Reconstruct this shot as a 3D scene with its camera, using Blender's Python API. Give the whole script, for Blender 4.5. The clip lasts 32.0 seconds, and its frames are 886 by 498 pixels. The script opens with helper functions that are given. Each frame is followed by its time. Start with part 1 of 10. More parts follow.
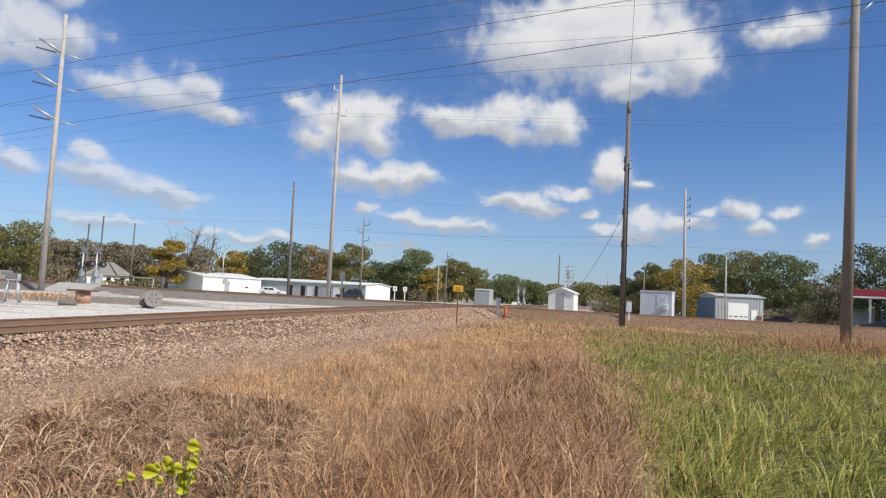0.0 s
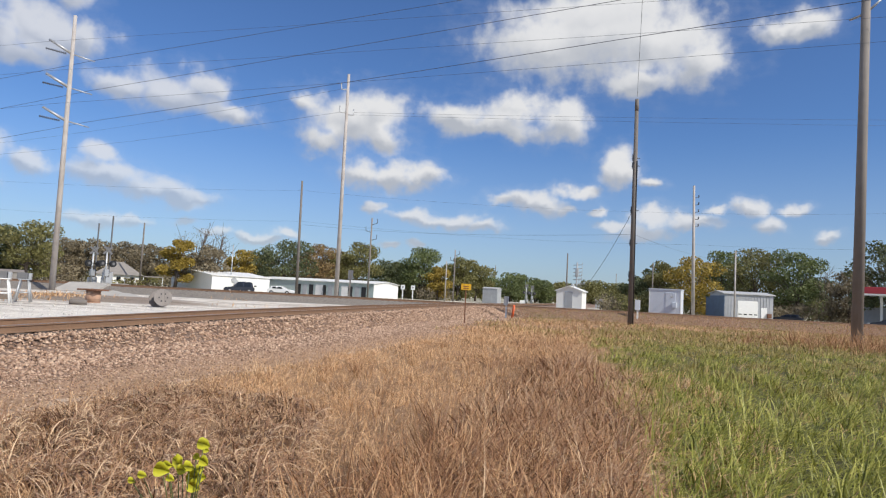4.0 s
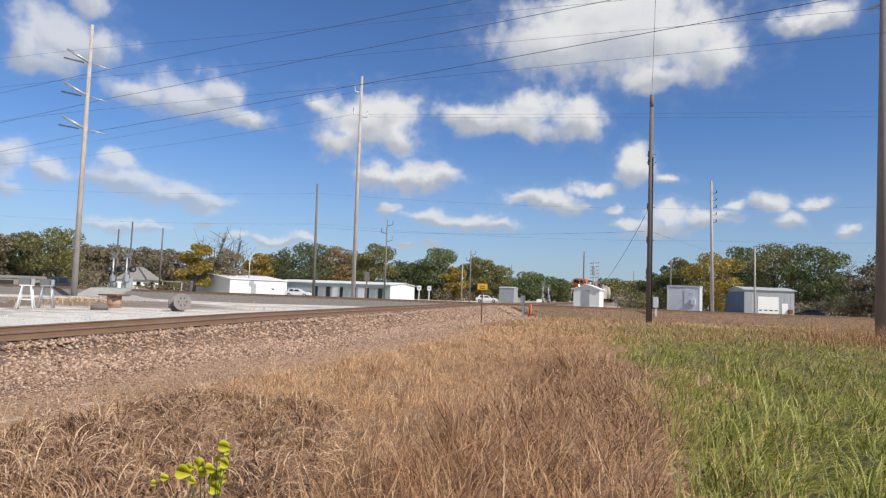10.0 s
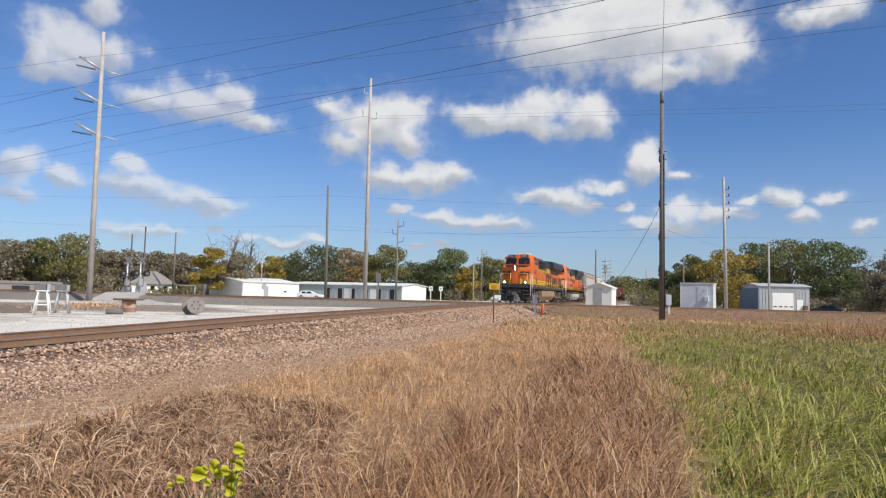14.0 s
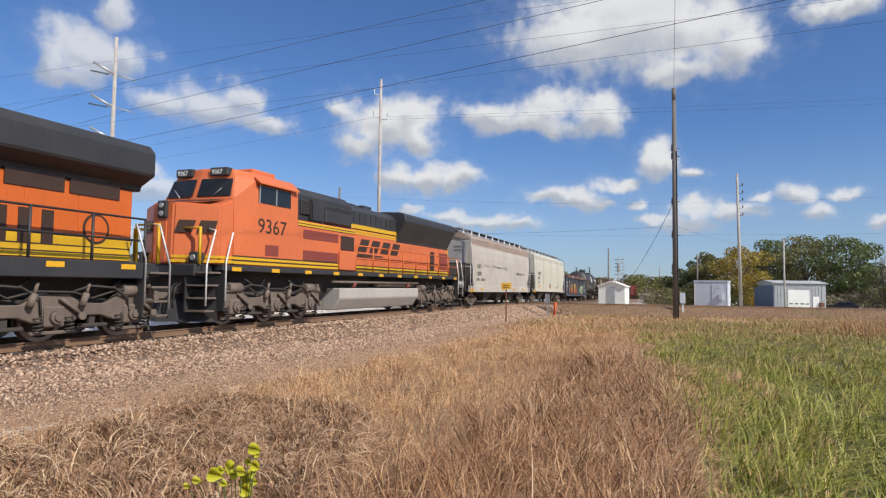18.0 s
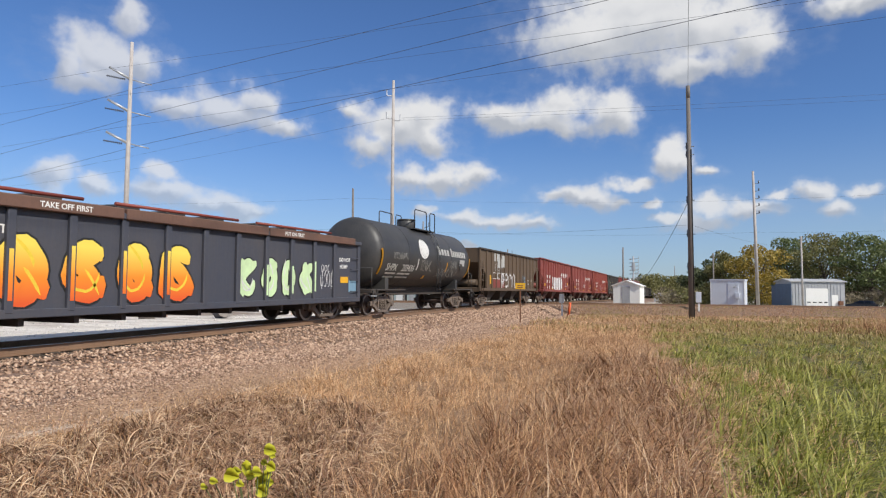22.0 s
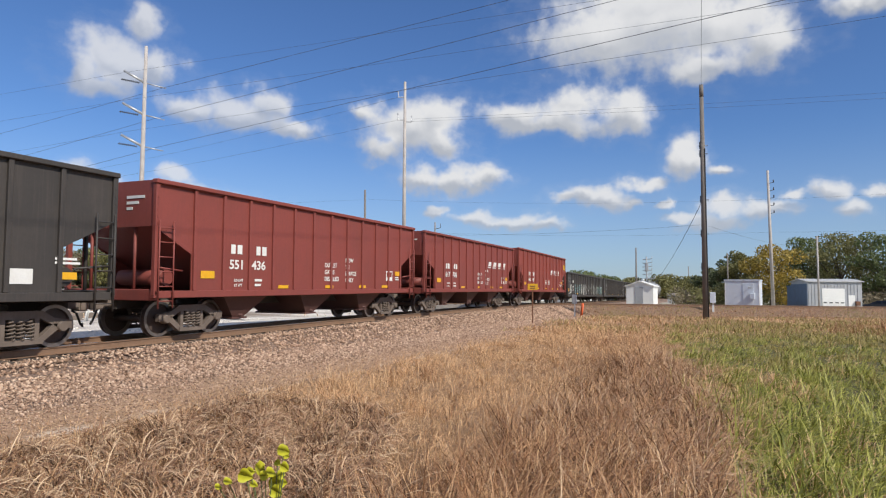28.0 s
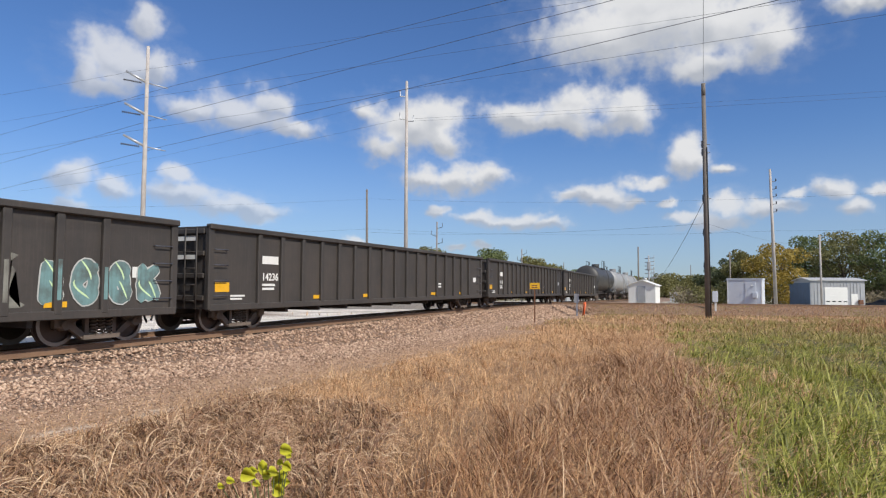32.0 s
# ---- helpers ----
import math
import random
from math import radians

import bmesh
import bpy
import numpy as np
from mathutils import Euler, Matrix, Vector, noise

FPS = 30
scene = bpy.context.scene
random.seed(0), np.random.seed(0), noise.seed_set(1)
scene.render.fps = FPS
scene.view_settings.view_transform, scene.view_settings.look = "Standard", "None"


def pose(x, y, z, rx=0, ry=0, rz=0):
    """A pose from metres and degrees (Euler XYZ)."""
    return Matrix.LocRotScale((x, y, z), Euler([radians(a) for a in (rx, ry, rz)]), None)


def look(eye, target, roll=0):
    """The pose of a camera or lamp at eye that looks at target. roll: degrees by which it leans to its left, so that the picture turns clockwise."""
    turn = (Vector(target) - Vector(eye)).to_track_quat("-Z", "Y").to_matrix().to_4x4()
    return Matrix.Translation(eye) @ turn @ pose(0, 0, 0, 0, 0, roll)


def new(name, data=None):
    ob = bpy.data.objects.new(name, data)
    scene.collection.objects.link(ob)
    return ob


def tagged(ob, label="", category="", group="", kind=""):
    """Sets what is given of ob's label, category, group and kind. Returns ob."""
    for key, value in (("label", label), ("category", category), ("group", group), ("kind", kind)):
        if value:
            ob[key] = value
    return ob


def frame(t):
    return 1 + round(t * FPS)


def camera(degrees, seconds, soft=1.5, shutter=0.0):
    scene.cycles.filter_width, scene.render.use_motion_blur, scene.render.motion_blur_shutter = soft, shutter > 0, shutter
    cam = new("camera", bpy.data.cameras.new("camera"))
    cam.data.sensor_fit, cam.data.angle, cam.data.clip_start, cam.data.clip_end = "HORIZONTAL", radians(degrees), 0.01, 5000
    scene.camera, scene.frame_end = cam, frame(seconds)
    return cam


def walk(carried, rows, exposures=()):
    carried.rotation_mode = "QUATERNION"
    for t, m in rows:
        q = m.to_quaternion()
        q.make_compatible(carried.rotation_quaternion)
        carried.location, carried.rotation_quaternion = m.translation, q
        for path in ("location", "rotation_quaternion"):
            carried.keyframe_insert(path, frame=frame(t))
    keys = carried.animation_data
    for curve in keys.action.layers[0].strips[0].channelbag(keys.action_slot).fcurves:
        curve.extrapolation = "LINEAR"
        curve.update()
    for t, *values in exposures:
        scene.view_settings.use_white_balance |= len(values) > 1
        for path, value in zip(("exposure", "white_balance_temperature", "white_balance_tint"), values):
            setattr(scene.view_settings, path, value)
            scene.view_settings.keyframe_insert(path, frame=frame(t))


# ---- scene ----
FOV = 69.53
EYE = (13.902, -0.021, 1.046)
# seconds, turn to the left of north, tilt up, lean (degrees)
TURNS = [
    (0.0, 16.510, 4.119, 3.188), (0.5, 16.622, 4.111, 3.135), (1.0, 16.706, 4.084, 3.112), (1.5, 16.774, 4.067, 3.112),
    (2.0, 16.856, 4.053, 3.094), (2.5, 16.951, 4.021, 3.067), (3.0, 17.034, 3.988, 3.071), (3.5, 17.109, 3.960, 3.080),
    (5.5, 17.537, 3.922, 2.974), (6.0, 17.653, 3.899, 2.969), (6.5, 17.765, 3.877, 2.913), (7.0, 17.882, 3.866, 2.832),
    (7.5, 17.995, 3.858, 2.735), (8.0, 18.103, 3.855, 2.624), (8.5, 18.222, 3.860, 2.524), (9.0, 18.354, 3.875, 2.430),
    (9.5, 18.488, 3.902, 2.324), (10.0, 18.611, 3.908, 2.223), (10.5, 18.729, 3.900, 2.131), (11.0, 18.853, 3.900, 2.023),
    (11.5, 18.978, 3.907, 1.919), (12.0, 19.096, 3.917, 1.838), (12.5, 19.215, 3.913, 1.766), (13.0, 19.337, 3.900, 1.688),
    (13.5, 19.466, 3.897, 1.590), (14.0, 19.603, 3.906, 1.504), (14.5, 19.721, 3.914, 1.469), (16.5, 20.203, 3.877, 1.284),
    (17.0, 20.313, 3.862, 1.185), (17.5, 20.443, 3.854, 1.108), (18.0, 20.666, 3.876, 1.024), (18.5, 20.915, 3.936, 0.951),
    (19.0, 21.073, 3.993, 0.936), (19.5, 21.184, 3.989, 0.956), (20.0, 21.312, 3.952, 0.958), (20.5, 21.448, 3.926, 0.927),
    (21.0, 21.593, 3.904, 0.856), (21.5, 21.737, 3.894, 0.767), (22.0, 21.882, 3.908, 0.689), (22.5, 22.028, 3.935, 0.647),
    (23.0, 22.158, 3.955, 0.630), (23.5, 22.265, 3.971, 0.608), (24.0, 22.362, 3.992, 0.604), (24.5, 22.459, 4.009, 0.607),
    (25.0, 22.551, 4.024, 0.591), (25.5, 22.636, 4.026, 0.575), (27.5, 22.892, 4.009, 0.601), (28.0, 22.963, 3.978, 0.580),
    (28.5, 23.015, 3.956, 0.572), (29.0, 23.053, 3.953, 0.569), (29.5, 23.084, 3.953, 0.562), (30.0, 23.106, 3.941, 0.539),
    (30.5, 23.113, 3.933, 0.522), (31.0, 23.116, 3.933, 0.519), (31.5, 23.125, 3.928, 0.507), (32.0, 23.140, 3.918, 0.494),
]

cam = camera(FOV, 32.0, soft=1.2)


def aim(turn, tilt, lean):
    """The camera's pose at EYE, turned left of north and tilted up."""
    a, e = radians(turn), radians(tilt)
    way = Vector((-math.sin(a) * math.cos(e), math.cos(a) * math.cos(e), math.sin(e)))
    return look(EYE, Vector(EYE) + way, lean)


walk(cam, [(t, aim(a, e, r)) for t, a, e, r in TURNS])

# ---- world, sun, exposure ----
SUN_TURN, SUN_HEIGHT = 112.0, 40.0   # degrees clockwise from north, and above the horizon

# cumulus heaps: azimuth to the left of north, height, half width and half height, in radians
HIGH_CLOUDS = [
    (0.073, 0.391, 0.159, 0.061), (0.150, 0.384, 0.100, 0.055), (-0.009, 0.380, 0.088, 0.060), (-0.079, 0.353, 0.045, 0.037), (0.007, 0.327, 0.068, 0.022),
    (0.065, 0.424, 0.134, 0.037), (-0.194, 0.377, 0.057, 0.017), (-0.227, 0.384, 0.029, 0.017), (0.882, 0.313, 0.063, 0.039), (0.847, 0.367, 0.027, 0.024),
    (0.927, 0.296, 0.024, 0.034), (0.833, 0.315, 0.032, 0.029), (0.903, 0.280, 0.045, 0.018), (0.726, 0.262, 0.074, 0.030), (0.667, 0.285, 0.026, 0.021),
    (0.636, 0.244, 0.040, 0.013), (0.783, 0.262, 0.044, 0.019), (0.448, 0.254, 0.080, 0.046), (0.414, 0.272, 0.038, 0.034), (0.527, 0.278, 0.022, 0.017),
    (0.490, 0.223, 0.042, 0.022), (0.406, 0.234, 0.034, 0.022),
]
MIDDLE_CLOUDS = [
    (0.391, 0.178, 0.073, 0.021), (0.427, 0.179, 0.040, 0.021), (0.342, 0.182, 0.038, 0.017), (0.290, 0.273, 0.065, 0.024), (0.197, 0.288, 0.053, 0.028),
    (0.119, 0.273, 0.038, 0.033), (0.219, 0.261, 0.106, 0.017), (0.035, 0.201, 0.029, 0.027), (0.092, 0.169, 0.034, 0.011), (-0.013, 0.180, 0.020, 0.011),
    (0.156, 0.147, 0.060, 0.016), (0.212, 0.145, 0.028, 0.010), (0.065, 0.137, 0.015, 0.007), (0.113, 0.142, 0.024, 0.009), (0.309, 0.114, 0.067, 0.014),
    (0.238, 0.107, 0.030, 0.011), (0.358, 0.120, 0.036, 0.012), (0.412, 0.132, 0.018, 0.010), (0.791, 0.143, 0.051, 0.021), (0.738, 0.128, 0.057, 0.018),
    (0.691, 0.116, 0.043, 0.013), (0.796, 0.171, 0.026, 0.013),
]
LOW_CLOUDS = [
    (0.939, 0.147, 0.031, 0.022), (0.882, 0.141, 0.024, 0.015), (0.940, 0.109, 0.027, 0.011), (0.806, 0.076, 0.050, 0.012), (0.751, 0.076, 0.021, 0.010),
    (0.693, 0.085, 0.017, 0.007), (-0.017, 0.128, 0.035, 0.015), (-0.002, 0.105, 0.043, 0.014), (-0.075, 0.124, 0.041, 0.014), (-0.147, 0.147, 0.019, 0.014),
    (-0.165, 0.115, 0.023, 0.014), (-0.205, 0.144, 0.023, 0.010), (-0.108, 0.143, 0.022, 0.007), (0.034, 0.116, 0.024, 0.008), (0.591, 0.069, 0.042, 0.009),
    (0.541, 0.080, 0.022, 0.008), (0.383, 0.075, 0.014, 0.006), (0.343, 0.074, 0.016, 0.006), (-0.245, 0.105, 0.019, 0.009), (0.641, 0.071, 0.024, 0.007),
]


def make_world():
    world = bpy.data.worlds.new("sky")
    scene.world = world
    world.use_nodes = True
    nt = world.node_tree
    nt.nodes.clear()
    N, L = nt.nodes.new, nt.links.new

    def math_node(op, a, b=None, c=None):
        n = N("ShaderNodeMath")
        n.operation = op
        for i, v in enumerate((a, b, c)):
            if v is None:
                continue
            if isinstance(v, (int, float)):
                n.inputs[i].default_value = v
            else:
                L(v, n.inputs[i])
        return n.outputs[0]

    def vec(op, a, b=None, c=None):
        n = N("ShaderNodeVectorMath")
        n.operation = op
        for i, v in enumerate((a, b, c)):
            if v is None:
                continue
            if isinstance(v, tuple):
                n.inputs[i].default_value = v
            else:
                L(v, n.inputs[i])
        return n.outputs["Value"] if op == "LENGTH" else n.outputs[0]

    def noise_node(v, scale, detail, rough):
        n = N("ShaderNodeTexNoise")
        n.inputs["Scale"].default_value = scale
        n.inputs["Detail"].default_value = detail
        n.inputs["Roughness"].default_value = rough
        L(v, n.inputs["Vector"])
        return n

    sky = N("ShaderNodeTexSky")
    sky.sky_type = "NISHITA"
    sky.sun_disc = False
    sky.sun_elevation, sky.sun_rotation = radians(SUN_HEIGHT), radians(SUN_TURN)
    sky.air_density, sky.dust_density, sky.ozone_density = 1.0, 0.45, 5.0
    geo = N("ShaderNodeTexCoord").outputs["Generated"]
    sep = N("ShaderNodeSeparateXYZ")
    L(vec("NORMALIZE", geo), sep.inputs[0])
    x, y, z = sep.outputs
    az = math_node("ARCTAN2", math_node("MULTIPLY", x, -1.0), y)
    el = math_node("ARCSINE", z)
    comb = N("ShaderNodeCombineXYZ")
    L(az, comb.inputs[0])
    L(el, comb.inputs[1])
    flat = comb.outputs[0]
    warp = noise_node(flat, 15.0, 4.0, 0.55).outputs["Color"]
    warp = vec("MULTIPLY", vec("SUBTRACT", warp, (0.5, 0.5, 0.5)), (0.066, 0.052, 0.0))
    lumps = noise_node(flat, 25.0, 6.0, 0.52).outputs["Fac"]
    lumps = math_node("MULTIPLY", math_node("SUBTRACT", lumps, 0.5), 2.6)
    wisps = noise_node(vec("MULTIPLY", flat, (0.7, 1.3, 1.0)), 60.0, 5.0, 0.6).outputs["Fac"]
    # the rest of the sky, out of the camera's sight, has scattered clouds too
    spread = noise_node(vec("MULTIPLY", flat, (1.0, 1.8, 1.0)), 4.0, 5.0, 0.6).outputs["Fac"]
    away = math_node("GREATER_THAN", math_node("ABSOLUTE", math_node("SUBTRACT", az, 0.32)), 0.85)
    above = math_node("GREATER_THAN", el, 0.50)
    outside = math_node("MINIMUM", math_node("ADD", away, above), 1.0)
    scattered = math_node("SUBTRACT", 2.6, math_node("MULTIPLY", spread, math_node("MULTIPLY", outside, 3.2)))

    def nearest(at):
        best = scattered
        for a, e, w, h in HIGH_CLOUDS + MIDDLE_CLOUDS + LOW_CLOUDS:
            d = vec("LENGTH", vec("MULTIPLY_ADD", at, (1 / w, 1 / h, 0.0), (-a / w, -e / h, 0.0)))
            best = math_node("SMOOTH_MIN", best, d, 0.30)
        return best

    at = vec("ADD", flat, warp)
    near = nearest(at)
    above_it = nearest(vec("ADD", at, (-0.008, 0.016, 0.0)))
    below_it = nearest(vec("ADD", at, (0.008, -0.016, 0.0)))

    def smooth(v, lo, hi):
        n = N("ShaderNodeMapRange")
        n.interpolation_type = "SMOOTHSTEP"
        L(v, n.inputs["Value"])
        n.inputs["From Min"].default_value, n.inputs["From Max"].default_value = lo, hi
        return n.outputs["Result"]

    depth = math_node("SUBTRACT", math_node("MULTIPLY", lumps, 0.66), near)
    cover = smooth(depth, -1.36, -0.40)
    veil = math_node("MULTIPLY", smooth(math_node("ADD", depth, math_node("MULTIPLY", math_node("SUBTRACT", wisps, 0.5), 1.2)), -1.9, -0.7), 0.12)
    # the heaps further from the sun are thinner
    thin = math_node("SUBTRACT", 1.0, math_node("MULTIPLY", smooth(az, 0.50, 0.72), 0.20))
    thin = math_node("SUBTRACT", thin, math_node("MULTIPLY", math_node("SUBTRACT", 1.0, smooth(el, 0.06, 0.20)), 0.24))
    cover = math_node("MULTIPLY", math_node("MAXIMUM", cover, veil), thin)
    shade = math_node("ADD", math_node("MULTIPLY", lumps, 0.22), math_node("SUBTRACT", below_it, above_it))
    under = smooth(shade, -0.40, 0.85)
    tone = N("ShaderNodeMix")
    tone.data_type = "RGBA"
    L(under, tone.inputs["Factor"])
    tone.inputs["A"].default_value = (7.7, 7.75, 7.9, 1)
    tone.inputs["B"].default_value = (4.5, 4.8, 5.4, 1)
    blue = vec("MULTIPLY", sky.outputs[0], (0.74, 0.92, 1.18))
    haze = N("ShaderNodeMix")
    haze.data_type = "RGBA"
    L(math_node("MULTIPLY", math_node("SUBTRACT", 1.0, smooth(el, 0.0, 0.26)), 0.36), haze.inputs["Factor"])
    L(blue, haze.inputs["A"])
    haze.inputs["B"].default_value = (4.9, 5.5, 6.3, 1)
    mix = N("ShaderNodeMix")
    mix.data_type = "RGBA"
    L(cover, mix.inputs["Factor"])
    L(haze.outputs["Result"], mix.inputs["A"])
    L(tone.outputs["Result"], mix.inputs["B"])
    back = N("ShaderNodeBackground")
    back.inputs["Strength"].default_value = 0.10
    L(mix.outputs["Result"], back.inputs["Color"])
    L(back.outputs[0], N("ShaderNodeOutputWorld").inputs["Surface"])


make_world()
sun = new("sun", bpy.data.lights.new("sun", "SUN"))
sun.data.energy, sun.data.angle, sun.data.color = 4.2, radians(0.5), (1.0, 0.95, 0.86)
_a, _e = radians(SUN_TURN), radians(SUN_HEIGHT)
sun.matrix_basis = look((0, 0, 60), Vector((0, 0, 60)) - Vector((math.sin(_a) * math.cos(_e), math.cos(_a) * math.cos(_e), math.sin(_e))))
scene.view_settings.exposure = 0.0

# ---- materials ----
def shader(name, rough=0.7, metal=0.0):
    m = bpy.data.materials.new(name)
    m.use_nodes = True
    p = m.node_tree.nodes["Principled BSDF"]
    p.inputs["Roughness"].default_value, p.inputs["Metallic"].default_value = rough, metal
    return m, m.node_tree, p


def tint(nt, fac, a, b):
    n = nt.nodes.new("ShaderNodeMix")
    n.data_type = "RGBA"
    for key, v in (("Factor", fac), ("A", a), ("B", b)):
        if isinstance(v, (tuple, float, int)):
            n.inputs[key].default_value = (*v, 1) if isinstance(v, tuple) else v
        else:
            nt.links.new(v, n.inputs[key])
    return n.outputs["Result"]


def grain(nt, scale, detail=4.0, rough=0.6, stretch=(1, 1, 1), lo=0.35, hi=0.65, where="Object"):
    tc = nt.nodes.new("ShaderNodeTexCoord")
    mp = nt.nodes.new("ShaderNodeMapping")
    mp.inputs["Scale"].default_value = stretch
    nt.links.new(tc.outputs[where], mp.inputs["Vector"])
    n = nt.nodes.new("ShaderNodeTexNoise")
    n.inputs["Scale"].default_value, n.inputs["Detail"].default_value, n.inputs["Roughness"].default_value = scale, detail, rough
    nt.links.new(mp.outputs[0], n.inputs["Vector"])
    r = nt.nodes.new("ShaderNodeMapRange")
    r.inputs["From Min"].default_value, r.inputs["From Max"].default_value = lo, hi
    nt.links.new(n.outputs["Fac"], r.inputs["Value"])
    return r.outputs["Result"]


def bump(nt, p, height, strength=0.3, distance=0.01):
    b = nt.nodes.new("ShaderNodeBump")
    b.inputs["Strength"].default_value, b.inputs["Distance"].default_value = strength, distance
    nt.links.new(height, b.inputs["Height"])
    nt.links.new(b.outputs[0], p.inputs["Normal"])


def weathered(name, base, dirt, rough=0.6, metal=0.0, scale=1.2, fine=18.0, amount=0.5, streak=0.5, relief=0.15):
    """Painted or bare metal with stains, rain streaks and fine grain."""
    m, nt, p = shader(name, rough, metal)
    big = grain(nt, scale, 5, 0.62, lo=0.42, hi=0.75)
    runs = grain(nt, 3.0, 4, 0.6, (6, 6, 0.25), 0.5, 0.85)
    small = grain(nt, fine, 4, 0.7)
    k = nt.nodes.new("ShaderNodeMath")
    k.operation = "MULTIPLY"
    nt.links.new(big, k.inputs[0])
    k.inputs[1].default_value = amount
    c = tint(nt, k.outputs[0], base, dirt)
    k2 = nt.nodes.new("ShaderNodeMath")
    k2.operation = "MULTIPLY"
    nt.links.new(runs, k2.inputs[0])
    k2.inputs[1].default_value = streak
    c = tint(nt, k2.outputs[0], c, dirt)
    k3 = nt.nodes.new("ShaderNodeMath")
    k3.operation = "MULTIPLY"
    nt.links.new(small, k3.inputs[0])
    k3.inputs[1].default_value = 0.16
    c = tint(nt, k3.outputs[0], c, tuple(v * 0.45 for v in base))
    nt.links.new(c, p.inputs["Base Color"])
    if relief:
        bump(nt, p, small, relief, 0.004)
    return m


def plain(name, base, rough=0.6, metal=0.0, vary=0.25, scale=8.0):
    m, nt, p = shader(name, rough, metal)
    g = grain(nt, scale, 4, 0.6)
    k = nt.nodes.new("ShaderNodeMath")
    k.operation = "MULTIPLY"
    nt.links.new(g, k.inputs[0])
    k.inputs[1].default_value = vary
    nt.links.new(tint(nt, k.outputs[0], base, tuple(v * 0.4 for v in base)), p.inputs["Base Color"])
    return m


def blades(name, a, b, c, rough=0.6, sheen=0.25):
    """Leaves and grass: each blade its own tint between three."""
    m, nt, p = shader(name, rough)
    g = nt.nodes.new("ShaderNodeNewGeometry")
    ramp = nt.nodes.new("ShaderNodeValToRGB")
    e = ramp.color_ramp.elements
    e[0].color, e[1].color = (*a, 1), (*c, 1)
    mid = e.new(0.5)
    mid.color = (*b, 1)
    nt.links.new(g.outputs["Random Per Island"], ramp.inputs["Fac"])
    patch = grain(nt, 0.35, 3, 0.6, lo=0.3, hi=0.7)
    k = nt.nodes.new("ShaderNodeMath")
    k.operation = "MULTIPLY"
    nt.links.new(patch, k.inputs[0])
    k.inputs[1].default_value = 0.45
    nt.links.new(tint(nt, k.outputs[0], ramp.outputs[0], b), p.inputs["Base Color"])
    tr = nt.nodes.new("ShaderNodeBsdfTranslucent")
    nt.links.new(ramp.outputs[0], tr.inputs["Color"])
    mx = nt.nodes.new("ShaderNodeMixShader")
    mx.inputs[0].default_value = sheen
    nt.links.new(p.outputs[0], mx.inputs[1])
    nt.links.new(tr.outputs[0], mx.inputs[2])
    nt.links.new(mx.outputs[0], nt.nodes["Material Output"].inputs["Surface"])
    return m


M = {}
M["rail"] = weathered("rail steel", (0.30, 0.185, 0.115), (0.17, 0.095, 0.06), 0.65, 0.3)
M["rail_top"] = plain("polished rail head", (0.42, 0.38, 0.34), 0.28, 0.9, 0.2)
M["tie"] = weathered("creosoted tie", (0.085, 0.062, 0.048), (0.15, 0.12, 0.10), 0.85, 0, 2.0, 25, 0.6, 0.2, 0.4)
M["wood_pole"] = weathered("grey weathered pole wood", (0.27, 0.24, 0.215), (0.15, 0.13, 0.115), 0.85, 0, 0.7, 30, 0.5, 0.5, 0.4)
M["pale_pole"] = weathered("pale pole wood", (0.52, 0.475, 0.44), (0.24, 0.20, 0.17), 0.8, 0, 0.9, 25, 0.6, 0.8, 0.3)
M["dark_pole"] = weathered("dark pole wood", (0.205, 0.18, 0.16), (0.10, 0.087, 0.078), 0.85, 0, 0.6, 30, 0.5, 0.5, 0.4)
M["galv"] = weathered("galvanised steel", (0.55, 0.56, 0.57), (0.38, 0.38, 0.38), 0.45, 0.6)
M["wire"] = plain("line wire", (0.10, 0.11, 0.135), 0.5, 0.6, 0.1)
M["porcelain"] = plain("grey insulator", (0.07, 0.075, 0.09), 0.3)
M["white_metal"] = weathered("white sheet metal", (0.87, 0.86, 0.83), (0.62, 0.60, 0.56), 0.5, 0, 0.6, 20, 0.25, 0.25, 0.05)
M["blue_white"] = weathered("pale blue cabinet paint", (0.66, 0.70, 0.76), (0.45, 0.47, 0.50), 0.5, 0, 0.8, 20, 0.3, 0.3, 0.05)
M["pale_green"] = weathered("pale green sheet metal", (0.42, 0.50, 0.49), (0.30, 0.34, 0.33), 0.55)
M["grey_metal"] = weathered("grey sheet metal", (0.42, 0.43, 0.45), (0.27, 0.27, 0.28), 0.5)
M["dull_metal"] = weathered("dull weathered metal", (0.16, 0.16, 0.165), (0.09, 0.085, 0.08), 0.6)
M["blue_metal"] = weathered("slate blue sheet metal", (0.10, 0.15, 0.23), (0.07, 0.09, 0.12), 0.5)
M["roof"] = weathered("grey roof sheet", (0.50, 0.50, 0.50), (0.33, 0.32, 0.31), 0.55)
M["shingle"] = weathered("brown shingle roof", (0.29, 0.265, 0.24), (0.19, 0.17, 0.155), 0.85)
M["red_roof"] = weathered("red canopy band", (0.40, 0.035, 0.05), (0.25, 0.03, 0.04), 0.5)
M["dark"] = plain("dark opening", (0.02, 0.02, 0.022), 0.5)
M["glass"] = plain("dark window glass", (0.015, 0.018, 0.022), 0.06, 0, 0.05)
M["concrete"] = weathered("concrete", (0.47, 0.44, 0.40), (0.30, 0.28, 0.25), 0.9, 0, 1.0, 25, 0.5, 0.2, 0.4)
M["yellow_sign"] = plain("amber sign sheet", (0.72, 0.40, 0.02), 0.5, 0, 0.15)
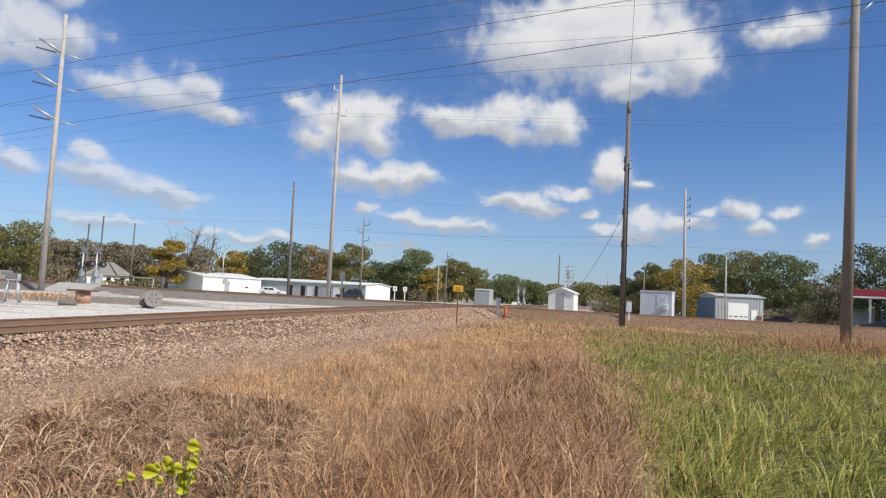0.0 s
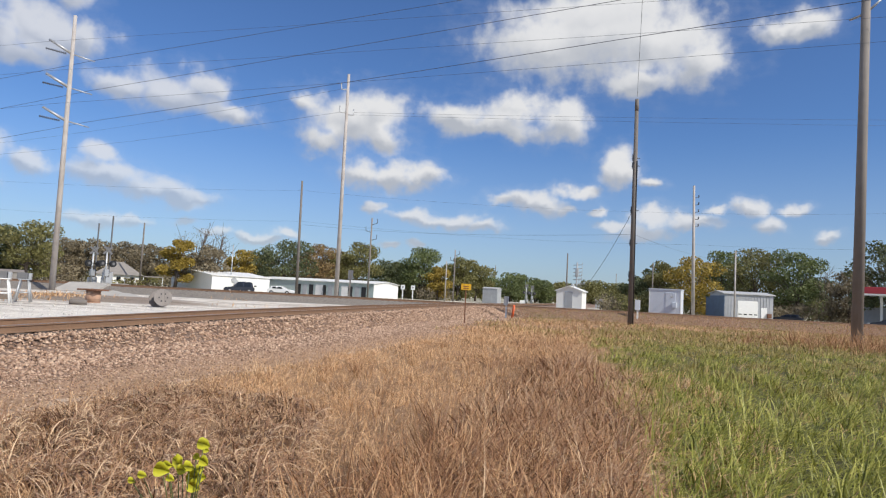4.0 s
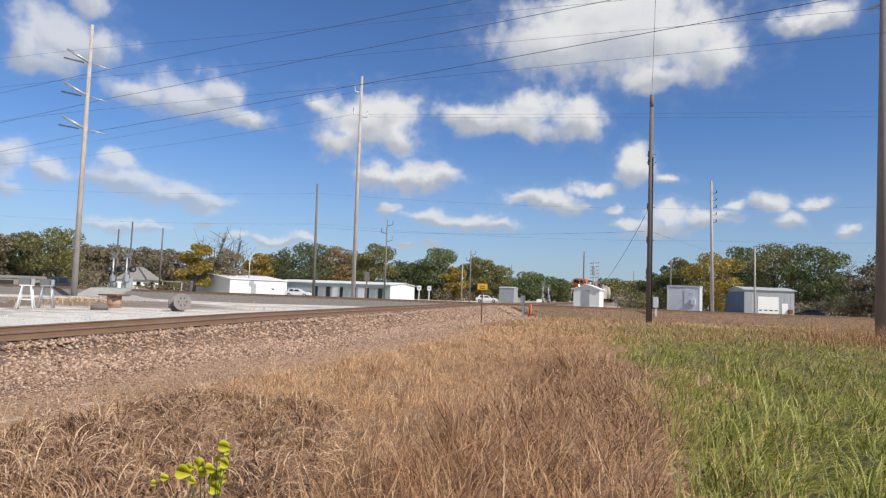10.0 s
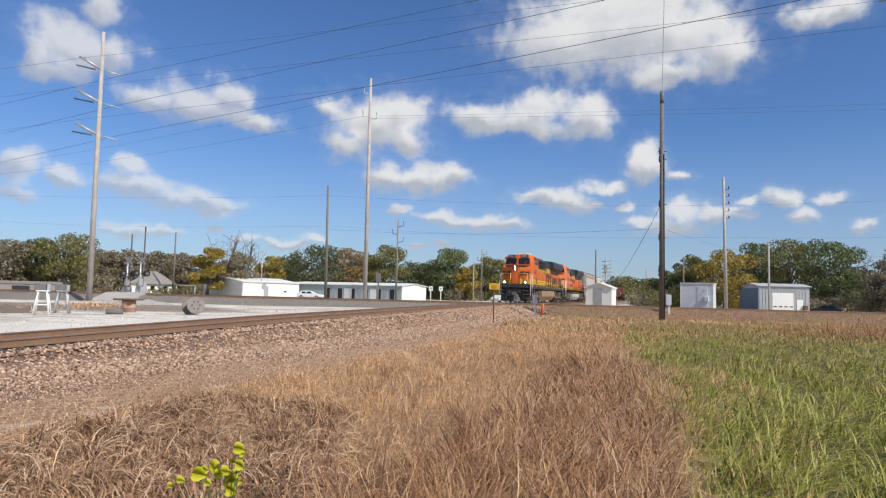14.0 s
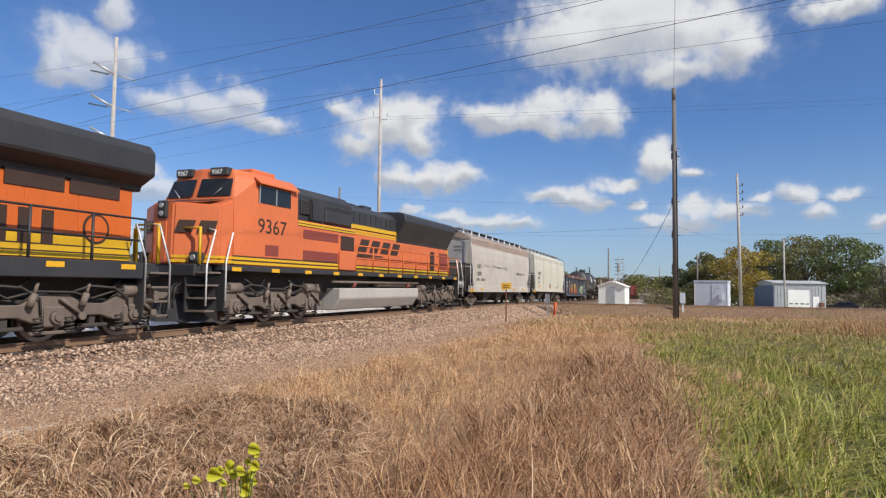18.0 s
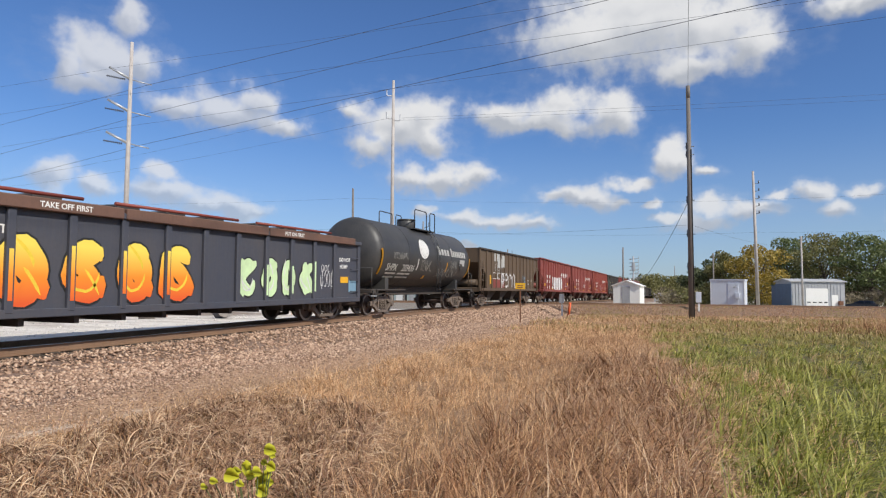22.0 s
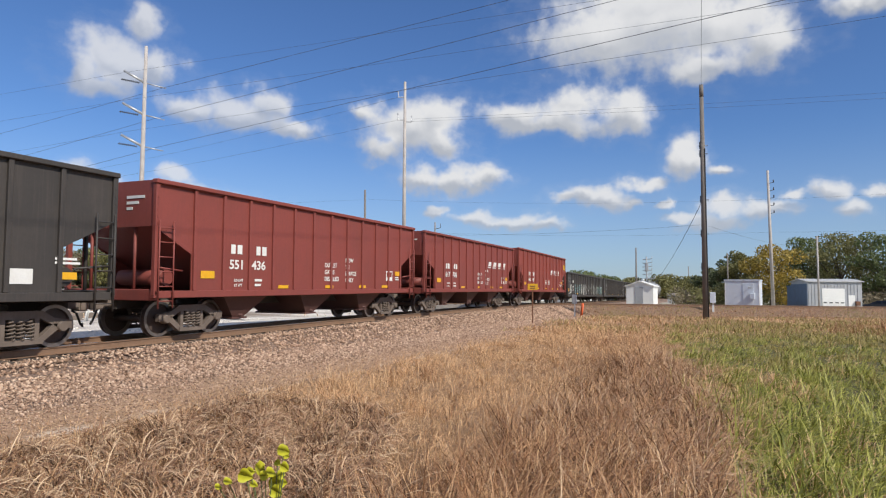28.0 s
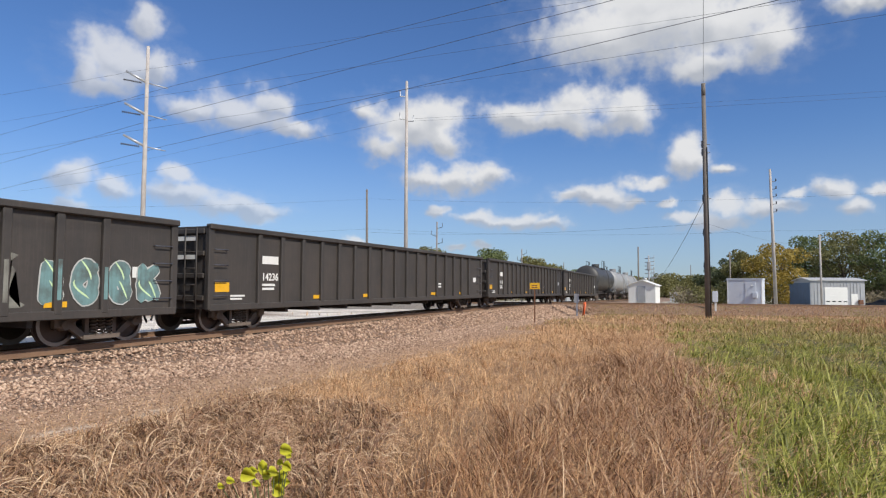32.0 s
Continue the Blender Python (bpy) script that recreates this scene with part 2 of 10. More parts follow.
M["orange_cone"] = plain("orange plastic", (0.80, 0.13, 0.03), 0.5, 0, 0.2)
M["white_paint"] = plain("white paint", (0.80, 0.80, 0.78), 0.5, 0, 0.15)
M["grey_wood"] = weathered("grey reel wood", (0.27, 0.24, 0.22), (0.15, 0.13, 0.12), 0.85, 0, 2, 30, 0.6, 0.4, 0.4)
M["rust"] = weathered("rusty steel", (0.22, 0.10, 0.055), (0.10, 0.05, 0.035), 0.85, 0.1)
M["tan_rust"] = weathered("faded rusty drum", (0.50, 0.32, 0.22), (0.30, 0.16, 0.10), 0.8)
M["car_white"] = plain("white car paint", (0.80, 0.80, 0.80), 0.25, 0, 0.05)
M["car_dark"] = plain("dark car paint", (0.03, 0.035, 0.05), 0.25, 0, 0.1)
M["rubber"] = plain("tyre rubber", (0.02, 0.02, 0.02), 0.8, 0, 0.3)
M["dry_grass"] = blades("dry grass", (0.38, 0.21, 0.092), (0.68, 0.405, 0.205), (0.92, 0.65, 0.385), 0.65, 0.15)
M["curl_grass"] = blades("curled dead leaves", (0.10, 0.045, 0.024), (0.37, 0.205, 0.11), (0.90, 0.68, 0.44), 0.6, 0.10)
M["red_grass"] = blades("russet grass", (0.12, 0.052, 0.024), (0.42, 0.215, 0.10), (0.82, 0.53, 0.28), 0.65, 0.15)
# dark brush whose blade colour also carries the shade of its hollows
M["shaded_brush"] = blades("dark dead brush", (0.045, 0.02, 0.012), (0.17, 0.080, 0.042), (0.55, 0.33, 0.18), 0.65, 0.12)
M["green_grass"] = blades("green grass", (0.085, 0.092, 0.012), (0.26, 0.265, 0.030), (0.62, 0.56, 0.15), 0.5, 0.22)
M["olive_grass"] = blades("olive grass", (0.15, 0.12, 0.028), (0.32, 0.26, 0.06), (0.56, 0.44, 0.18), 0.6, 0.15)
M["leaf_yellow"] = blades("yellow leaves", (0.34, 0.36, 0.02), (0.62, 0.58, 0.03), (0.82, 0.70, 0.06))
M["bark"] = weathered("bark", (0.13, 0.10, 0.08), (0.07, 0.055, 0.045), 0.9, 0, 2, 20, 0.6, 0.5, 0.5)
for key, a, b, c in (("green", (0.090, 0.112, 0.039), (0.147, 0.180, 0.062), (0.230, 0.254, 0.095)),
                     ("dark", (0.064, 0.077, 0.034), (0.105, 0.124, 0.052), (0.173, 0.186, 0.081)),
                     ("olive", (0.122, 0.118, 0.040), (0.198, 0.186, 0.063), (0.294, 0.260, 0.095)),
                     ("gold", (0.192, 0.143, 0.028), (0.346, 0.248, 0.043), (0.512, 0.372, 0.078)),
                     ("brown", (0.154, 0.124, 0.076), (0.230, 0.188, 0.118), (0.339, 0.279, 0.174)),
                     ("rust", (0.166, 0.105, 0.045), (0.269, 0.174, 0.073), (0.371, 0.260, 0.101))):
    M["leaf_" + key] = blades("foliage " + key, a, b, c, 0.6, 0.28)

# ---- building blocks ----
def mesh_of(name, verts, faces, material=None, smooth=False):
    me = bpy.data.meshes.new(name)
    me.from_pydata(verts, [], faces)
    if material:
        me.materials.append(material)
    if smooth:
        me.polygons.foreach_set("use_smooth", [True] * len(me.polygons))
    return me


def part(name, bm, material, parent=None, label=""):
    """Links a bmesh as one mesh object under a thing or a part."""
    me = bpy.data.meshes.new(name)
    bm.to_mesh(me)
    bm.free()
    me.materials.append(material)
    ob = new(name, me)
    if parent:
        ob.parent = parent
    if label:
        ob["label"] = label
    return ob


def thing(name, m, label, category, group="", kind=""):
    ob = new(name)
    ob.empty_display_size = 0.2
    ob.matrix_basis = m
    return tagged(ob, label, category, group, kind)


def box(bm, x0, x1, y0, y1, z0, z1):
    v = [bm.verts.new((x, y, z)) for x in (x0, x1) for y in (y0, y1) for z in (z0, z1)]
    for f in ((0, 1, 3, 2), (4, 6, 7, 5), (0, 4, 5, 1), (2, 3, 7, 6), (0, 2, 6, 4), (1, 5, 7, 3)):
        bm.faces.new([v[i] for i in f])
    return bm


def boxes(*rows):
    bm = bmesh.new()
    for r in rows:
        box(bm, *r)
    return bm


def bevelled(bm, width=0.02, segments=1):
    bmesh.ops.bevel(bm, geom=bm.edges[:], offset=width, segments=segments, affect="EDGES", clamp_overlap=True)
    return bm


def tube(bm, a, b, r0, r1=None, n=8, caps=True):
    """A tapered rod from a to b."""
    a, b = Vector(a), Vector(b)
    r1 = r0 if r1 is None else r1
    q = (b - a).to_track_quat("Z", "Y")
    rings = []
    for c, r in ((a, r0), (b, r1)):
        rings.append([bm.verts.new(c + q @ Vector((r * math.cos(2 * math.pi * i / n), r * math.sin(2 * math.pi * i / n), 0))) for i in range(n)])
    for i in range(n):
        bm.faces.new((rings[0][i], rings[0][(i + 1) % n], rings[1][(i + 1) % n], rings[1][i])).smooth = n > 5
    if caps:
        bm.faces.new(rings[0][::-1])
        bm.faces.new(rings[1])
    return bm


def pipe(bm, points, r, n=6):
    """One bent round bar through points."""
    pts = [Vector(p) for p in points]
    rings, u = [], None
    for i, p in enumerate(pts):
        d = (pts[min(len(pts) - 1, i + 1)] - pts[max(0, i - 1)]).normalized()
        u = d.orthogonal() if u is None else u - d * u.dot(d)
        u = (u if u.length > 1e-4 else d.orthogonal()).normalized()
        w = d.cross(u)
        rings.append([bm.verts.new(p + (u * math.cos(2 * math.pi * k / n) + w * math.sin(2 * math.pi * k / n)) * r) for k in range(n)])
    for a, b in zip(rings, rings[1:]):
        for k in range(n):
            bm.faces.new((a[k], a[(k + 1) % n], b[(k + 1) % n], b[k])).smooth = True
    bm.faces.new(rings[0][::-1])
    bm.faces.new(rings[-1])
    return bm


def prism(bm, profile, y0, y1):
    """A profile in x, z swept along y."""
    a = [bm.verts.new((x, y0, z)) for x, z in profile]
    b = [bm.verts.new((x, y1, z)) for x, z in profile]
    n = len(profile)
    for i in range(n):
        bm.faces.new((a[i], a[(i + 1) % n], b[(i + 1) % n], b[i]))
    bm.faces.new(a[::-1])
    bm.faces.new(b)
    bmesh.ops.recalc_face_normals(bm, faces=bm.faces[:])
    return bm


def side_prism(bm, profile, x0, x1):
    """A profile in y, z swept along x."""
    a = [bm.verts.new((x0, y, z)) for y, z in profile]
    b = [bm.verts.new((x1, y, z)) for y, z in profile]
    n = len(profile)
    for i in range(n):
        bm.faces.new((a[i], a[(i + 1) % n], b[(i + 1) % n], b[i]))
    bm.faces.new(a[::-1])
    bm.faces.new(b)
    bmesh.ops.recalc_face_normals(bm, faces=bm.faces[:])
    return bm


def step(v, lo, hi):
    t = min(1.0, max(0.0, (v - lo) / (hi - lo)))
    return t * t * (3 - 2 * t)


def bearing(az, d):
    """A place d metres from the camera, az degrees left of north."""
    return EYE[0] - d * math.sin(radians(az)), EYE[1] + d * math.cos(radians(az))


# ---- lie of the land ----
FIELD = -0.65
CROSS_Y, CROSS_SLOPE = 56.0, 0.33     # the crossing line: y = CROSS_Y + CROSS_SLOPE * x


def rail_z(y):
    """Height of the main line's rail head: it climbs gently to the crossing, then runs level."""
    pts = ((-400, -0.45), (-30, -0.45), (-5, -0.36), (8, -0.21), (20, 0.0), (34, 0.155), (50, 0.27), (62, 0.25), (110, 0.21), (3000, 0.21))
    for (a, za), (b, zb) in zip(pts, pts[1:]):
        if y <= b:
            return za + (zb - za) * (y - a) / (b - a)
    return 0.21


def rail_x(y):
    """The main line's middle: straight past the field, bearing slightly west beyond it."""
    u = max(0.0, y - 35)
    return -0.0095 * u * u / (u + 12)


def cross_off(x, y):
    return (y - CROSS_Y - CROSS_SLOPE * x) / math.hypot(1, CROSS_SLOPE)


def land(x, y):
    """Height of the ground."""
    z = FIELD + 0.05 * math.sin(x * 0.31 + 1.3) * math.sin(y * 0.23)
    if x < -1 and y < 60:
        z += 0.25 * step(-x, 1.5, 4) * (1 - step(-x, 30, 50))
    top = rail_z(y) - 0.215
    z = max(z, top - max(0.0, abs(x) - 1.75) * 0.42) if abs(x) < 5 else z
    c = abs(cross_off(x, y))
    if c < 6:
        z = max(z, 0.10 - max(0.0, c - 1.5) * 0.38)
    return z


def make_ground():
    xs = [-2500, -1200, -600, -300, -200, -140, -100, -70, -50] + [-40 + i for i in range(0, 34)] + [-6 + 0.4 * i for i in range(0, 38)] + [9.2 + 0.8 * i for i in range(0, 40)] + [42, 46, 52, 60, 75, 100, 150, 250, 500, 1000, 2500]
    ys = [-600, -200, -80, -40, -25, -15, -10, -6] + [-4 + 0.8 * i for i in range(0, 60)] + [44 + 0.6 * i for i in range(0, 60)] + [81, 84, 88, 94, 100, 110, 125, 145, 170, 200, 250, 320, 420, 600, 900, 1500, 3500]
    nx = len(xs)
    verts = [(x, y, land(x, y)) for y in ys for x in xs]
    faces = [(j * nx + i, j * nx + i + 1, (j + 1) * nx + i + 1, (j + 1) * nx + i) for j in range(len(ys) - 1) for i in range(nx - 1)]
    m, nt, p = shader("ground", 0.95)
    N, L = nt.nodes.new, nt.links.new
    tc = N("ShaderNodeTexCoord")
    sep = N("ShaderNodeSeparateXYZ")
    L(tc.outputs["Object"], sep.inputs[0])

    def ma(op, a, b):
        n = N("ShaderNodeMath")
        n.operation = op
        for i, v in enumerate((a, b)):
            if isinstance(v, (int, float)):
                n.inputs[i].default_value = v
            else:
                L(v, n.inputs[i])
        return n.outputs[0]

    def band(v, lo, hi):
        n = N("ShaderNodeMapRange")
        n.interpolation_type = "SMOOTHSTEP"
        L(v, n.inputs[0])
        n.inputs[1].default_value, n.inputs[2].default_value = lo, hi
        return n.outputs[0]

    wob = ma("MULTIPLY", ma("SUBTRACT", grain(nt, 0.5, 5, 0.65, lo=0.0, hi=1.0), 0.5), 3.0)
    x, y = ma("ADD", sep.outputs[0], wob), ma("ADD", sep.outputs[1], wob)
    stones = grain(nt, 9.0, 6, 0.75, lo=0.3, hi=0.7)
    spots = grain(nt, 0.5, 4, 0.6, lo=0.35, hi=0.7)
    ballast = tint(nt, stones, (0.12, 0.075, 0.055), (0.36, 0.245, 0.18))
    gravel = tint(nt, stones, (0.78, 0.71, 0.62), (0.95, 0.89, 0.80))
    gravel = tint(nt, ma("MULTIPLY", spots, 0.3), gravel, (0.42, 0.36, 0.29))
    gravel = tint(nt, ma("MULTIPLY", ma("MULTIPLY", grain(nt, 0.7, 6, 0.7, (0.4, 1.3, 1), lo=0.44, hi=0.60), band(ma("MULTIPLY", x, -1.0), 4.0, 10.0)), 0.75), gravel, (0.36, 0.28, 0.21))
    grey = tint(nt, stones, (0.13, 0.11, 0.09), (0.34, 0.30, 0.26))
    soil = tint(nt, stones, (0.15, 0.08, 0.04), (0.35, 0.205, 0.105))
    soil = tint(nt, ma("MULTIPLY", spots, 0.6), soil, (0.46, 0.29, 0.165))
    green = tint(nt, stones, (0.05, 0.05, 0.016), (0.15, 0.13, 0.045))
    far = tint(nt, spots, (0.12, 0.14, 0.045), (0.22, 0.20, 0.08))
    dust = tint(nt, stones, (0.34, 0.20, 0.115), (0.60, 0.40, 0.25))
    c = tint(nt, band(x, 4.4, 5.2), ballast, dust)
    c = tint(nt, band(x, 6.0, 7.2), c, soil)
    rut = ma("ADD", sep.outputs[0], ma("MULTIPLY", ma("SUBTRACT", grain(nt, 0.9, 4, 0.6, lo=0.0, hi=1.0), 0.5), 0.8))
    sand = ma("MULTIPLY", ma("SUBTRACT", 1.0, band(ma("ABSOLUTE", ma("SUBTRACT", rut, 6.7), 0), 0.03, 0.22)), grain(nt, 0.8, 3, 0.6, lo=0.42, hi=0.62))
    c = tint(nt, sand, c, tint(nt, stones, (0.60, 0.46, 0.34), (0.74, 0.60, 0.47)))
    c = tint(nt, band(x, 12.6, 14.4), c, green)
    c = tint(nt, band(y, 28, 36), c, tint(nt, band(x, 4.0, 6.5), ballast, soil))
    left = ma("SUBTRACT", 1.0, band(x, -4.0, -2.3))
    c = tint(nt, left, c, gravel)
    off = ma("ABSOLUTE", ma("SUBTRACT", ma("SUBTRACT", sep.outputs[1], CROSS_Y), ma("MULTIPLY", sep.outputs[0], CROSS_SLOPE)), 0)
    brown = tint(nt, stones, (0.15, 0.09, 0.06), (0.40, 0.265, 0.18))
    c = tint(nt, ma("SUBTRACT", 1.0, band(off, 4.5, 6.5)), c, tint(nt, band(x, -3.0, 0.0), grey, brown))
    dx, dy = ma("MULTIPLY", ma("ADD", x, 21.0), 0.085), ma("MULTIPLY", ma("SUBTRACT", y, 31.0), 0.15)
    bare = ma("SUBTRACT", 1.0, band(ma("ADD", ma("MULTIPLY", dx, dx), ma("MULTIPLY", dy, dy)), 0.45, 1.15))
    c = tint(nt, ma("MULTIPLY", bare, 0.85), c, tint(nt, stones, (0.14, 0.095, 0.065), (0.34, 0.25, 0.18)))
    beyond = band(ma("SUBTRACT", ma("SUBTRACT", sep.outputs[1], CROSS_Y + 6), ma("MULTIPLY", sep.outputs[0], CROSS_SLOPE)), 0, 6)
    c = tint(nt, ma("MULTIPLY", beyond, band(ma("ABSOLUTE", sep.outputs[0], 0), 2.5, 4.5)), c, tint(nt, grain(nt, 0.06, 3, 0.5), far, gravel))
    L(c, p.inputs["Base Color"])
    bump(nt, p, stones, 0.7, 0.05)
    tagged(new("ground", mesh_of("ground", verts, faces, m, True)), "dry field, gravel yard and stone ballast banks", "ground", kind="structure")


make_ground()

# ---- railway lines ----
RAIL = ((-0.07, -0.17), (0.07, -0.17), (0.07, -0.155), (0.012, -0.135), (0.012, -0.04), (0.036, -0.03), (0.036, 0.0), (-0.036, 0.0), (-0.036, -0.03), (-0.012, -0.04), (-0.012, -0.135), (-0.07, -0.155))


def rail_bar(name, points, parent, label=""):
    """A rail swept along points (x, y, z of its head)."""
    verts, faces, n = [], [], len(RAIL)
    for i, p in enumerate(points):
        a, b = Vector(points[max(0, i - 1)]), Vector(points[min(len(points) - 1, i + 1)])
        side = Vector((b.y - a.y, -(b.x - a.x), 0)).normalized()
        verts += [Vector(p) + side * x + Vector((0, 0, z)) for x, z in RAIL]
    for i in range(len(points) - 1):
        for k in range(n):
            faces.append((i * n + k, i * n + (k + 1) % n, (i + 1) * n + (k + 1) % n, (i + 1) * n + k))
    me = mesh_of(name, verts, faces, M["rail"])
    me.materials.append(M["rail_top"])
    me.polygons.foreach_set("material_index", [1 if i % n == 6 else 0 for i in range(len(faces))])
    ob = new(name, me)
    ob.parent = parent
    return ob


def tie_mesh():
    bm = bevelled(boxes((-1.3, 1.3, -0.115, 0.115, -0.18, 0.0)), 0.015)
    me = bpy.data.meshes.new("tie")
    bm.to_mesh(me)
    bm.free()
    me.materials.append(M["tie"])
    return me


def joined_ties(name, poses, parent):
    """Far ties, joined into one piece of stuff."""
    verts, faces = [], []
    for m in poses:
        k = len(verts)
        verts += [m @ Vector(c) for c in ((-1.3, -0.115, 0), (1.3, -0.115, 0), (1.3, 0.115, 0), (-1.3, 0.115, 0), (-1.3, -0.115, -0.18), (1.3, -0.115, -0.18), (1.3, 0.115, -0.18), (-1.3, 0.115, -0.18))]
        faces += [tuple(k + i for i in f) for f in ((0, 1, 2, 3), (0, 4, 5, 1), (1, 5, 6, 2), (2, 6, 7, 3), (3, 7, 4, 0))]
    ob = new(name, mesh_of(name, verts, faces, M["tie"]))
    ob.parent = parent
    return tagged(ob, kind="stuff")


def make_lines():
    me = tie_mesh()
    main = thing("main_line", pose(0, 0, 0), "rusty steel rails on dark wooden ties in stone ballast", "railway track", kind="structure")
    ys = [-340 + 20 * i for i in range(14)] + [-60 + 4 * i for i in range(15)] + [2 * i for i in range(0, 45)] + [90 + 15 * i for i in range(44)]
    for s in (-0.755, 0.755):
        rail_bar("rail", [(s + rail_x(y), y, rail_z(y)) for y in ys], main)
    for i in range(-20, 125):
        y = i * 0.52
        ob = new("tie", me)
        ob.parent = main
        ob.matrix_basis = pose(rail_x(y) + random.uniform(-0.05, 0.05), y + random.uniform(-0.03, 0.03), rail_z(y) - 0.175, 0, 0, random.uniform(-1.5, 1.5))
    joined_ties("far_ties", [pose(rail_x(65 + 0.52 * i), 65 + 0.52 * i, rail_z(65 + 0.52 * i) - 0.175) for i in range(200)], main)
    cross = thing("crossing_line", pose(0, 0, 0), "rusty crossing railway line on a grey bank", "railway track", kind="structure")
    a = math.degrees(math.atan(CROSS_SLOPE))
    nx, ny = -math.sin(radians(a)), math.cos(radians(a))
    for s in (-0.755, 0.755):
        rail_bar("rail", [(x + nx * s, CROSS_Y + CROSS_SLOPE * x + ny * s, 0.29) for x in range(-160, 201, 8)], cross)
    for i in range(-75, 90):
        x = i * 0.5
        if abs(x) < 1.7:
            continue
        ob = new("tie", me)
        ob.parent = cross
        ob.matrix_basis = pose(x, CROSS_Y + CROSS_SLOPE * x, 0.115, 0, 0, a + 90 + random.uniform(-1.5, 1.5))
    # second line of the crossing road, and the check rails of the diamond
    for s in (-0.60, 0.60):
        rail_bar("check_rail", [(s + rail_x(CROSS_Y - 5 + i), CROSS_Y - 5 + i, rail_z(CROSS_Y - 5 + i) + 0.002) for i in range(11)], main)


make_lines()


# ---- poles and wires ----
def strand(points, r, name="wire", parent=None, sag=0.0):
    """A wire through points, each span hanging by sag."""
    pts = []
    for a, b in zip(points, points[1:]):
        for i in range(12):
            t = i / 12
            pts.append(Vector(a).lerp(Vector(b), t) - Vector((0, 0, 4 * sag * t * (1 - t))))
    pts.append(Vector(points[-1]))
    verts, faces, n = [], [], 5
    for i, p in enumerate(pts):
        d = (pts[min(len(pts) - 1, i + 1)] - pts[max(0, i - 1)]).normalized()
        u = d.cross(Vector((0, 0, 1)))
        u = u.normalized() if u.length > 1e-3 else Vector((1, 0, 0))
        w = d.cross(u)
        verts += [p + (u * math.cos(2 * math.pi * k / n) + w * math.sin(2 * math.pi * k / n)) * r for k in range(n)]
    for i in range(len(pts) - 1):
        faces += [(i * n + k, i * n + (k + 1) % n, (i + 1) * n + (k + 1) % n, (i + 1) * n + k) for k in range(n)]
    return new(name, mesh_of(name, verts, faces, M["wire"], True))


def overhead(points, r, sag=0.0, label="thin dark overhead wire strung between poles"):
    return tagged(strand(points, r, "overhead_wire", None, sag), label, "wire", "overhead wires")


def pole(az, d, top, r0, r1, material, label, lean=(0, 0), name="utility_pole", base=-0.7):
    x, y = bearing(az, d)
    base = land(x, y) - 0.05
    t = thing(name, pose(x, y, base), label, "utility pole", "poles")
    bm = bmesh.new()
    tube(bm, (0, 0, 0), (lean[0], lean[1], top - base), r0, r1, 14)
    part("shaft", bm, material, t)
    return t, Vector((x, y, base)), top - base


def insulator(parent, a, b, r=0.12, n=10):
    """A string of porcelain discs on a thin rod."""
    rod = part("insulator", tube(bmesh.new(), a, b, 0.03, n=6), M["porcelain"], parent, "grey insulator string")
    for i in range(n):
        part("disc", tube(bmesh.new(), Vector(a).lerp(Vector(b), (i + 0.2) / n), Vector(a).lerp(Vector(b), (i + 0.75) / n), r, r * 0.45, 8), M["porcelain"], rod)


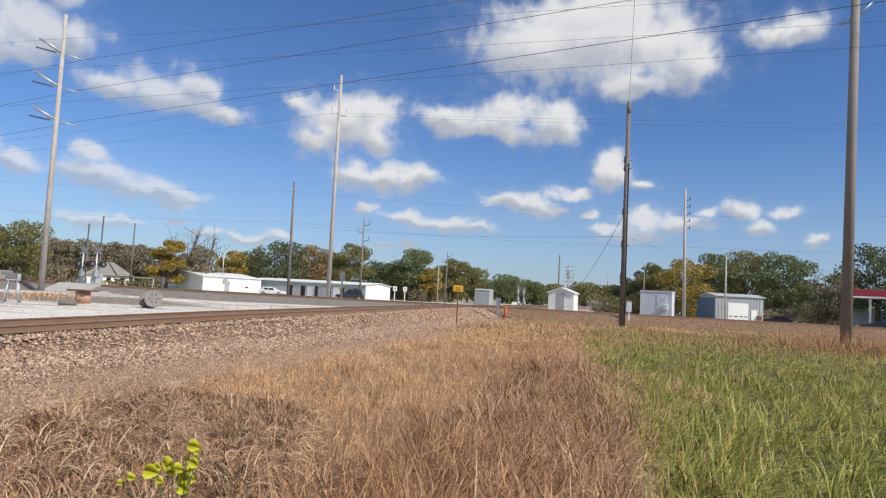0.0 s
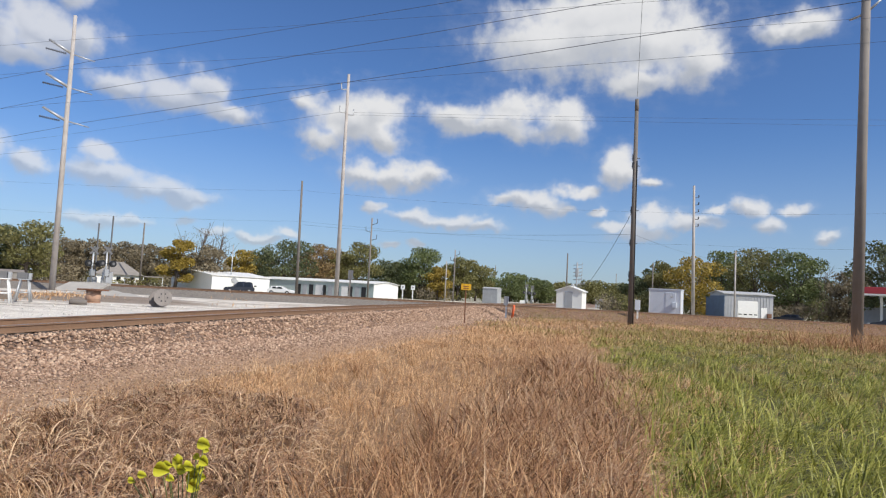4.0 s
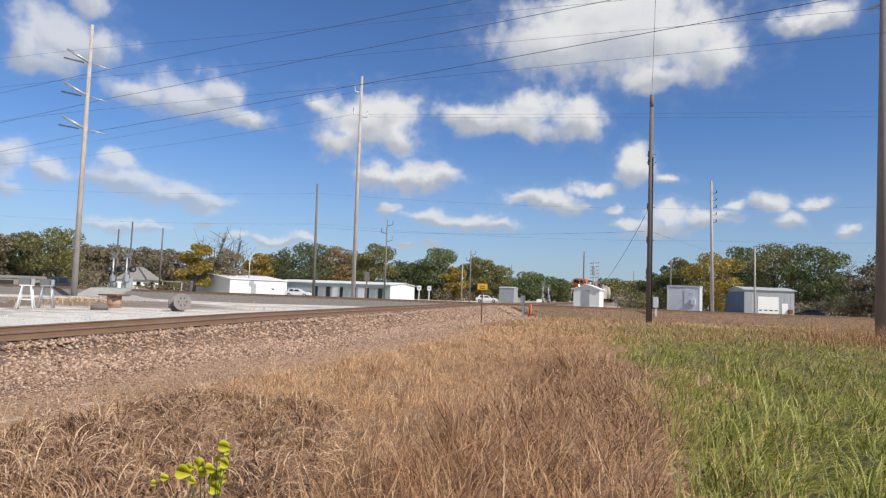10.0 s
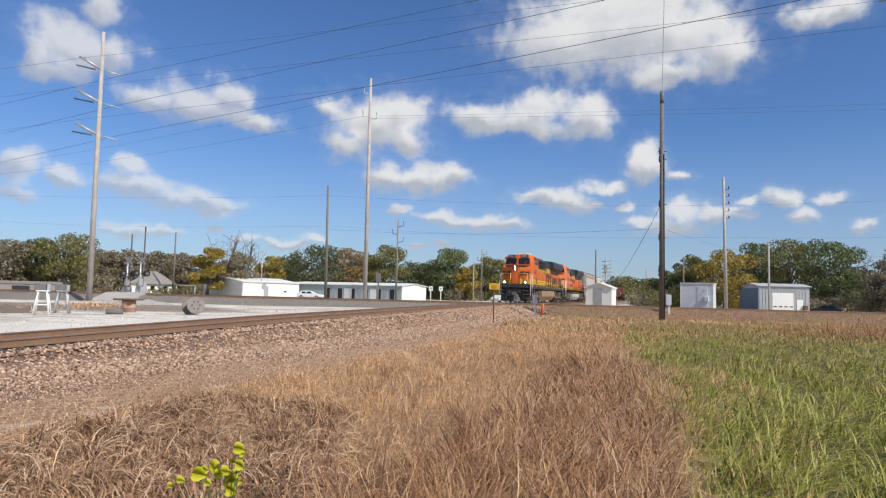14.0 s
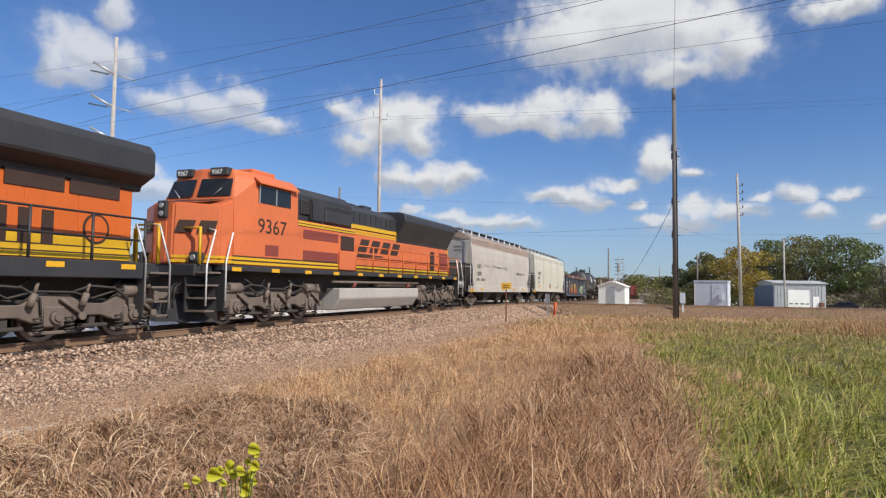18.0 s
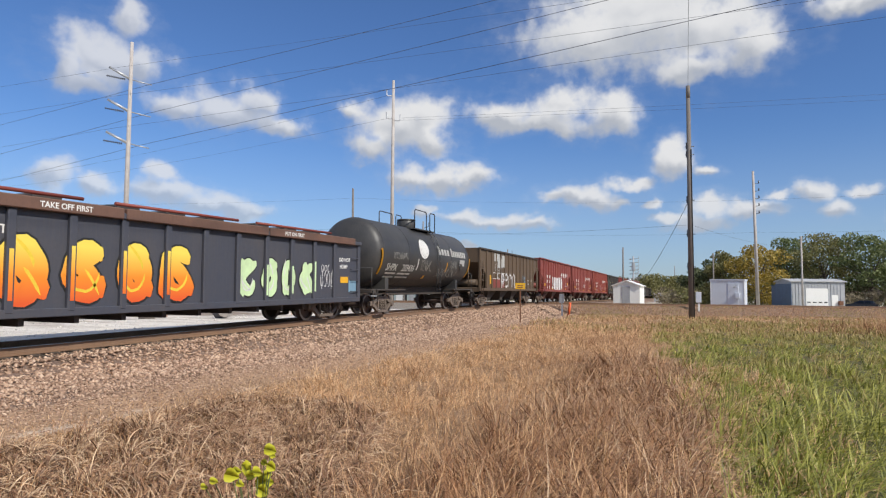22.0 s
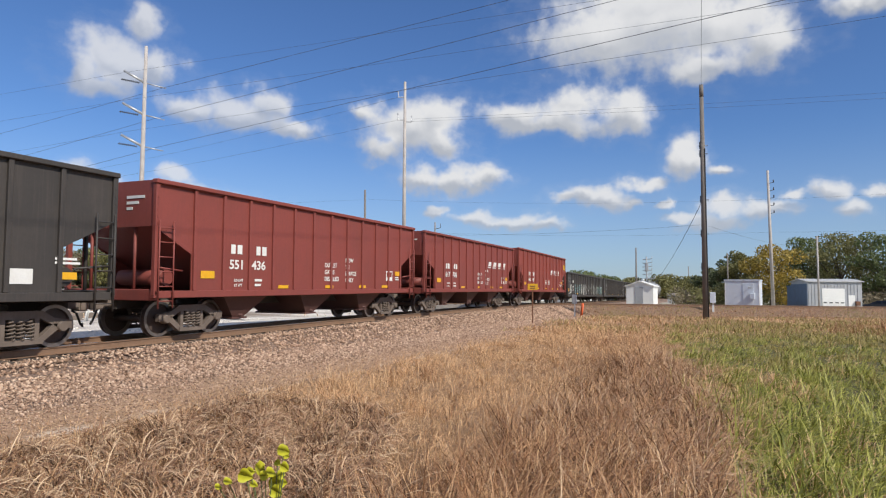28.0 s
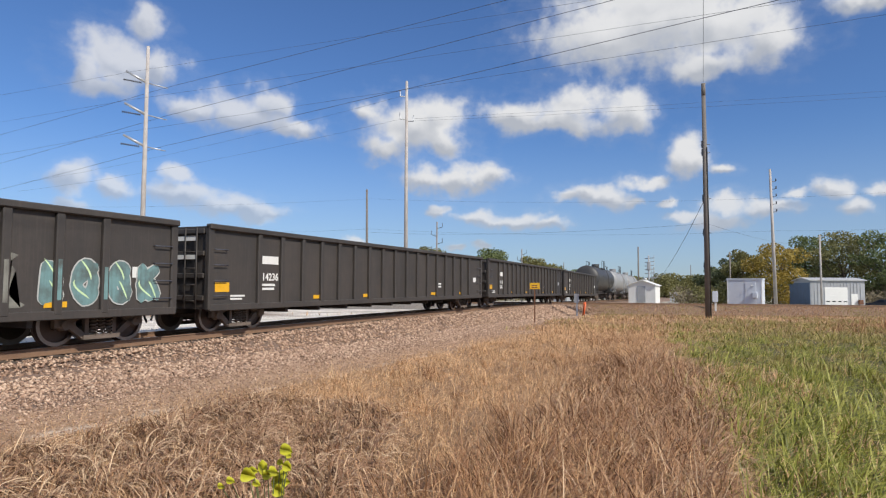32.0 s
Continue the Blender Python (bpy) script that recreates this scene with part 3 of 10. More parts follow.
def make_poles():
    # big line structure with three pairs of arms
    t, p, h = pole(48.42, 62, 22.9, 0.25, 0.14, M["pale_pole"], "tall pale wooden transmission pole with three pairs of arms", (-0.12, -0.13), "transmission_pole")
    along = Vector((1, -0.19, 0)).normalized()
    across = Vector((0.19, 1, 0)).normalized()
    rightward = Vector((math.cos(radians(48.5)), math.sin(radians(48.5)), 0))
    for z, zi in ((20.3, 19.0), (17.4, 16.2), (14.55, 13.4)):
        root = Vector((-0.08, -0.1, z - p.z - 0.75))
        bm = tube(bmesh.new(), root, root - rightward * 1.75 + Vector((0, 0, 0.85)), 0.13, 0.10, 8)
        part("arm", bm, M["galv"], t, "pale steel arm")
        bm = tube(bmesh.new(), root, root + rightward * 1.7 - Vector((0, 0, 0.25)), 0.06, 0.045, 8)
        part("arm", bm, M["galv"], t, "pale steel arm")
        ins = root - rightward * 0.45 + Vector((0, 0, -0.05))
        insulator(t, ins, ins - rightward * 1.5 + Vector((0, 0, 0.1)))
    t, p2, h = pole(26.45, 68, 23.9, 0.24, 0.14, M["pale_pole"], "tall pale wooden transmission pole with short arms near its top", (-0.14, -0.07), "transmission_pole")
    right2 = Vector((math.cos(radians(26.8)), math.sin(radians(26.8)), 0))
    ends = []
    for z, side in ((22.2, -1), (19.7, -1), (19.5, 1)):
        root = Vector((-0.12, -0.06, z - p2.z))
        out = root + right2 * side * 0.75 + Vector((0, 0, 0.7))
        part("arm", pipe(bmesh.new(), [root, root + right2 * side * 0.7, out], 0.06, 6), M["galv"], t)
        ends.append(p2 + root + right2 * side * 0.7)
    t, p3, h = pole(-15.89, 42, 21.5, 0.30, 0.22, M["wood_pole"], "thick grey wooden transmission pole in tall weeds", (0.34, -0.09), "transmission_pole")
    right3 = Vector((math.cos(radians(-16.2)), math.sin(radians(-16.2)), 0))
    for z in (18.1, 20.6):
        root = Vector((0.3, -0.08, z - p3.z))
        for side in (-1, 1):
            out = root + right3 * side * 0.8 + Vector((0, 0, 0.75 if side > 0 else -0.25))
            part("arm", tube(bmesh.new(), root, out, 0.07, 0.06, 6), M["galv"], t)
    # heavy line wires from the right arm tips, lighter ones from the left; each is given by two bearings and its height
    for az0, z, az1, d1, r in ((47.22, 19.29, 17.63, 38.6, 0.0155), (47.20, 16.68, 7.54, 33.8, 0.0155), (47.09, 13.99, 7.54, 32.4, 0.0155),
                               (49.9, 20.31, 36.06, 49.96, 0.009), (50.0, 17.75, 7.54, 40.2, 0.009), (50.0, 14.9, 7.54, 37.4, 0.009)):
        a, b = Vector((*bearing(az0, 62), z)), Vector((*bearing(az1, d1), z))
        way = (b - a).normalized()
        overhead([a - way * 62 - Vector((0, 0, 0.5)), a, a + way * 98], r, 0.15)
    for off in (0.0, 0.25):
        a, b = ends[2] + Vector((0, 0, 0.05 + off)), Vector((*bearing(7.5, 65.2), 19.5 + off * 1.5))
        overhead([a, a + (b - a) * 3.2], 0.009, 0.2)
    for e, zl in ((ends[0], 20.5), (ends[1], 19.0)):
        x, y = bearing(57, 140)
        overhead([(x, y, zl), e], 0.011, 0.8)
    # plain poles
    t, p4, h = pole(0.6, 50, 16.6, 0.225, 0.14, M["dark_pole"], "brown wooden utility pole standing by the crossing line", (-0.05, 0))
    for z in (3.6, 6.0, 8.5, 11.9, 12.5):
        part("bracket", tube(boxes((-0.26, -0.12, -0.1, 0.05, z, z + 0.5)), (-0.3, -0.05, z + 0.2), (0.32, -0.05, z + 0.2), 0.03), M["porcelain"], t)
    part("conduit", tube(bmesh.new(), (0.17, -0.16, 0), (0.12, -0.14, 12.5), 0.035), M["dark"], t)
    part("pole_cap", tube(bmesh.new(), (-0.05, 0, h - 0.9), (-0.05, 0, h + 0.03), 0.152, 0.145, 10), M["dark_pole"], t)
    overhead([p4 + Vector((-0.05, 0, h - 0.2)), (14.35, -14, 13.2)], 0.011, 0.4, "dark cable rising from the brown pole")
    x, y = bearing(4.6, 82)
    overhead([p4 + Vector((0, 0, 8.9)), (x, y, 2.6)], 0.02, 0.5, "slack service cable from the brown pole")
    t, p5, h = pole(-4.37, 84, 15.95, 0.21, 0.13, M["pale_pole"], "grey wooden utility pole with side pins", (-0.26, 0))
    for z in (11.5, 12.4, 13.3, 14.2, 15.1):
        part("pin", tube(tube(bmesh.new(), (-0.15, 0, z), (0.35, 0.2, z + 0.1), 0.035), (0.35, 0.2, z + 0.1), (0.35, 0.2, z + 0.4), 0.07), M["porcelain"], t)
    t, p6, h = pole(-7.5, 95, 8.9, 0.13, 0.10, M["pale_pole"], "thin grey wooden pole beside the metal shed")
    t, q3, h3 = pole(29.88, 80, 13.9, 0.19, 0.12, M["dark_pole"], "dark weathered wooden utility pole", (-0.2, -0.1))
    for az, d, top, r, mat, label in ((42.4, 124, 10.6, 0.17, "dark_pole", "thin dark wooden pole by the road"), (35.4, 118, 7.5, 0.11, "galv", "pale thin light pole before the white building"),
                                      (16.8, 135, 7.8, 0.13, "pale_pole", "far grey pole among the trees"), (12.4, 230, 12.1, 0.17, "wood_pole", "far thin pole on the horizon"),
                                      (6.1, 108, 8.75, 0.15, "dark_pole", "dark pole behind the white hut"), (-1.1, 110, 7.8, 0.12, "wood_pole", "thin pole behind the pale cabinet"),
                                      (28.2, 150, 6.8, 0.12, "wood_pole", "small far pole behind the storage building"), (1.9, 230, 11, 0.16, "wood_pole", "far thin pole on the horizon"), (10.0, 260, 9, 0.15, "wood_pole", "far thin pole on the horizon")):
        pole(az, d, top, r, r * 0.7, M[mat], label)
    for az, d, top, n in ((23.7, 110, 13.3, 4), (16.08, 138, 10.5, 3)):
        t, q, h = pole(az, d, top, 0.17, 0.11, M["wood_pole"], "grey distribution pole with crossarms and insulators")
        for i in range(n):
            z = h - 0.4 - i * 1.35
            s = -1 if i % 2 else 1
            part("bracket", pipe(bmesh.new(), [(0, 0, z - 0.8), (s * 0.9, 0.3 * s, z - 0.5), (s * 0.9, 0.3 * s, z + 0.2)], 0.055), M["porcelain"], t)
    for za, zb, sg in ((13.4, 13.2, 0.5), (9.6, 9.3, 0.6)):
        overhead([bearing(58, 120) + (za + 0.5,), q3 + Vector((0.2, 0, za)), p5 + Vector((0, 0, zb)), bearing(-30, 90) + (zb,)], 0.007, sg)
    overhead([q3 + Vector((0.2, 0, 9.2)), p4 + Vector((0, 0, 6.9)), p6 + Vector((0, 0, 8.2)), bearing(-26, 110) + (7.6,)], 0.008, 0.5)


make_poles()

# ---- trees ----
def leaf_cloud(name, centres, size, count, rng, material, flat=0.75):
    """Many small leaf clumps scattered through uneven lobes, as one mesh of loose leaves."""
    c = np.array([v[:3] for v in centres])
    r = np.array([v[3] for v in centres])
    pick = rng.choice(len(c), count, p=r ** 2 / (r ** 2).sum())
    d = rng.normal(size=(count, 3))
    d /= np.linalg.norm(d, axis=1)[:, None]
    rad = r[pick] * (0.45 + 0.6 * rng.random(count) ** 0.6)
    pos = c[pick] + d * rad[:, None] * np.array([1, 1, flat])
    u = rng.normal(size=(count, 3))
    u /= np.linalg.norm(u, axis=1)[:, None]
    w = np.cross(u, rng.normal(size=(count, 3)))
    w /= np.linalg.norm(w, axis=1)[:, None]
    s = size * (0.55 + 0.9 * rng.random(count))[:, None]
    corner = np.stack([pos - u * s, pos + w * s * 0.7, pos + u * s, pos - w * s * 0.55], 1)
    me = bpy.data.meshes.new(name)
    me.vertices.add(count * 4)
    me.vertices.foreach_set("co", corner.reshape(-1))
    me.loops.add(count * 4)
    me.loops.foreach_set("vertex_index", np.arange(count * 4))
    me.polygons.add(count)
    me.polygons.foreach_set("loop_start", np.arange(count) * 4)
    me.update()
    me.materials.append(material)
    return me


def tree(az, d, top, width, leaf, seed, bare=False, label=""):
    rng = np.random.default_rng(seed)
    x, y = bearing(az, d)
    z = land(x, y) - 0.05
    if 14 < az < 33:
        top, width = top * 1.12, width * 1.12
    h = top - z
    names = {"green": "green-leaved", "dark": "dark green", "olive": "olive green", "gold": "golden autumn", "brown": "brownish half-bare", "rust": "rust-tinged autumn"}
    t = thing("tree", pose(x, y, z), label or (names[leaf] + " broadleaf tree with an uneven crown"), "tree", "trees round the crossing")
    bm = tube(bmesh.new(), (0, 0, 0), (rng.normal() * 0.15, rng.normal() * 0.15, h * 0.42), 0.028 * h + 0.05, 0.018 * h + 0.03, 8)
    part("trunk", bm, M["bark"], t)
    bm = bmesh.new()
    lobes = []
    n = 9 if bare else 22
    for i in range(n):
        a = 2 * math.pi * (i + rng.random() * 0.7) / n * 2.4
        lift = (0.30 if bare else 0.16) + (0.62 if bare else 0.74) * (i + 0.5) / n
        reach = width * 0.5 * math.sqrt(max(0.05, 1 - ((lift - 0.52) / 0.5) ** 2)) * (0.45 + 0.5 * rng.random())
        tip = Vector((math.cos(a) * reach, math.sin(a) * reach, h * lift))
        tube(bm, (0, 0, h * (0.22 + 0.2 * rng.random())), tip, 0.009 * h, 0.003 * h, 5, caps=False)
        if bare:
            for k in range(6):
                e = tip + Vector(rng.normal(size=3)) * 0.09 * h + Vector((0, 0, 0.08 * h))
                tube(bm, tip * (0.7 + 0.05 * k), e, 0.004 * h, 0.0015 * h, 4, caps=False)
        lobes.append((*tip, width * (0.12 + 0.10 * rng.random())))
    part("branchwork", bm, M["bark"], t)
    lobes.append((0, 0, h * 0.55, width * 0.28))
    lobes.append((0, 0, h * 0.86, width * 0.16))
    count = 420 if bare else int(3600 + 150 * width * h / 6)
    crown = new("crown", leaf_cloud("crown", lobes, 0.07 + 0.0010 * d if not bare else 0.13, count, rng, M["leaf_" + leaf]))
    crown.parent = t
    return t


def make_trees():
    rows = [(57.5, 120, 8.2, 10, "brown"), (54.5, 125, 7.8, 10, "brown"), (52.3, 128, 8.6, 9, "dark"), (50.2, 122, 9.3, 10, "olive"), (48.0, 150, 8.4, 10, "brown"), (45.9, 150, 8.6, 10, "brown"), (43.8, 165, 9.0, 11, "brown"), (41.8, 150, 8.0, 9, "brown"),
            (39.75, 118, 8.4, 5.6, "gold"), (37.6, 122, 7.4, 8, "brown"), (34.7, 150, 8.6, 8, "gold"), (33.2, 165, 8.2, 9, "olive"), (31.0, 135, 9.4, 10.5, "dark"), (28.4, 138, 9.2, 10, "rust"), (26.6, 160, 8.6, 9, "olive"),
            (24.8, 138, 10.2, 9.5, "olive"), (22.4, 150, 7.0, 9, "dark"), (21.0, 165, 7.4, 8, "green"), (19.1, 150, 10.6, 10.5, "green"), (17.5, 146, 6.4, 6, "gold"), (15.7, 160, 9.6, 9, "olive"), (14.1, 175, 8.4, 9, "olive"), (13.2, 190, 6.5, 7, "green"),
            (11.0, 215, 8.6, 14, "green"), (8.8, 225, 7.4, 12, "green"), (6.6, 240, 7.2, 12, "olive"), (4.0, 215, 7.4, 13, "olive"), (2.0, 200, 6.4, 11, "olive"), (0.2, 150, 7.2, 8, "dark"), (-1.2, 140, 8.6, 7, "dark"),
            (-2.0, 124, 9.2, 7.5, "olive"), (-4.3, 117, 9.9, 9.5, "gold"), (-6.8, 150, 13.9, 12, "green"), (-9.0, 140, 13.6, 13, "olive"), (-11.9, 132, 12.4, 11, "green"), (-13.0, 150, 8.6, 9, "dark"), (-15.4, 125, 8.5, 8, "brown"), (-17.9, 112, 12.2, 10, "dark"), (-21, 115, 11, 11, "dark"), (-26, 120, 12, 12, "green")]
    for i, (az, d, top, w, leaf) in enumerate(rows):
        tree(az, d, top, w, leaf, 100 + i)
    tree(38.2, 140, 12.6, 10, "brown", 300, True, "tall nearly bare tree with thin branches")
    tree(36.6, 140, 11.8, 8, "brown", 301, True, "tall nearly bare tree with thin branches")
    tree(-14.3, 130, 9.0, 7, "brown", 302, True, "nearly bare grey tree")
    # undergrowth between the trunks
    rng = np.random.default_rng(17)
    for key, n in (("brown", 46), ("olive", 40)):
        lobes = []
        for i in range(n):
            az = rng.uniform(-26, 60)
            if 3 < az < 15:
                continue
            d = rng.uniform(126, 168) if az > 24 else rng.uniform(146, 170) if az > 15 else rng.uniform(112, 150)
            x, y = bearing(az, d)
            w = rng.uniform(1.4, 3.0)
            lobes += [(x + rng.normal() * 2.5, y + rng.normal() * 2.5, FIELD + w * rng.uniform(0.2, 0.9), w) for _ in range(4)]
        lobes += [(*bearing(rng.uniform(41.2, 44.2), 121), FIELD + rng.uniform(0.1, 0.6), rng.uniform(0.7, 1.3)) for _ in range(9)]
        tagged(new("undergrowth", leaf_cloud("undergrowth", lobes, 0.22, 30000, rng, M["leaf_" + key])), "tangled undergrowth below the trees", "shrubs", kind="stuff")
    # far woods, all round
    rng = np.random.default_rng(7)
    lobes = []
    for i in range(260):
        a = 360 * i / 260
        d = rng.uniform(230, 330) if -30 < (a if a < 180 else a - 360) < 70 else rng.uniform(120, 200)
        x, y = bearing(a, d)
        if abs(x) < 6:
            continue
        w = rng.uniform(3, 5)
        lobes.append((x, y, FIELD + w * 0.5, w))
        lobes.append((x + rng.normal() * 3, y + rng.normal() * 3, FIELD + w * 1.0, w * 0.6))
    tagged(new("far_woods", leaf_cloud("far_woods", lobes, 0.95, 34000, rng, M["leaf_olive"])), "distant belt of mixed autumn woods", "woods", kind="stuff")


make_trees()

# ---- buildings and sheds ----
def wall_house(name, corner_a, corner_b, depth, z0, height, material, label, category, roof_material, rise=0.0, overhang=0.15):
    """A plain building whose front wall runs from corner_a to corner_b (left to right as seen from the field). Its own x runs along the front, y goes back."""
    a, b = Vector((*corner_a, 0)), Vector((*corner_b, 0))
    w = (b - a).length
    ang = math.degrees(math.atan2(b.y - a.y, b.x - a.x))
    t = thing(name, pose(a.x, a.y, z0, 0, 0, ang), label, category)
    th = 0.12
    part("wall", boxes((0, w, 0, th, 0, height)), material, t)
    part("wall", boxes((0, w, depth - th, depth, 0, height)), material, t)
    for x in (0, w - th):
        if rise:
            bm = side_prism(bmesh.new(), [(th, 0), (depth - th, 0), (depth - th, height), (depth / 2, height + rise), (th, height)], x, x + th)
        else:
            bm = boxes((x, x + th, th, depth - th, 0, height))
        part("wall", bm, material, t)
    o = overhang
    if rise:
        k = rise / (depth / 2)
        part("roof", side_prism(bmesh.new(), [(-o, height - k * o), (depth / 2, height + rise), (depth + o, height - k * o), (depth + o, height - k * o + 0.1), (depth / 2, height + rise + 0.1), (-o, height - k * o + 0.1)], -o, w + o), roof_material, t)
    else:
        part("roof", boxes((-o, w + o, -o, depth + o, height, height + 0.12)), roof_material, t)
    return t, w


def door_on(t, x, w, h, material, y=-0.04, name="door", label=""):
    d = part(name, bevelled(boxes((x, x + w, y, 0.0, 0.05, h)), 0.015), material, t, label)
    return d


def make_buildings():
    # white relay hut with a low gable, its gable end to the field
    x0, y0 = bearing(6.94, 71.6)
    x1, y1 = bearing(4.74, 71.0)
    z = 0.12
    a, b = Vector((x0, y0, 0)), Vector((x1, y1, 0))
    w = (b - a).length
    t = thing("relay_hut", pose(x0, y0, z, 0, 0, math.degrees(math.atan2(y1 - y0, x1 - x0))), "small white metal railway hut with a low gable roof", "hut")
    dp, h, rise = 2.4, 1.93, 0.46
    part("gable_wall", prism(bmesh.new(), [(0, 0), (w, 0), (w, h), (w / 2, h + rise), (0, h)], 0, 0.08), M["white_metal"], t)
    part("gable_wall", prism(bmesh.new(), [(0, 0), (w, 0), (w, h), (w / 2, h + rise), (0, h)], dp - 0.08, dp), M["white_metal"], t)
    for x in (0.0, w - 0.08):
        part("side_wall", boxes((x, x + 0.08, 0.08, dp - 0.08, 0, h)), M["white_metal"], t)
    for s in (0, 1):
        pr = [(-0.15, h - 0.08), (w / 2, h + rise + 0.02), (w / 2, h + rise + 0.1), (-0.15, h)]
        pr = [(w - q, r) for q, r in pr] if s else pr
        part("roof_slope", prism(bmesh.new(), pr, -0.2, dp + 0.15), M["white_metal"], t, "white roof sheet")
    door = part("door", bevelled(boxes((w * 0.33, w * 0.33 + 0.86, -0.05, -0.002, 0.05, 1.82)), 0.012), M["grey_metal"], t, "light grey metal door")
    part("door_handle", boxes((w * 0.33 + 0.7, w * 0.33 + 0.78, -0.09, -0.05, 0.85, 1.0)), M["galv"], door)
    part("vent", tube(bmesh.new(), (w / 2 + 0.1, 1.2, h + rise), (w / 2 + 0.1, 1.2, h + rise + 0.3), 0.16, 0.2, 10), M["galv"], t, "round roof vent")
    part("footing", boxes((-0.1, w + 0.1, -0.1, dp + 0.1, -0.75, -0.004)), M["concrete"], t)
    # pale blue cabinet
    xa, xb = bearing(-0.85, 68), bearing(-3.4, 67.6)
    t, w = wall_house("equipment_cabinet", xa, xb, 2.2, -0.3, 2.85, M["blue_white"], "pale blue-white metal equipment cabinet behind the crossing line", "cabinet", M["blue_white"], 0, 0.06)
    door_on(t, w * 0.52, 0.95, 2.6, M["blue_white"], -0.035)
    part("meter_box", bevelled(boxes((w * 0.74, w * 0.74 + 0.4, -0.28, -0.002, 1.1, 1.65)), 0.02), M["blue_white"], t, "small pale meter box")
    part("lamp_arm", pipe(bmesh.new(), [(w * 0.76, 0, 2.2), (w * 0.72, -0.35, 2.3), (w * 0.70, -0.4, 2.15)], 0.04), M["galv"], t)
    for xx in (0.0, w - 0.07):
        part("corner_trim", boxes((xx, xx + 0.07, -0.02, -0.002, 0, 2.84)), M["white_metal"], t)
    part("plinth", boxes((-0.1, w + 0.1, -0.1, 2.3, -0.6, -0.004)), M["concrete"], t)
    # big ribbed shed with a roll door
    xa, xb = bearing(-6.75, 100), bearing(-10.3, 103)
    t, w = wall_house("metal_shed", xa, xb, 5.0, -0.75, 3.9, M["grey_metal"], "grey ribbed metal shed with a white roll-up door and blue side", "shed", M["roof"], 0.35, 0.25)
    part("side_cladding", boxes((-0.06, -0.002, 0.0, 5.0, 0, 3.6)), M["blue_metal"], t, "slate blue side cladding")
    for i in range(int(w / 0.42)):
        x = 0.1 + i * 0.42
        if 1.75 < x < 4.9:
            part("rib", boxes((x, x + 0.07, -0.05, -0.002, 3.05, 3.7)), M["grey_metal"], t)
        else:
            part("rib", boxes((x, x + 0.07, -0.05, -0.002, 0.05, 3.7)), M["grey_metal"], t)
    d = part("roll_door", boxes((1.85, 4.75, -0.045, -0.002, 0.1, 2.98)), M["white_metal"], t, "white roll-up door of wide slats")
    for i in range(8):
        part("slat", bevelled(boxes((1.87, 4.73, -0.06, -0.046, 0.12 + i * 0.355, 0.12 + (i + 1) * 0.355 - 0.02)), 0.006), M["white_metal"], d)
    for x in (2.0, 2.75, 3.5, 4.2):
        part("door_window", boxes((x, x + 0.45, -0.075, -0.062, 1.0, 1.14)), M["dark"], d, "dark slit window")
    door_on(t, 5.2, 0.85, 2.1, M["white_metal"], -0.07)
    part("wall_unit", bevelled(boxes((6.0, 6.55, -0.45, -0.06, 0.7, 1.3)), 0.03), M["rust"], t, "small brown wall unit")
    # left lean-to
    xa, xb = bearing(-5.35, 106), bearing(-6.55, 101)
    t, w = wall_house("lean_to", xa, xb, 4.0, -0.75, 3.3, M["blue_metal"], "slate blue metal lean-to beside the shed", "shed", M["blue_metal"], 0, 0.1)
    door_on(t, w * 0.35, 1.6, 2.2, M["dark"], -0.03, "doorway", "dark open doorway")
    # grey box building by the road
    xa, xb = bearing(13.45, 140), bearing(12.15, 139)
    t, w = wall_house("storage_shed", xa, xb, 3.0, -0.75, 3.3, M["grey_metal"], "plain grey metal storage shed by the road", "shed", M["roof"], 0.25, 0.1)
    door_on(t, w * 0.3, 1.1, 2.2, M["grey_metal"])
    # white hall and the long storage building
    xa, xb = bearing(36.9, 114), bearing(32.2, 120)
    t, w = wall_house("white_hall", xa, xb, 14.0, -0.75, 2.75, M["white_metal"], "long low white metal hall with a pale roof", "building", M["white_metal"], 0.75, 0.25)
    door_on(t, w * 0.36, 0.9, 2.1, M["grey_metal"])
    part("sign_disc", tube(bmesh.new(), (w * 0.36, -0.12, 2.1), (w * 0.36, -0.04, 2.1), 0.5, 0.5, 16), M["grey_metal"], t, "round grey sign disc")
    for i in range(4):
        part("window", boxes((w * 0.72 + i * 0.1, w * 0.72 + i * 0.1 + 0.5, -0.05, -0.002, 1.1 + 0.2 * (i % 2), 1.35 + 0.2 * (i % 2))), M["dark"], t) if i == 0 else None
    xa, xb = bearing(39.6, 128), bearing(37.8, 126)
    t, w = wall_house("white_annex", xa, xb, 8.0, -0.75, 2.4, M["white_metal"], "low white annex behind a bare shrub", "building", M["white_metal"], 0.4, 0.2)
    door_on(t, w * 0.4, 1.8, 1.9, M["grey_metal"])
    xa, xb = bearing(33.2, 128), bearing(23.2, 113)
    t, w = wall_house("storage_building", xa, xb, 9.0, -0.75, 2.75, M["pale_green"], "long pale green storage building with a row of doors", "building", M["white_metal"], 0.45, 0.3)
    part("end_cladding", side_prism(bmesh.new(), [(0, 0), (9.0, 0), (9.0, 2.7), (4.5, 3.14), (0, 2.7)], w + 0.002, w + 0.05), M["white_metal"], t, "white end wall sheet")
    n = 11
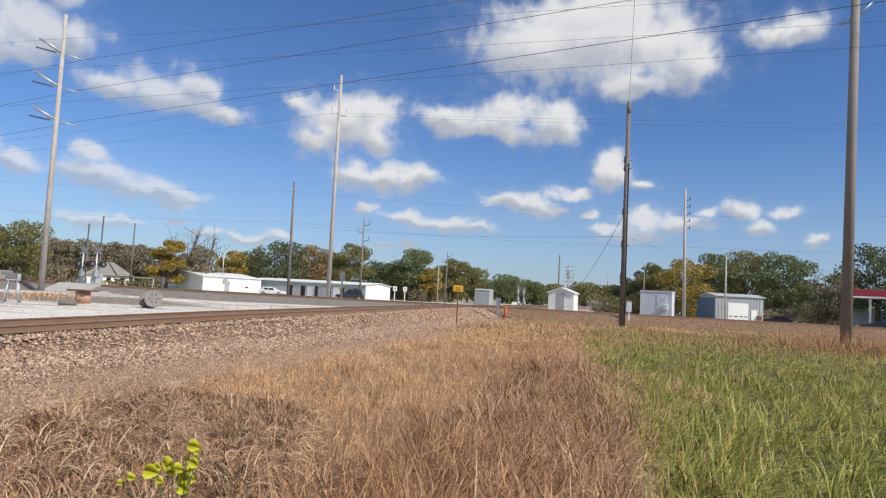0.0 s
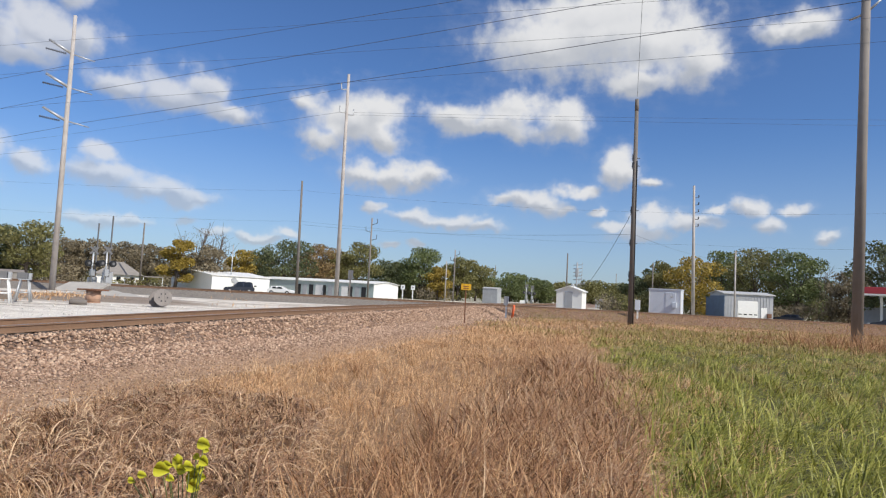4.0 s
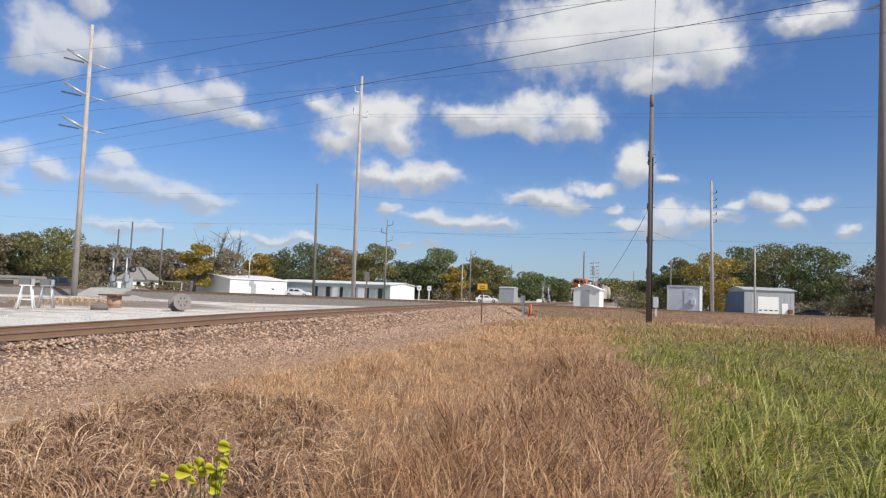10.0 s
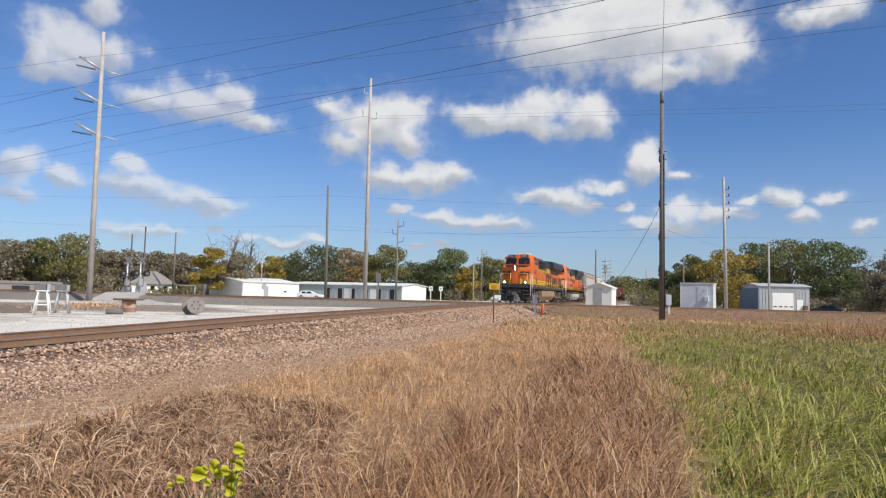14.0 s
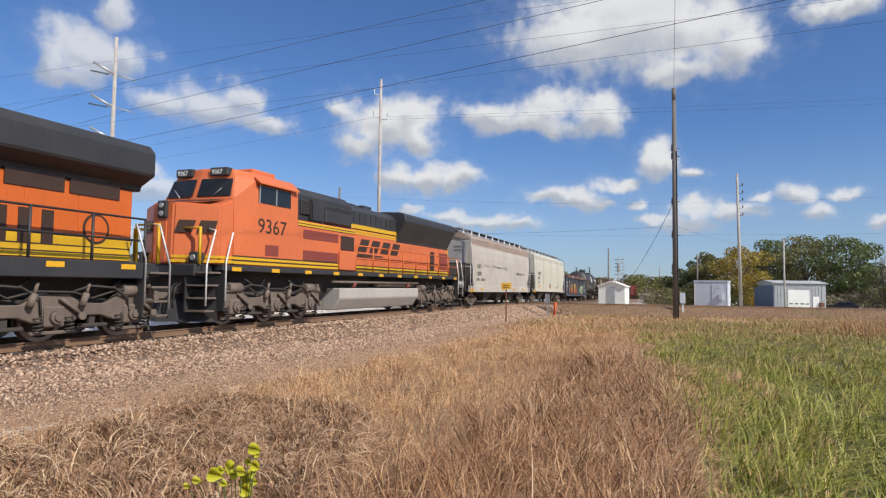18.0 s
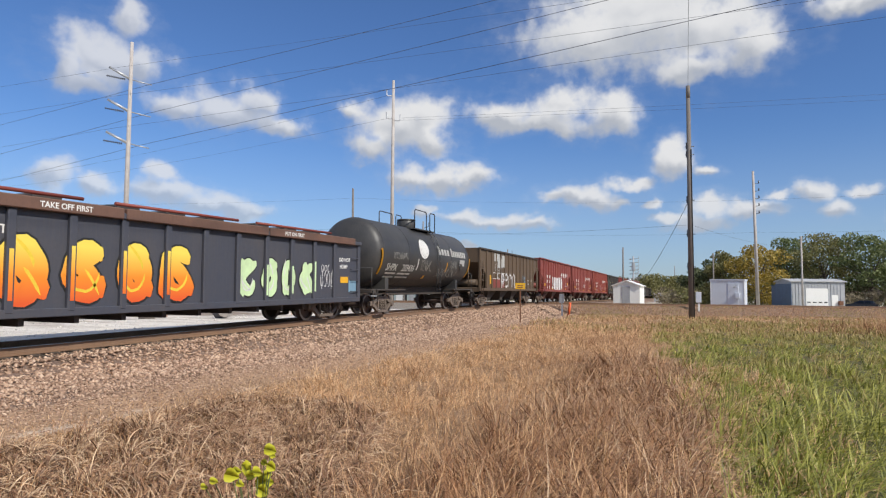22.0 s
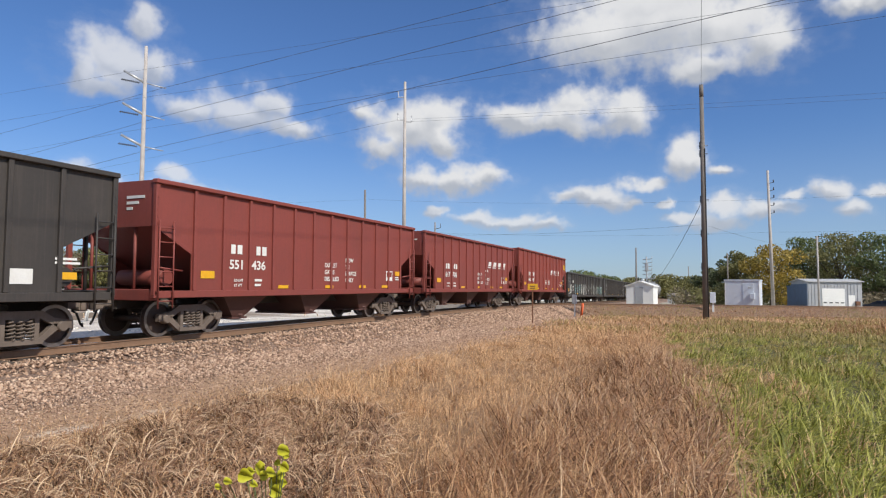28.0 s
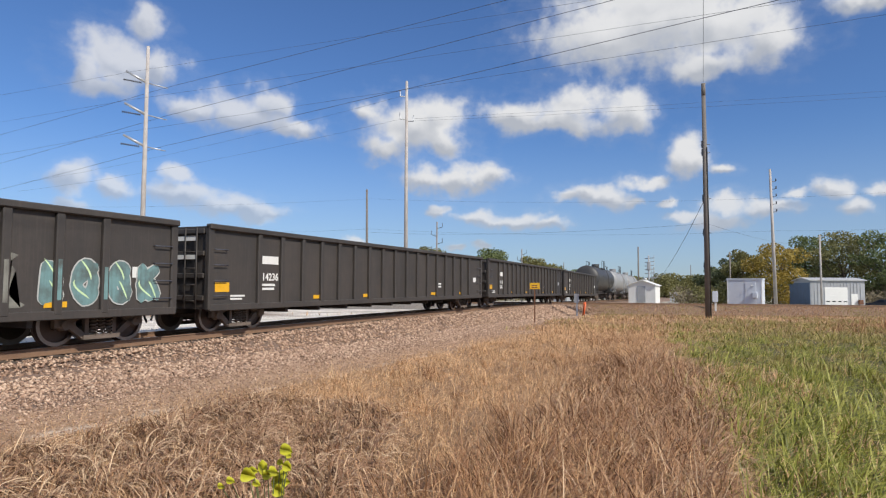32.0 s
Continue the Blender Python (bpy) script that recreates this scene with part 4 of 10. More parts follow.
    for i in range(n):
        x = w * (0.36 + 0.60 * i / n)
        if i in (3, 7):
            door_on(t, x, 1.7, 2.15, M["white_metal"], -0.05, "roll_door", "white roll-up door")
        else:
            door_on(t, x, 0.95, 2.1, M["grey_metal"] if i % 2 else M["dark"], -0.05)
    for i in range(28):
        x = w * (i + 0.5) / 28
        part("rib", boxes((x, x + 0.06, -0.035, -0.002, 2.2, 2.7)), M["pale_green"], t)
    # house with a hipped roof
    x, y = bearing(43.95, 132)
    t = thing("house", pose(x, y, -0.7, 0, 0, 44), "small white house with a brown hipped roof", "house")
    part("wall", boxes((-3.6, 3.6, -3, 3, 0, 2.0)), M["white_metal"], t)
    bm = bmesh.new()
    lo = [bm.verts.new(v) for v in ((-4.1, -3.5, 1.95), (4.1, -3.5, 1.95), (4.1, 3.5, 1.95), (-4.1, 3.5, 1.95))]
    hi = [bm.verts.new(v) for v in ((-0.7, 0, 4.3), (0.7, 0, 4.3))]
    for f in ((lo[0], lo[1], hi[1], hi[0]), (lo[1], lo[2], hi[1]), (lo[2], lo[3], hi[0], hi[1]), (lo[3], lo[0], hi[0]), (lo[3], lo[2], lo[1], lo[0])):
        bm.faces.new(f)
    part("roof", bm, M["shingle"], t)
    part("porch_roof", boxes((3.6, 7.5, -2.5, 2.0, 1.75, 1.95)), M["shingle"], t)
    for xx in (4.0, 7.3):
        part("porch_post", boxes((xx, xx + 0.12, -2.4, -2.28, 0, 1.75)), M["white_paint"], t)
    for xx in (-2.6, -0.4, 1.8):
        wd = part("window", boxes((xx, xx + 0.85, -3.05, -3.002, 0.75, 1.65)), M["white_paint"], t)
        part("pane", boxes((xx + 0.08, xx + 0.77, -3.06, -3.051, 0.83, 1.57)), M["glass"], wd)
    # filling station canopy at the edge of the town
    x, y = bearing(-18.6, 108)
    t = thing("canopy", pose(x, y, -0.7, 0, 0, -14), "flat station canopy with a red fascia on white posts", "canopy")
    part("fascia", bevelled(boxes((-4.4, 13.6, -4, 4, 4.75, 5.65)), 0.05), M["red_roof"], t)
    part("fascia_edge", boxes((-4.42, 13.62, -4.02, 4.02, 4.55, 4.745)), M["white_paint"], t)
    for xx in (-2.4, 3.1, 8.6):
        part("post", boxes((xx, xx + 0.3, -0.15, 0.15, 0, 4.55)), M["white_paint"], t)
    part("kiosk", boxes((-5.0, 11, 5.5, 9.0, 0, 3.0)), M["grey_metal"], t)
    # far small buildings beyond the crossing, along the line
    for az, d, w, h, mat, lab in ((2.9, 165, 4, 2.0, "grey_metal", "low grey shed beside the far line"), (52.6, 114, 9, 1.5, "shingle", "low brown open shed under trees")):
        t, ww = wall_house("small_shed", bearing(az + math.degrees(w / d) / 2, d), bearing(az - math.degrees(w / d) / 2, d), 3.0, -0.75, h, M[mat], lab, "shed", M["grey_wood"], 0.3, 0.15)
        door_on(t, ww * 0.3, ww * 0.25, h * 0.8, M["dark"], -0.03)


make_buildings()


# ---- vehicles on the road ----
def motor_car(name, m, paint, label, suv=False):
    """Its own x points forward."""
    t = thing(name, m, label, "car")
    h = 1.78 if suv else 1.45
    body = [(-2.2, 0.45), (-2.25, 0.8), (-2.1, 0.98), (1.0, 0.95), (1.95, 0.85), (2.25, 0.7), (2.25, 0.38), (-2.2, 0.32)]
    bm = bmesh.new()
    a = [bm.verts.new((x, -0.88, z)) for x, z in body]
    b = [bm.verts.new((x, 0.88, z)) for x, z in body]
    for i in range(len(body)):
        bm.faces.new((a[i], a[(i + 1) % 8], b[(i + 1) % 8], b[i]))
    bm.faces.new(a[::-1])
    bm.faces.new(b)
    bmesh.ops.recalc_face_normals(bm, faces=bm.faces[:])
    part("body", bevelled(bm, 0.06, 2), paint, t)
    back = -2.05 if suv else -1.75
    cab = [(back, 0.96), (back + 0.25, h - 0.06), (-0.6, h), (0.15, h - 0.05), (1.05, 0.94)]

    def cabin(profile, half_low, half_high, low, high):
        bm = bmesh.new()
        vs = []
        for s in (-1, 1):
            vs.append([bm.verts.new((x, s * (half_low + (half_high - half_low) * (z - low) / (high - low)), z)) for x, z in profile])
        n = len(profile)
        for i in range(n):
            bm.faces.new((vs[0][i], vs[0][(i + 1) % n], vs[1][(i + 1) % n], vs[1][i]))
        bm.faces.new(vs[0][::-1])
        bm.faces.new(vs[1])
        bmesh.ops.recalc_face_normals(bm, faces=bm.faces[:])
        return bm

    part("cabin", bevelled(cabin(cab, 0.84, 0.66, 0.94, h), 0.05, 2), paint, t)
    for s in (-1, 1):
        for xa, xb in ((back + 0.38, -0.62), (-0.5, 0.55)):
            bm = bmesh.new()
            vs = [bm.verts.new(v) for v in ((xa, s * 0.855, 1.0), (xb, s * 0.855, 1.0), (xb - (0.28 if xb > 0 else 0.0), s * 0.735, h - 0.14), (xa + 0.1, s * 0.735, h - 0.14))]
            bm.faces.new(vs)
            ex = bmesh.ops.extrude_face_region(bm, geom=bm.faces[:])
            for v in ex["geom"]:
                if isinstance(v, bmesh.types.BMVert):
                    v.co.y += s * 0.012
            part("side_window", bm, M["glass"], t)
        part("headlight", bevelled(boxes((2.13, 2.27, s * 0.62 - 0.16, s * 0.62 + 0.16, 0.62, 0.76)), 0.02), M["white_paint"], t)
        for xx in (-1.4, 1.4):
            wh = part("wheel", tube(bmesh.new(), (xx, s * 0.72, 0.33), (xx, s * 0.91, 0.33), 0.33, n=20), M["rubber"], t)
            part("rim", tube(bmesh.new(), (xx, s * 0.905, 0.33), (xx, s * 0.925, 0.33), 0.2, 0.18, 14), M["galv"], wh)
    part("windscreen", side_prism(bmesh.new(), [(-0.6, h - 0.12), (-0.6, h - 0.1), (0.0, 0.97), (0.0, 0.95)], -0.6, 0.6), M["glass"], t).matrix_basis = pose(0.65, 0, 0.02, 0, 0, -90)
    return t


ROAD_Z = -0.6
white_car = motor_car("white_car", pose(*bearing(23, 130), ROAD_Z), M["car_white"], "white four-door saloon car on the road")
dark_car = motor_car("dark_car", pose(*bearing(24, 106), ROAD_Z), M["car_dark"], "dark blue sport utility vehicle on the road", True)
motor_car("parked_car", pose(*bearing(31.2, 116), ROAD_Z - 0.1, 0, 0, 12), M["car_white"], "white car parked by the storage building")
motor_car("parked_car", pose(*bearing(-11.3, 114), ROAD_Z - 0.2, 0, 0, 160), M["car_dark"], "dark car parked beside the metal shed")
motor_car("parked_car", pose(*bearing(-17.9, 100), ROAD_Z, 0, 0, 170), M["car_dark"], "dark car parked under the red canopy")




# ---- grade crossing of the town road ----
def grade_crossing(az, d, wide, deep):
    x, y = bearing(az, d)
    turn = math.degrees(math.atan(CROSS_SLOPE))
    t = thing("grade_crossing", pose(x, y, 0.0, 0, 0, turn), "pale worn gravel road laid across the rails", "road crossing")
    part("ramp", side_prism(bmesh.new(), [(-deep, -0.6), (-deep, -0.45), (-1.9, 0.30), (1.9, 0.30), (deep, -0.45), (deep, -0.6)], -wide, wide), M["concrete"], t)
    for yy in (-1.75, -0.60, 0.58):
        for i in range(4):
            part("panel", bevelled(boxes((-wide + 0.05 + i * wide / 2, -wide - 0.05 + (i + 1) * wide / 2, yy, yy + 1.12, 0.301, 0.325)), 0.008), M["concrete"], t)


grade_crossing(45.2, 65.3, 1.7, 4.6)


# ---- railway furniture ----
def crossing_signal(az, d, arm_top, label):
    x, y = bearing(az, d)
    z = land(x, y)
    t = thing("crossing_signal", pose(x, y, z, 0, 0, az + 32), label, "crossing signal", "crossing signals")
    part("mast", tube(bmesh.new(), (0, 0, 0), (0, 0, 4.3), 0.10, 0.085, 10), M["galv"], t)
    part("base", bevelled(boxes((-0.3, 0.3, -0.3, 0.3, 0, 0.35)), 0.03), M["galv"], t)
    for a in (38, -38):
        b = part("crossbuck", boxes((-0.60, 0.60, -0.02, 0.0, -0.10, 0.10)), M["dull_metal"], t, "bare metal back of a crossbuck board")
        b.matrix_basis = pose(0, -0.10 - (0.03 if a > 0 else 0), 4.1, 0, a, 0)
    part("crossarm", tube(bmesh.new(), (-0.6, -0.05, 2.75), (0.6, -0.05, 2.75), 0.04), M["dark"], t)
    for xx in (-0.58, 0.58):
        lamp = part("lamp_disc", tube(bmesh.new(), (xx, -0.34, 2.75), (xx, -0.06, 2.75), 0.33, n=18), M["dark"], t, "black lamp backing disc")
        part("lens", tube(bmesh.new(), (xx, -0.36, 2.75), (xx, -0.34, 2.75), 0.15, n=14), M["dull_metal"], lamp)
    part("gate_arm", boxes((0.26, 0.36, -0.1, 0.02, 0.9, arm_top)), M["dull_metal"], t, "raised slender gate arm")
    part("relay_box", bevelled(boxes((-0.32, 0.10, -0.42, -0.08, 1.45, 2.15)), 0.03), M["galv"], t)
    part("junction_box", bevelled(boxes((-0.22, 0.22, 0.08, 0.40, 0.5, 1.3)), 0.03), M["galv"], t)
    part("bell", tube(bmesh.new(), (0, 0, 4.3), (0, 0, 4.45), 0.16, 0.12, 12), M["dull_metal"], t)
    part("gate_motor", bevelled(boxes((-0.05, 0.5, -0.25, 0.2, 0.75, 1.35)), 0.04), M["galv"], t)
    part("counterweight", boxes((0.1, 0.5, 0.2, 0.3, 0.25, 0.8)), M["dark"], t)
    return t


def make_furniture():
    crossing_signal(44.9, 74, 7.7, "crossing signal with lamps, crossbuck and raised gate")
    crossing_signal(45.85, 76, 7.0, "crossing signal with lamps, crossbuck and raised gate")
    crossing_signal(9.6, 140, 4.6, "far crossing signal with raised gate")
    crossing_signal(9.1, 145, 4.4, "far crossing signal with raised gate")
    x, y = bearing(44.75, 75)
    t = thing("signal_cabinet", pose(x, y, land(x, y), 0, 0, 45), "silver signal equipment cabinet on legs", "cabinet")
    part("body", bevelled(boxes((-0.5, 0.5, -0.3, 0.3, 0.5, 1.9)), 0.03), M["galv"], t)
    for xx in (-0.4, 0.4):
        part("leg", boxes((xx - 0.05, xx + 0.05, -0.2, 0.2, 0, 0.5)), M["galv"], t)
    # white trestle stands with grey boxes
    for az, d, lab in ((51.5, 32.4, "white steel trestle stand carrying a grey box"), (50.2, 34.8, "grey steel trestle stand carrying a grey box")):
        x, y = bearing(az, d)
        t = thing("trestle_stand", pose(x, y, land(x, y), 0, 0, az - 8), lab, "stand", "trestle stands")
        t.scale = (0.84, 0.84, 0.84)
        mt = M["white_paint"] if az > 51 else M["galv"]
        for xx in (-1, 1):
            for yy in (-0.35, 0.35):
                part("leg", tube(bmesh.new(), (xx * 0.36, yy, 0), (xx * 0.18, yy * 0.5, 1.22), 0.045, n=6), mt, t)
            part("brace", tube(bmesh.new(), (xx * 0.28, -0.27, 0.5), (xx * 0.28, 0.27, 0.5), 0.03, n=6), mt, t)
        for yy in (-0.26, 0.26):
            part("rung", tube(bmesh.new(), (-0.28, yy, 0.52), (0.28, yy, 0.52), 0.035, n=6), mt, t)
        part("platform", bevelled(boxes((-0.3, 0.3, -0.25, 0.25, 1.2, 1.26)), 0.01), mt, t)
        part("equipment_box", bevelled(boxes((-0.36, 0.14, -0.2, 0.2, 1.26, 1.60)), 0.02), M["dull_metal"], t, "grey equipment box")
        part("end_cap", bevelled(boxes((0.16, 0.32, -0.14, 0.14, 1.27, 1.58)), 0.02), M["galv"], t)
    # drum with a flat lid, pipe, cable reel, dirt mounds
    x, y = bearing(45.6, 37.0)
    t = thing("steel_drum", pose(x, y, land(x, y)), "faded rusty steel drum under a flat brown lid", "drum")
    for z0 in (0.0, 0.21, 0.43):
        part("hoop", tube(bmesh.new(), (0, 0, z0), (0, 0, z0 + 0.035), 0.36, n=22), M["tan_rust"], t)
    part("barrel", tube(bmesh.new(), (0, 0, 0), (0, 0, 0.62), 0.34, n=22), M["tan_rust"], t)
    part("lid", bevelled(boxes((-0.66, 0.58, -0.42, 0.42, 0.62, 0.70)), 0.02), M["rust"], t)
    x, y = bearing(46.6, 33.6)
    t = thing("scrap_pipe", pose(x, y, land(x, y) + 0.11, 0, 0, 50), "short dark steel pipe lying on the gravel", "pipe")
    part("pipe", tube(bmesh.new(), (-0.36, 0, 0), (0.36, 0, 0), 0.12, n=14), M["dark_pole"], t)
    x, y = bearing(40.75, 34.2)
    t = thing("cable_reel", pose(x, y, land(x, y) + 0.42, 78, 0, 62), "weathered grey wooden cable reel lying on its rim", "cable reel")
    for z0, z1 in ((-0.32, -0.27), (0.27, 0.32)):
        f = part("flange", tube(bmesh.new(), (0, 0, z0), (0, 0, z1), 0.43, n=26), M["grey_wood"], t)
        for i in range(7):
            xx = -0.372 + i * 0.124
            hl = math.sqrt(0.42 ** 2 - min(0.39, abs(xx)) ** 2)
            zz = z1 if z1 > 0 else z0 - 0.015
            part("plank", boxes((xx - 0.056, xx + 0.056, -hl, hl, zz, zz + 0.015)), M["grey_wood"], f)
        for i in range(6):
            a = i * math.pi / 3
            zz = z1 + 0.016 if z1 > 0 else z0 - 0.035
            part("bolt", tube(bmesh.new(), (0.2 * math.cos(a), 0.2 * math.sin(a), zz), (0.2 * math.cos(a), 0.2 * math.sin(a), zz + 0.02), 0.035, n=8), M["dark"], f)
    part("core", tube(bmesh.new(), (0, 0, -0.27), (0, 0, 0.27), 0.24, n=20), M["grey_wood"], t)
    # sign posts
    def sign(az, d, height, plate, material, post, label, post_r=0.04, twin=False, lift=0.0):
        x, y = bearing(az, d)
        z = land(x, y) - 0.03
        t = thing("sign_post", pose(x, y, z, 0, 0, az), label, "sign", "track-side signs")
        part("post", boxes((-post_r, post_r, -post_r, post_r, 0, height)), post, t)
        w, h = plate
        for k in ((-1, 1) if twin else (0,)):
            c = k * w * 0.62
            part("plate", bevelled(boxes((c - w / 2, c + w / 2, -post_r - 0.03, -post_r - 0.002, height - h, height + lift)), 0.006), material, t)
        return t, height

    sign(25.3, 58.4, 2.6, (0.20, 0.85), M["dull_metal"], M["dark_pole"], "dark post with two narrow grey sign plates", 0.07, True)
    for az, d in ((20.6, 86), (19.7, 90)):
        t, h = sign(az, d, 2.55, (0.55, 0.62), M["white_paint"], M["white_paint"], "white post with a small square sign plate", 0.07)
        part("emblem", boxes((-0.13, 0.13, -0.11, -0.102, 2.12, 2.38)), M["grey_metal"], t)
    t, h = sign(14.95, 36.4, 2.25, (0.56, 0.30), M["yellow_sign"], M["rust"], "thin rusty post with a small amber plate", 0.035, lift=0.05)
    for z0 in (2.02, 2.13):
        part("lettering_bar", boxes((-0.16, 0.14, -0.073, -0.066, z0, z0 + 0.05)), M["rust"], t)
    # marker post with a grey box, leaning orange tube, meter on a post
    x, y = bearing(11.3, 50)
    t = thing("marker_post", pose(x, y, land(x, y) - 0.02, 0, 0, 11), "white post carrying a tall grey junction box", "post")
    part("post", bevelled(boxes((-0.06, 0.06, -0.06, 0.06, 0, 1.25)), 0.01), M["white_paint"], t)
    bx = part("junction_box", bevelled(boxes((-0.2, 0.13, -0.2, 0.05, 1.05, 1.75)), 0.02), M["grey_metal"], t, "grey junction box")
    part("side_face", boxes((0.135, 0.16, -0.18, 0.03, 1.07, 1.73)), M["white_paint"], bx)
    x, y = bearing(10.75, 50.3)
    t = thing("marker_tube", pose(x, y, land(x, y) - 0.02, 0, 7, 0), "leaning orange plastic marker tube", "marker")
    part("tube", tube(bmesh.new(), (0, 0, 0), (0, 0, 1.1), 0.095, 0.095, 12), M["orange_cone"], t)
    part("slit", boxes((-0.012, 0.012, -0.105, -0.096, 0.1, 1.0)), M["rust"], t)
    x, y = bearing(0.05, 58)
    t = thing("meter_post", pose(x, y, land(x, y) - 0.02), "white meter box on a short white post", "post")
    part("post", bevelled(boxes((-0.08, 0.08, -0.08, 0.08, 0, 1.0)), 0.01), M["white_paint"], t)
    part("meter_box", bevelled(boxes((-0.24, 0.2, -0.2, 0.1, 0.75, 1.65)), 0.02), M["blue_white"], t)
    # signal mast of the far line, with ladder and heads
    x, y = bearing(5.25, 90)
    t = thing("railway_signal", pose(x, y, land(x, y), 0, 0, 5), "tall grey railway signal mast with brackets and ladder", "signal")
    part("mast", tube(bmesh.new(), (0, 0, 0), (0, 0, 6.9), 0.11, 0.09, 10), M["grey_metal"], t)
    for z in (3.9, 4.5, 5.0, 5.5, 6.0, 6.5):
        part("bracket", pipe(bmesh.new(), [(-0.5, 0, z), (1.1 if z == 3.9 else 0.7, 0, z + 0.1), (1.1 if z == 3.9 else 0.7, 0, z + 0.4)], 0.05), M["grey_metal"], t)
    part("ladder", boxes((0.28, 0.32, -0.05, 0.0, 0.3, 5.4), (0.58, 0.62, -0.05, 0.0, 0.3, 5.4), *[(0.32, 0.58, -0.04, -0.01, 0.5 + 0.3 * i, 0.53 + 0.3 * i) for i in range(16)]), M["grey_metal"], t)
    hd = part("signal_head", bevelled(boxes((-0.22, 0.22, -0.2, -0.12, 4.9, 6.0)), 0.06), M["grey_metal"], t, "grey signal head")
    for z in (5.15, 5.55, 5.95):
        part("lens", tube(bmesh.new(), (0, -0.3, z), (0, -0.2, z), 0.1, n=12), M["grey_metal"], hd)
    for az, d, h in ((9.9, 128, 1.1),):
        x, y = bearing(az, d)
        t = thing("relay_case", pose(x, y, land(x, y), 0, 0, az), "small pale relay case by the far line", "cabinet", "relay cases")
        part("body", bevelled(boxes((-0.5, 0.5, -0.35, 0.35, 0.15, h)), 0.04), M["white_metal"], t)
        part("foot", boxes((-0.4, 0.4, -0.25, 0.25, 0.0, 0.15)), M["concrete"], t)
    rng = np.random.default_rng(5)
    for az, d, w, h in ((53.8, 36, 2.6, 0.35), (51.9, 39, 2.0, 0.28), (44.5, 52, 5.0, 0.3)):
        x, y = bearing(az, d)
        bm = bmesh.new()
        bmesh.ops.create_grid(bm, x_segments=18, y_segments=14, size=1.0)
        for v in bm.verts:
            r2 = v.co.x ** 2 + v.co.y ** 2
            v.co.z = h * max(0.0, 1 - r2) * (1 + 0.5 * noise.noise(Vector((v.co.x * 3, v.co.y * 3, az)))) - 0.03
            v.co.x, v.co.y = v.co.x * w / 2, v.co.y * w / 2.6
        for f in bm.faces:
            f.smooth = True
        ob = part("dirt_mound", bm, M["dirt"] if d < 50 else M["concrete"])
        ob.matrix_basis = pose(x, y, land(x, y))
        tagged(ob, "low mound of bare dirt on the gravel yard" if d < 50 else "low heap of pale stone beside the yard", "mound")


M["dirt"] = weathered("bare dirt", (0.20, 0.155, 0.115), (0.12, 0.09, 0.065), 0.95, 0, 1.5, 12, 0.6, 0.1, 0.5)
make_furniture()

# ---- ballast, grass and weeds ----
def wave(x, y, s, a):
    """A cheap smooth noise in -1..1 for planting."""
    return (np.sin(x * s * 1.3 + a) * np.cos(y * s * 1.1 - 1.7 * a) + np.sin((x + 0.7 * y) * s * 2.1 + 2.3 * a) * 0.6 + np.cos((y - 0.6 * x) * s * 3.7 + 0.9 * a) * 0.4) / 2


def fast_mesh(name, verts, faces, material):
    """Quads or triangles of one size, from arrays."""
    n, k = faces.shape
    me = bpy.data.meshes.new(name)
    me.vertices.add(len(verts))
    me.vertices.foreach_set("co", verts.astype(np.float32).reshape(-1))
    me.loops.add(n * k)
    me.loops.foreach_set("vertex_index", faces.astype(np.int32).reshape(-1))
    me.polygons.add(n)
    me.polygons.foreach_set("loop_start", (np.arange(n) * k).astype(np.int32))
    me.update()
    me.materials.append(material)
    return me


LAND = np.vectorize(land)


def stones(name, xy, size, rng, material, label, sink=0.35):
    n = len(xy)
    base = np.array([[1, 0, 0], [-1, 0, 0], [0, 1, 0], [0, -1, 0], [0, 0, 1], [0, 0, -1]], float)
    tri = np.array([[0, 2, 4], [2, 1, 4], [1, 3, 4], [3, 0, 4], [2, 0, 5], [1, 2, 5], [3, 1, 5], [0, 3, 5]])
    shape = base[None] * (size[:, None, None] * (0.55 + 0.7 * rng.random((n, 6, 1)))) + rng.normal(size=(n, 6, 3)) * size[:, None, None] * 0.22
    a = rng.random(n) * 2 * np.pi
    c, s = np.cos(a)[:, None], np.sin(a)[:, None]
    x, y = shape[..., 0] * c - shape[..., 1] * s, shape[..., 0] * s + shape[..., 1] * c
    tilt = rng.normal(size=(n, 1)) * 0.6
    z = shape[..., 2] * 0.75 * np.cos(tilt) + x * np.sin(tilt) * 0.5
    zz = LAND(xy[:, 0], xy[:, 1]) + size * sink
    verts = np.stack([x + xy[:, :1], y + xy[:, 1:], z + zz[:, None]], -1).reshape(-1, 3)
    faces = (tri[None] + (np.arange(n) * 6)[:, None, None]).reshape(-1, 3)
    return tagged(new(name, fast_mesh(name, verts, faces, material)), label, "stones", kind="stuff")


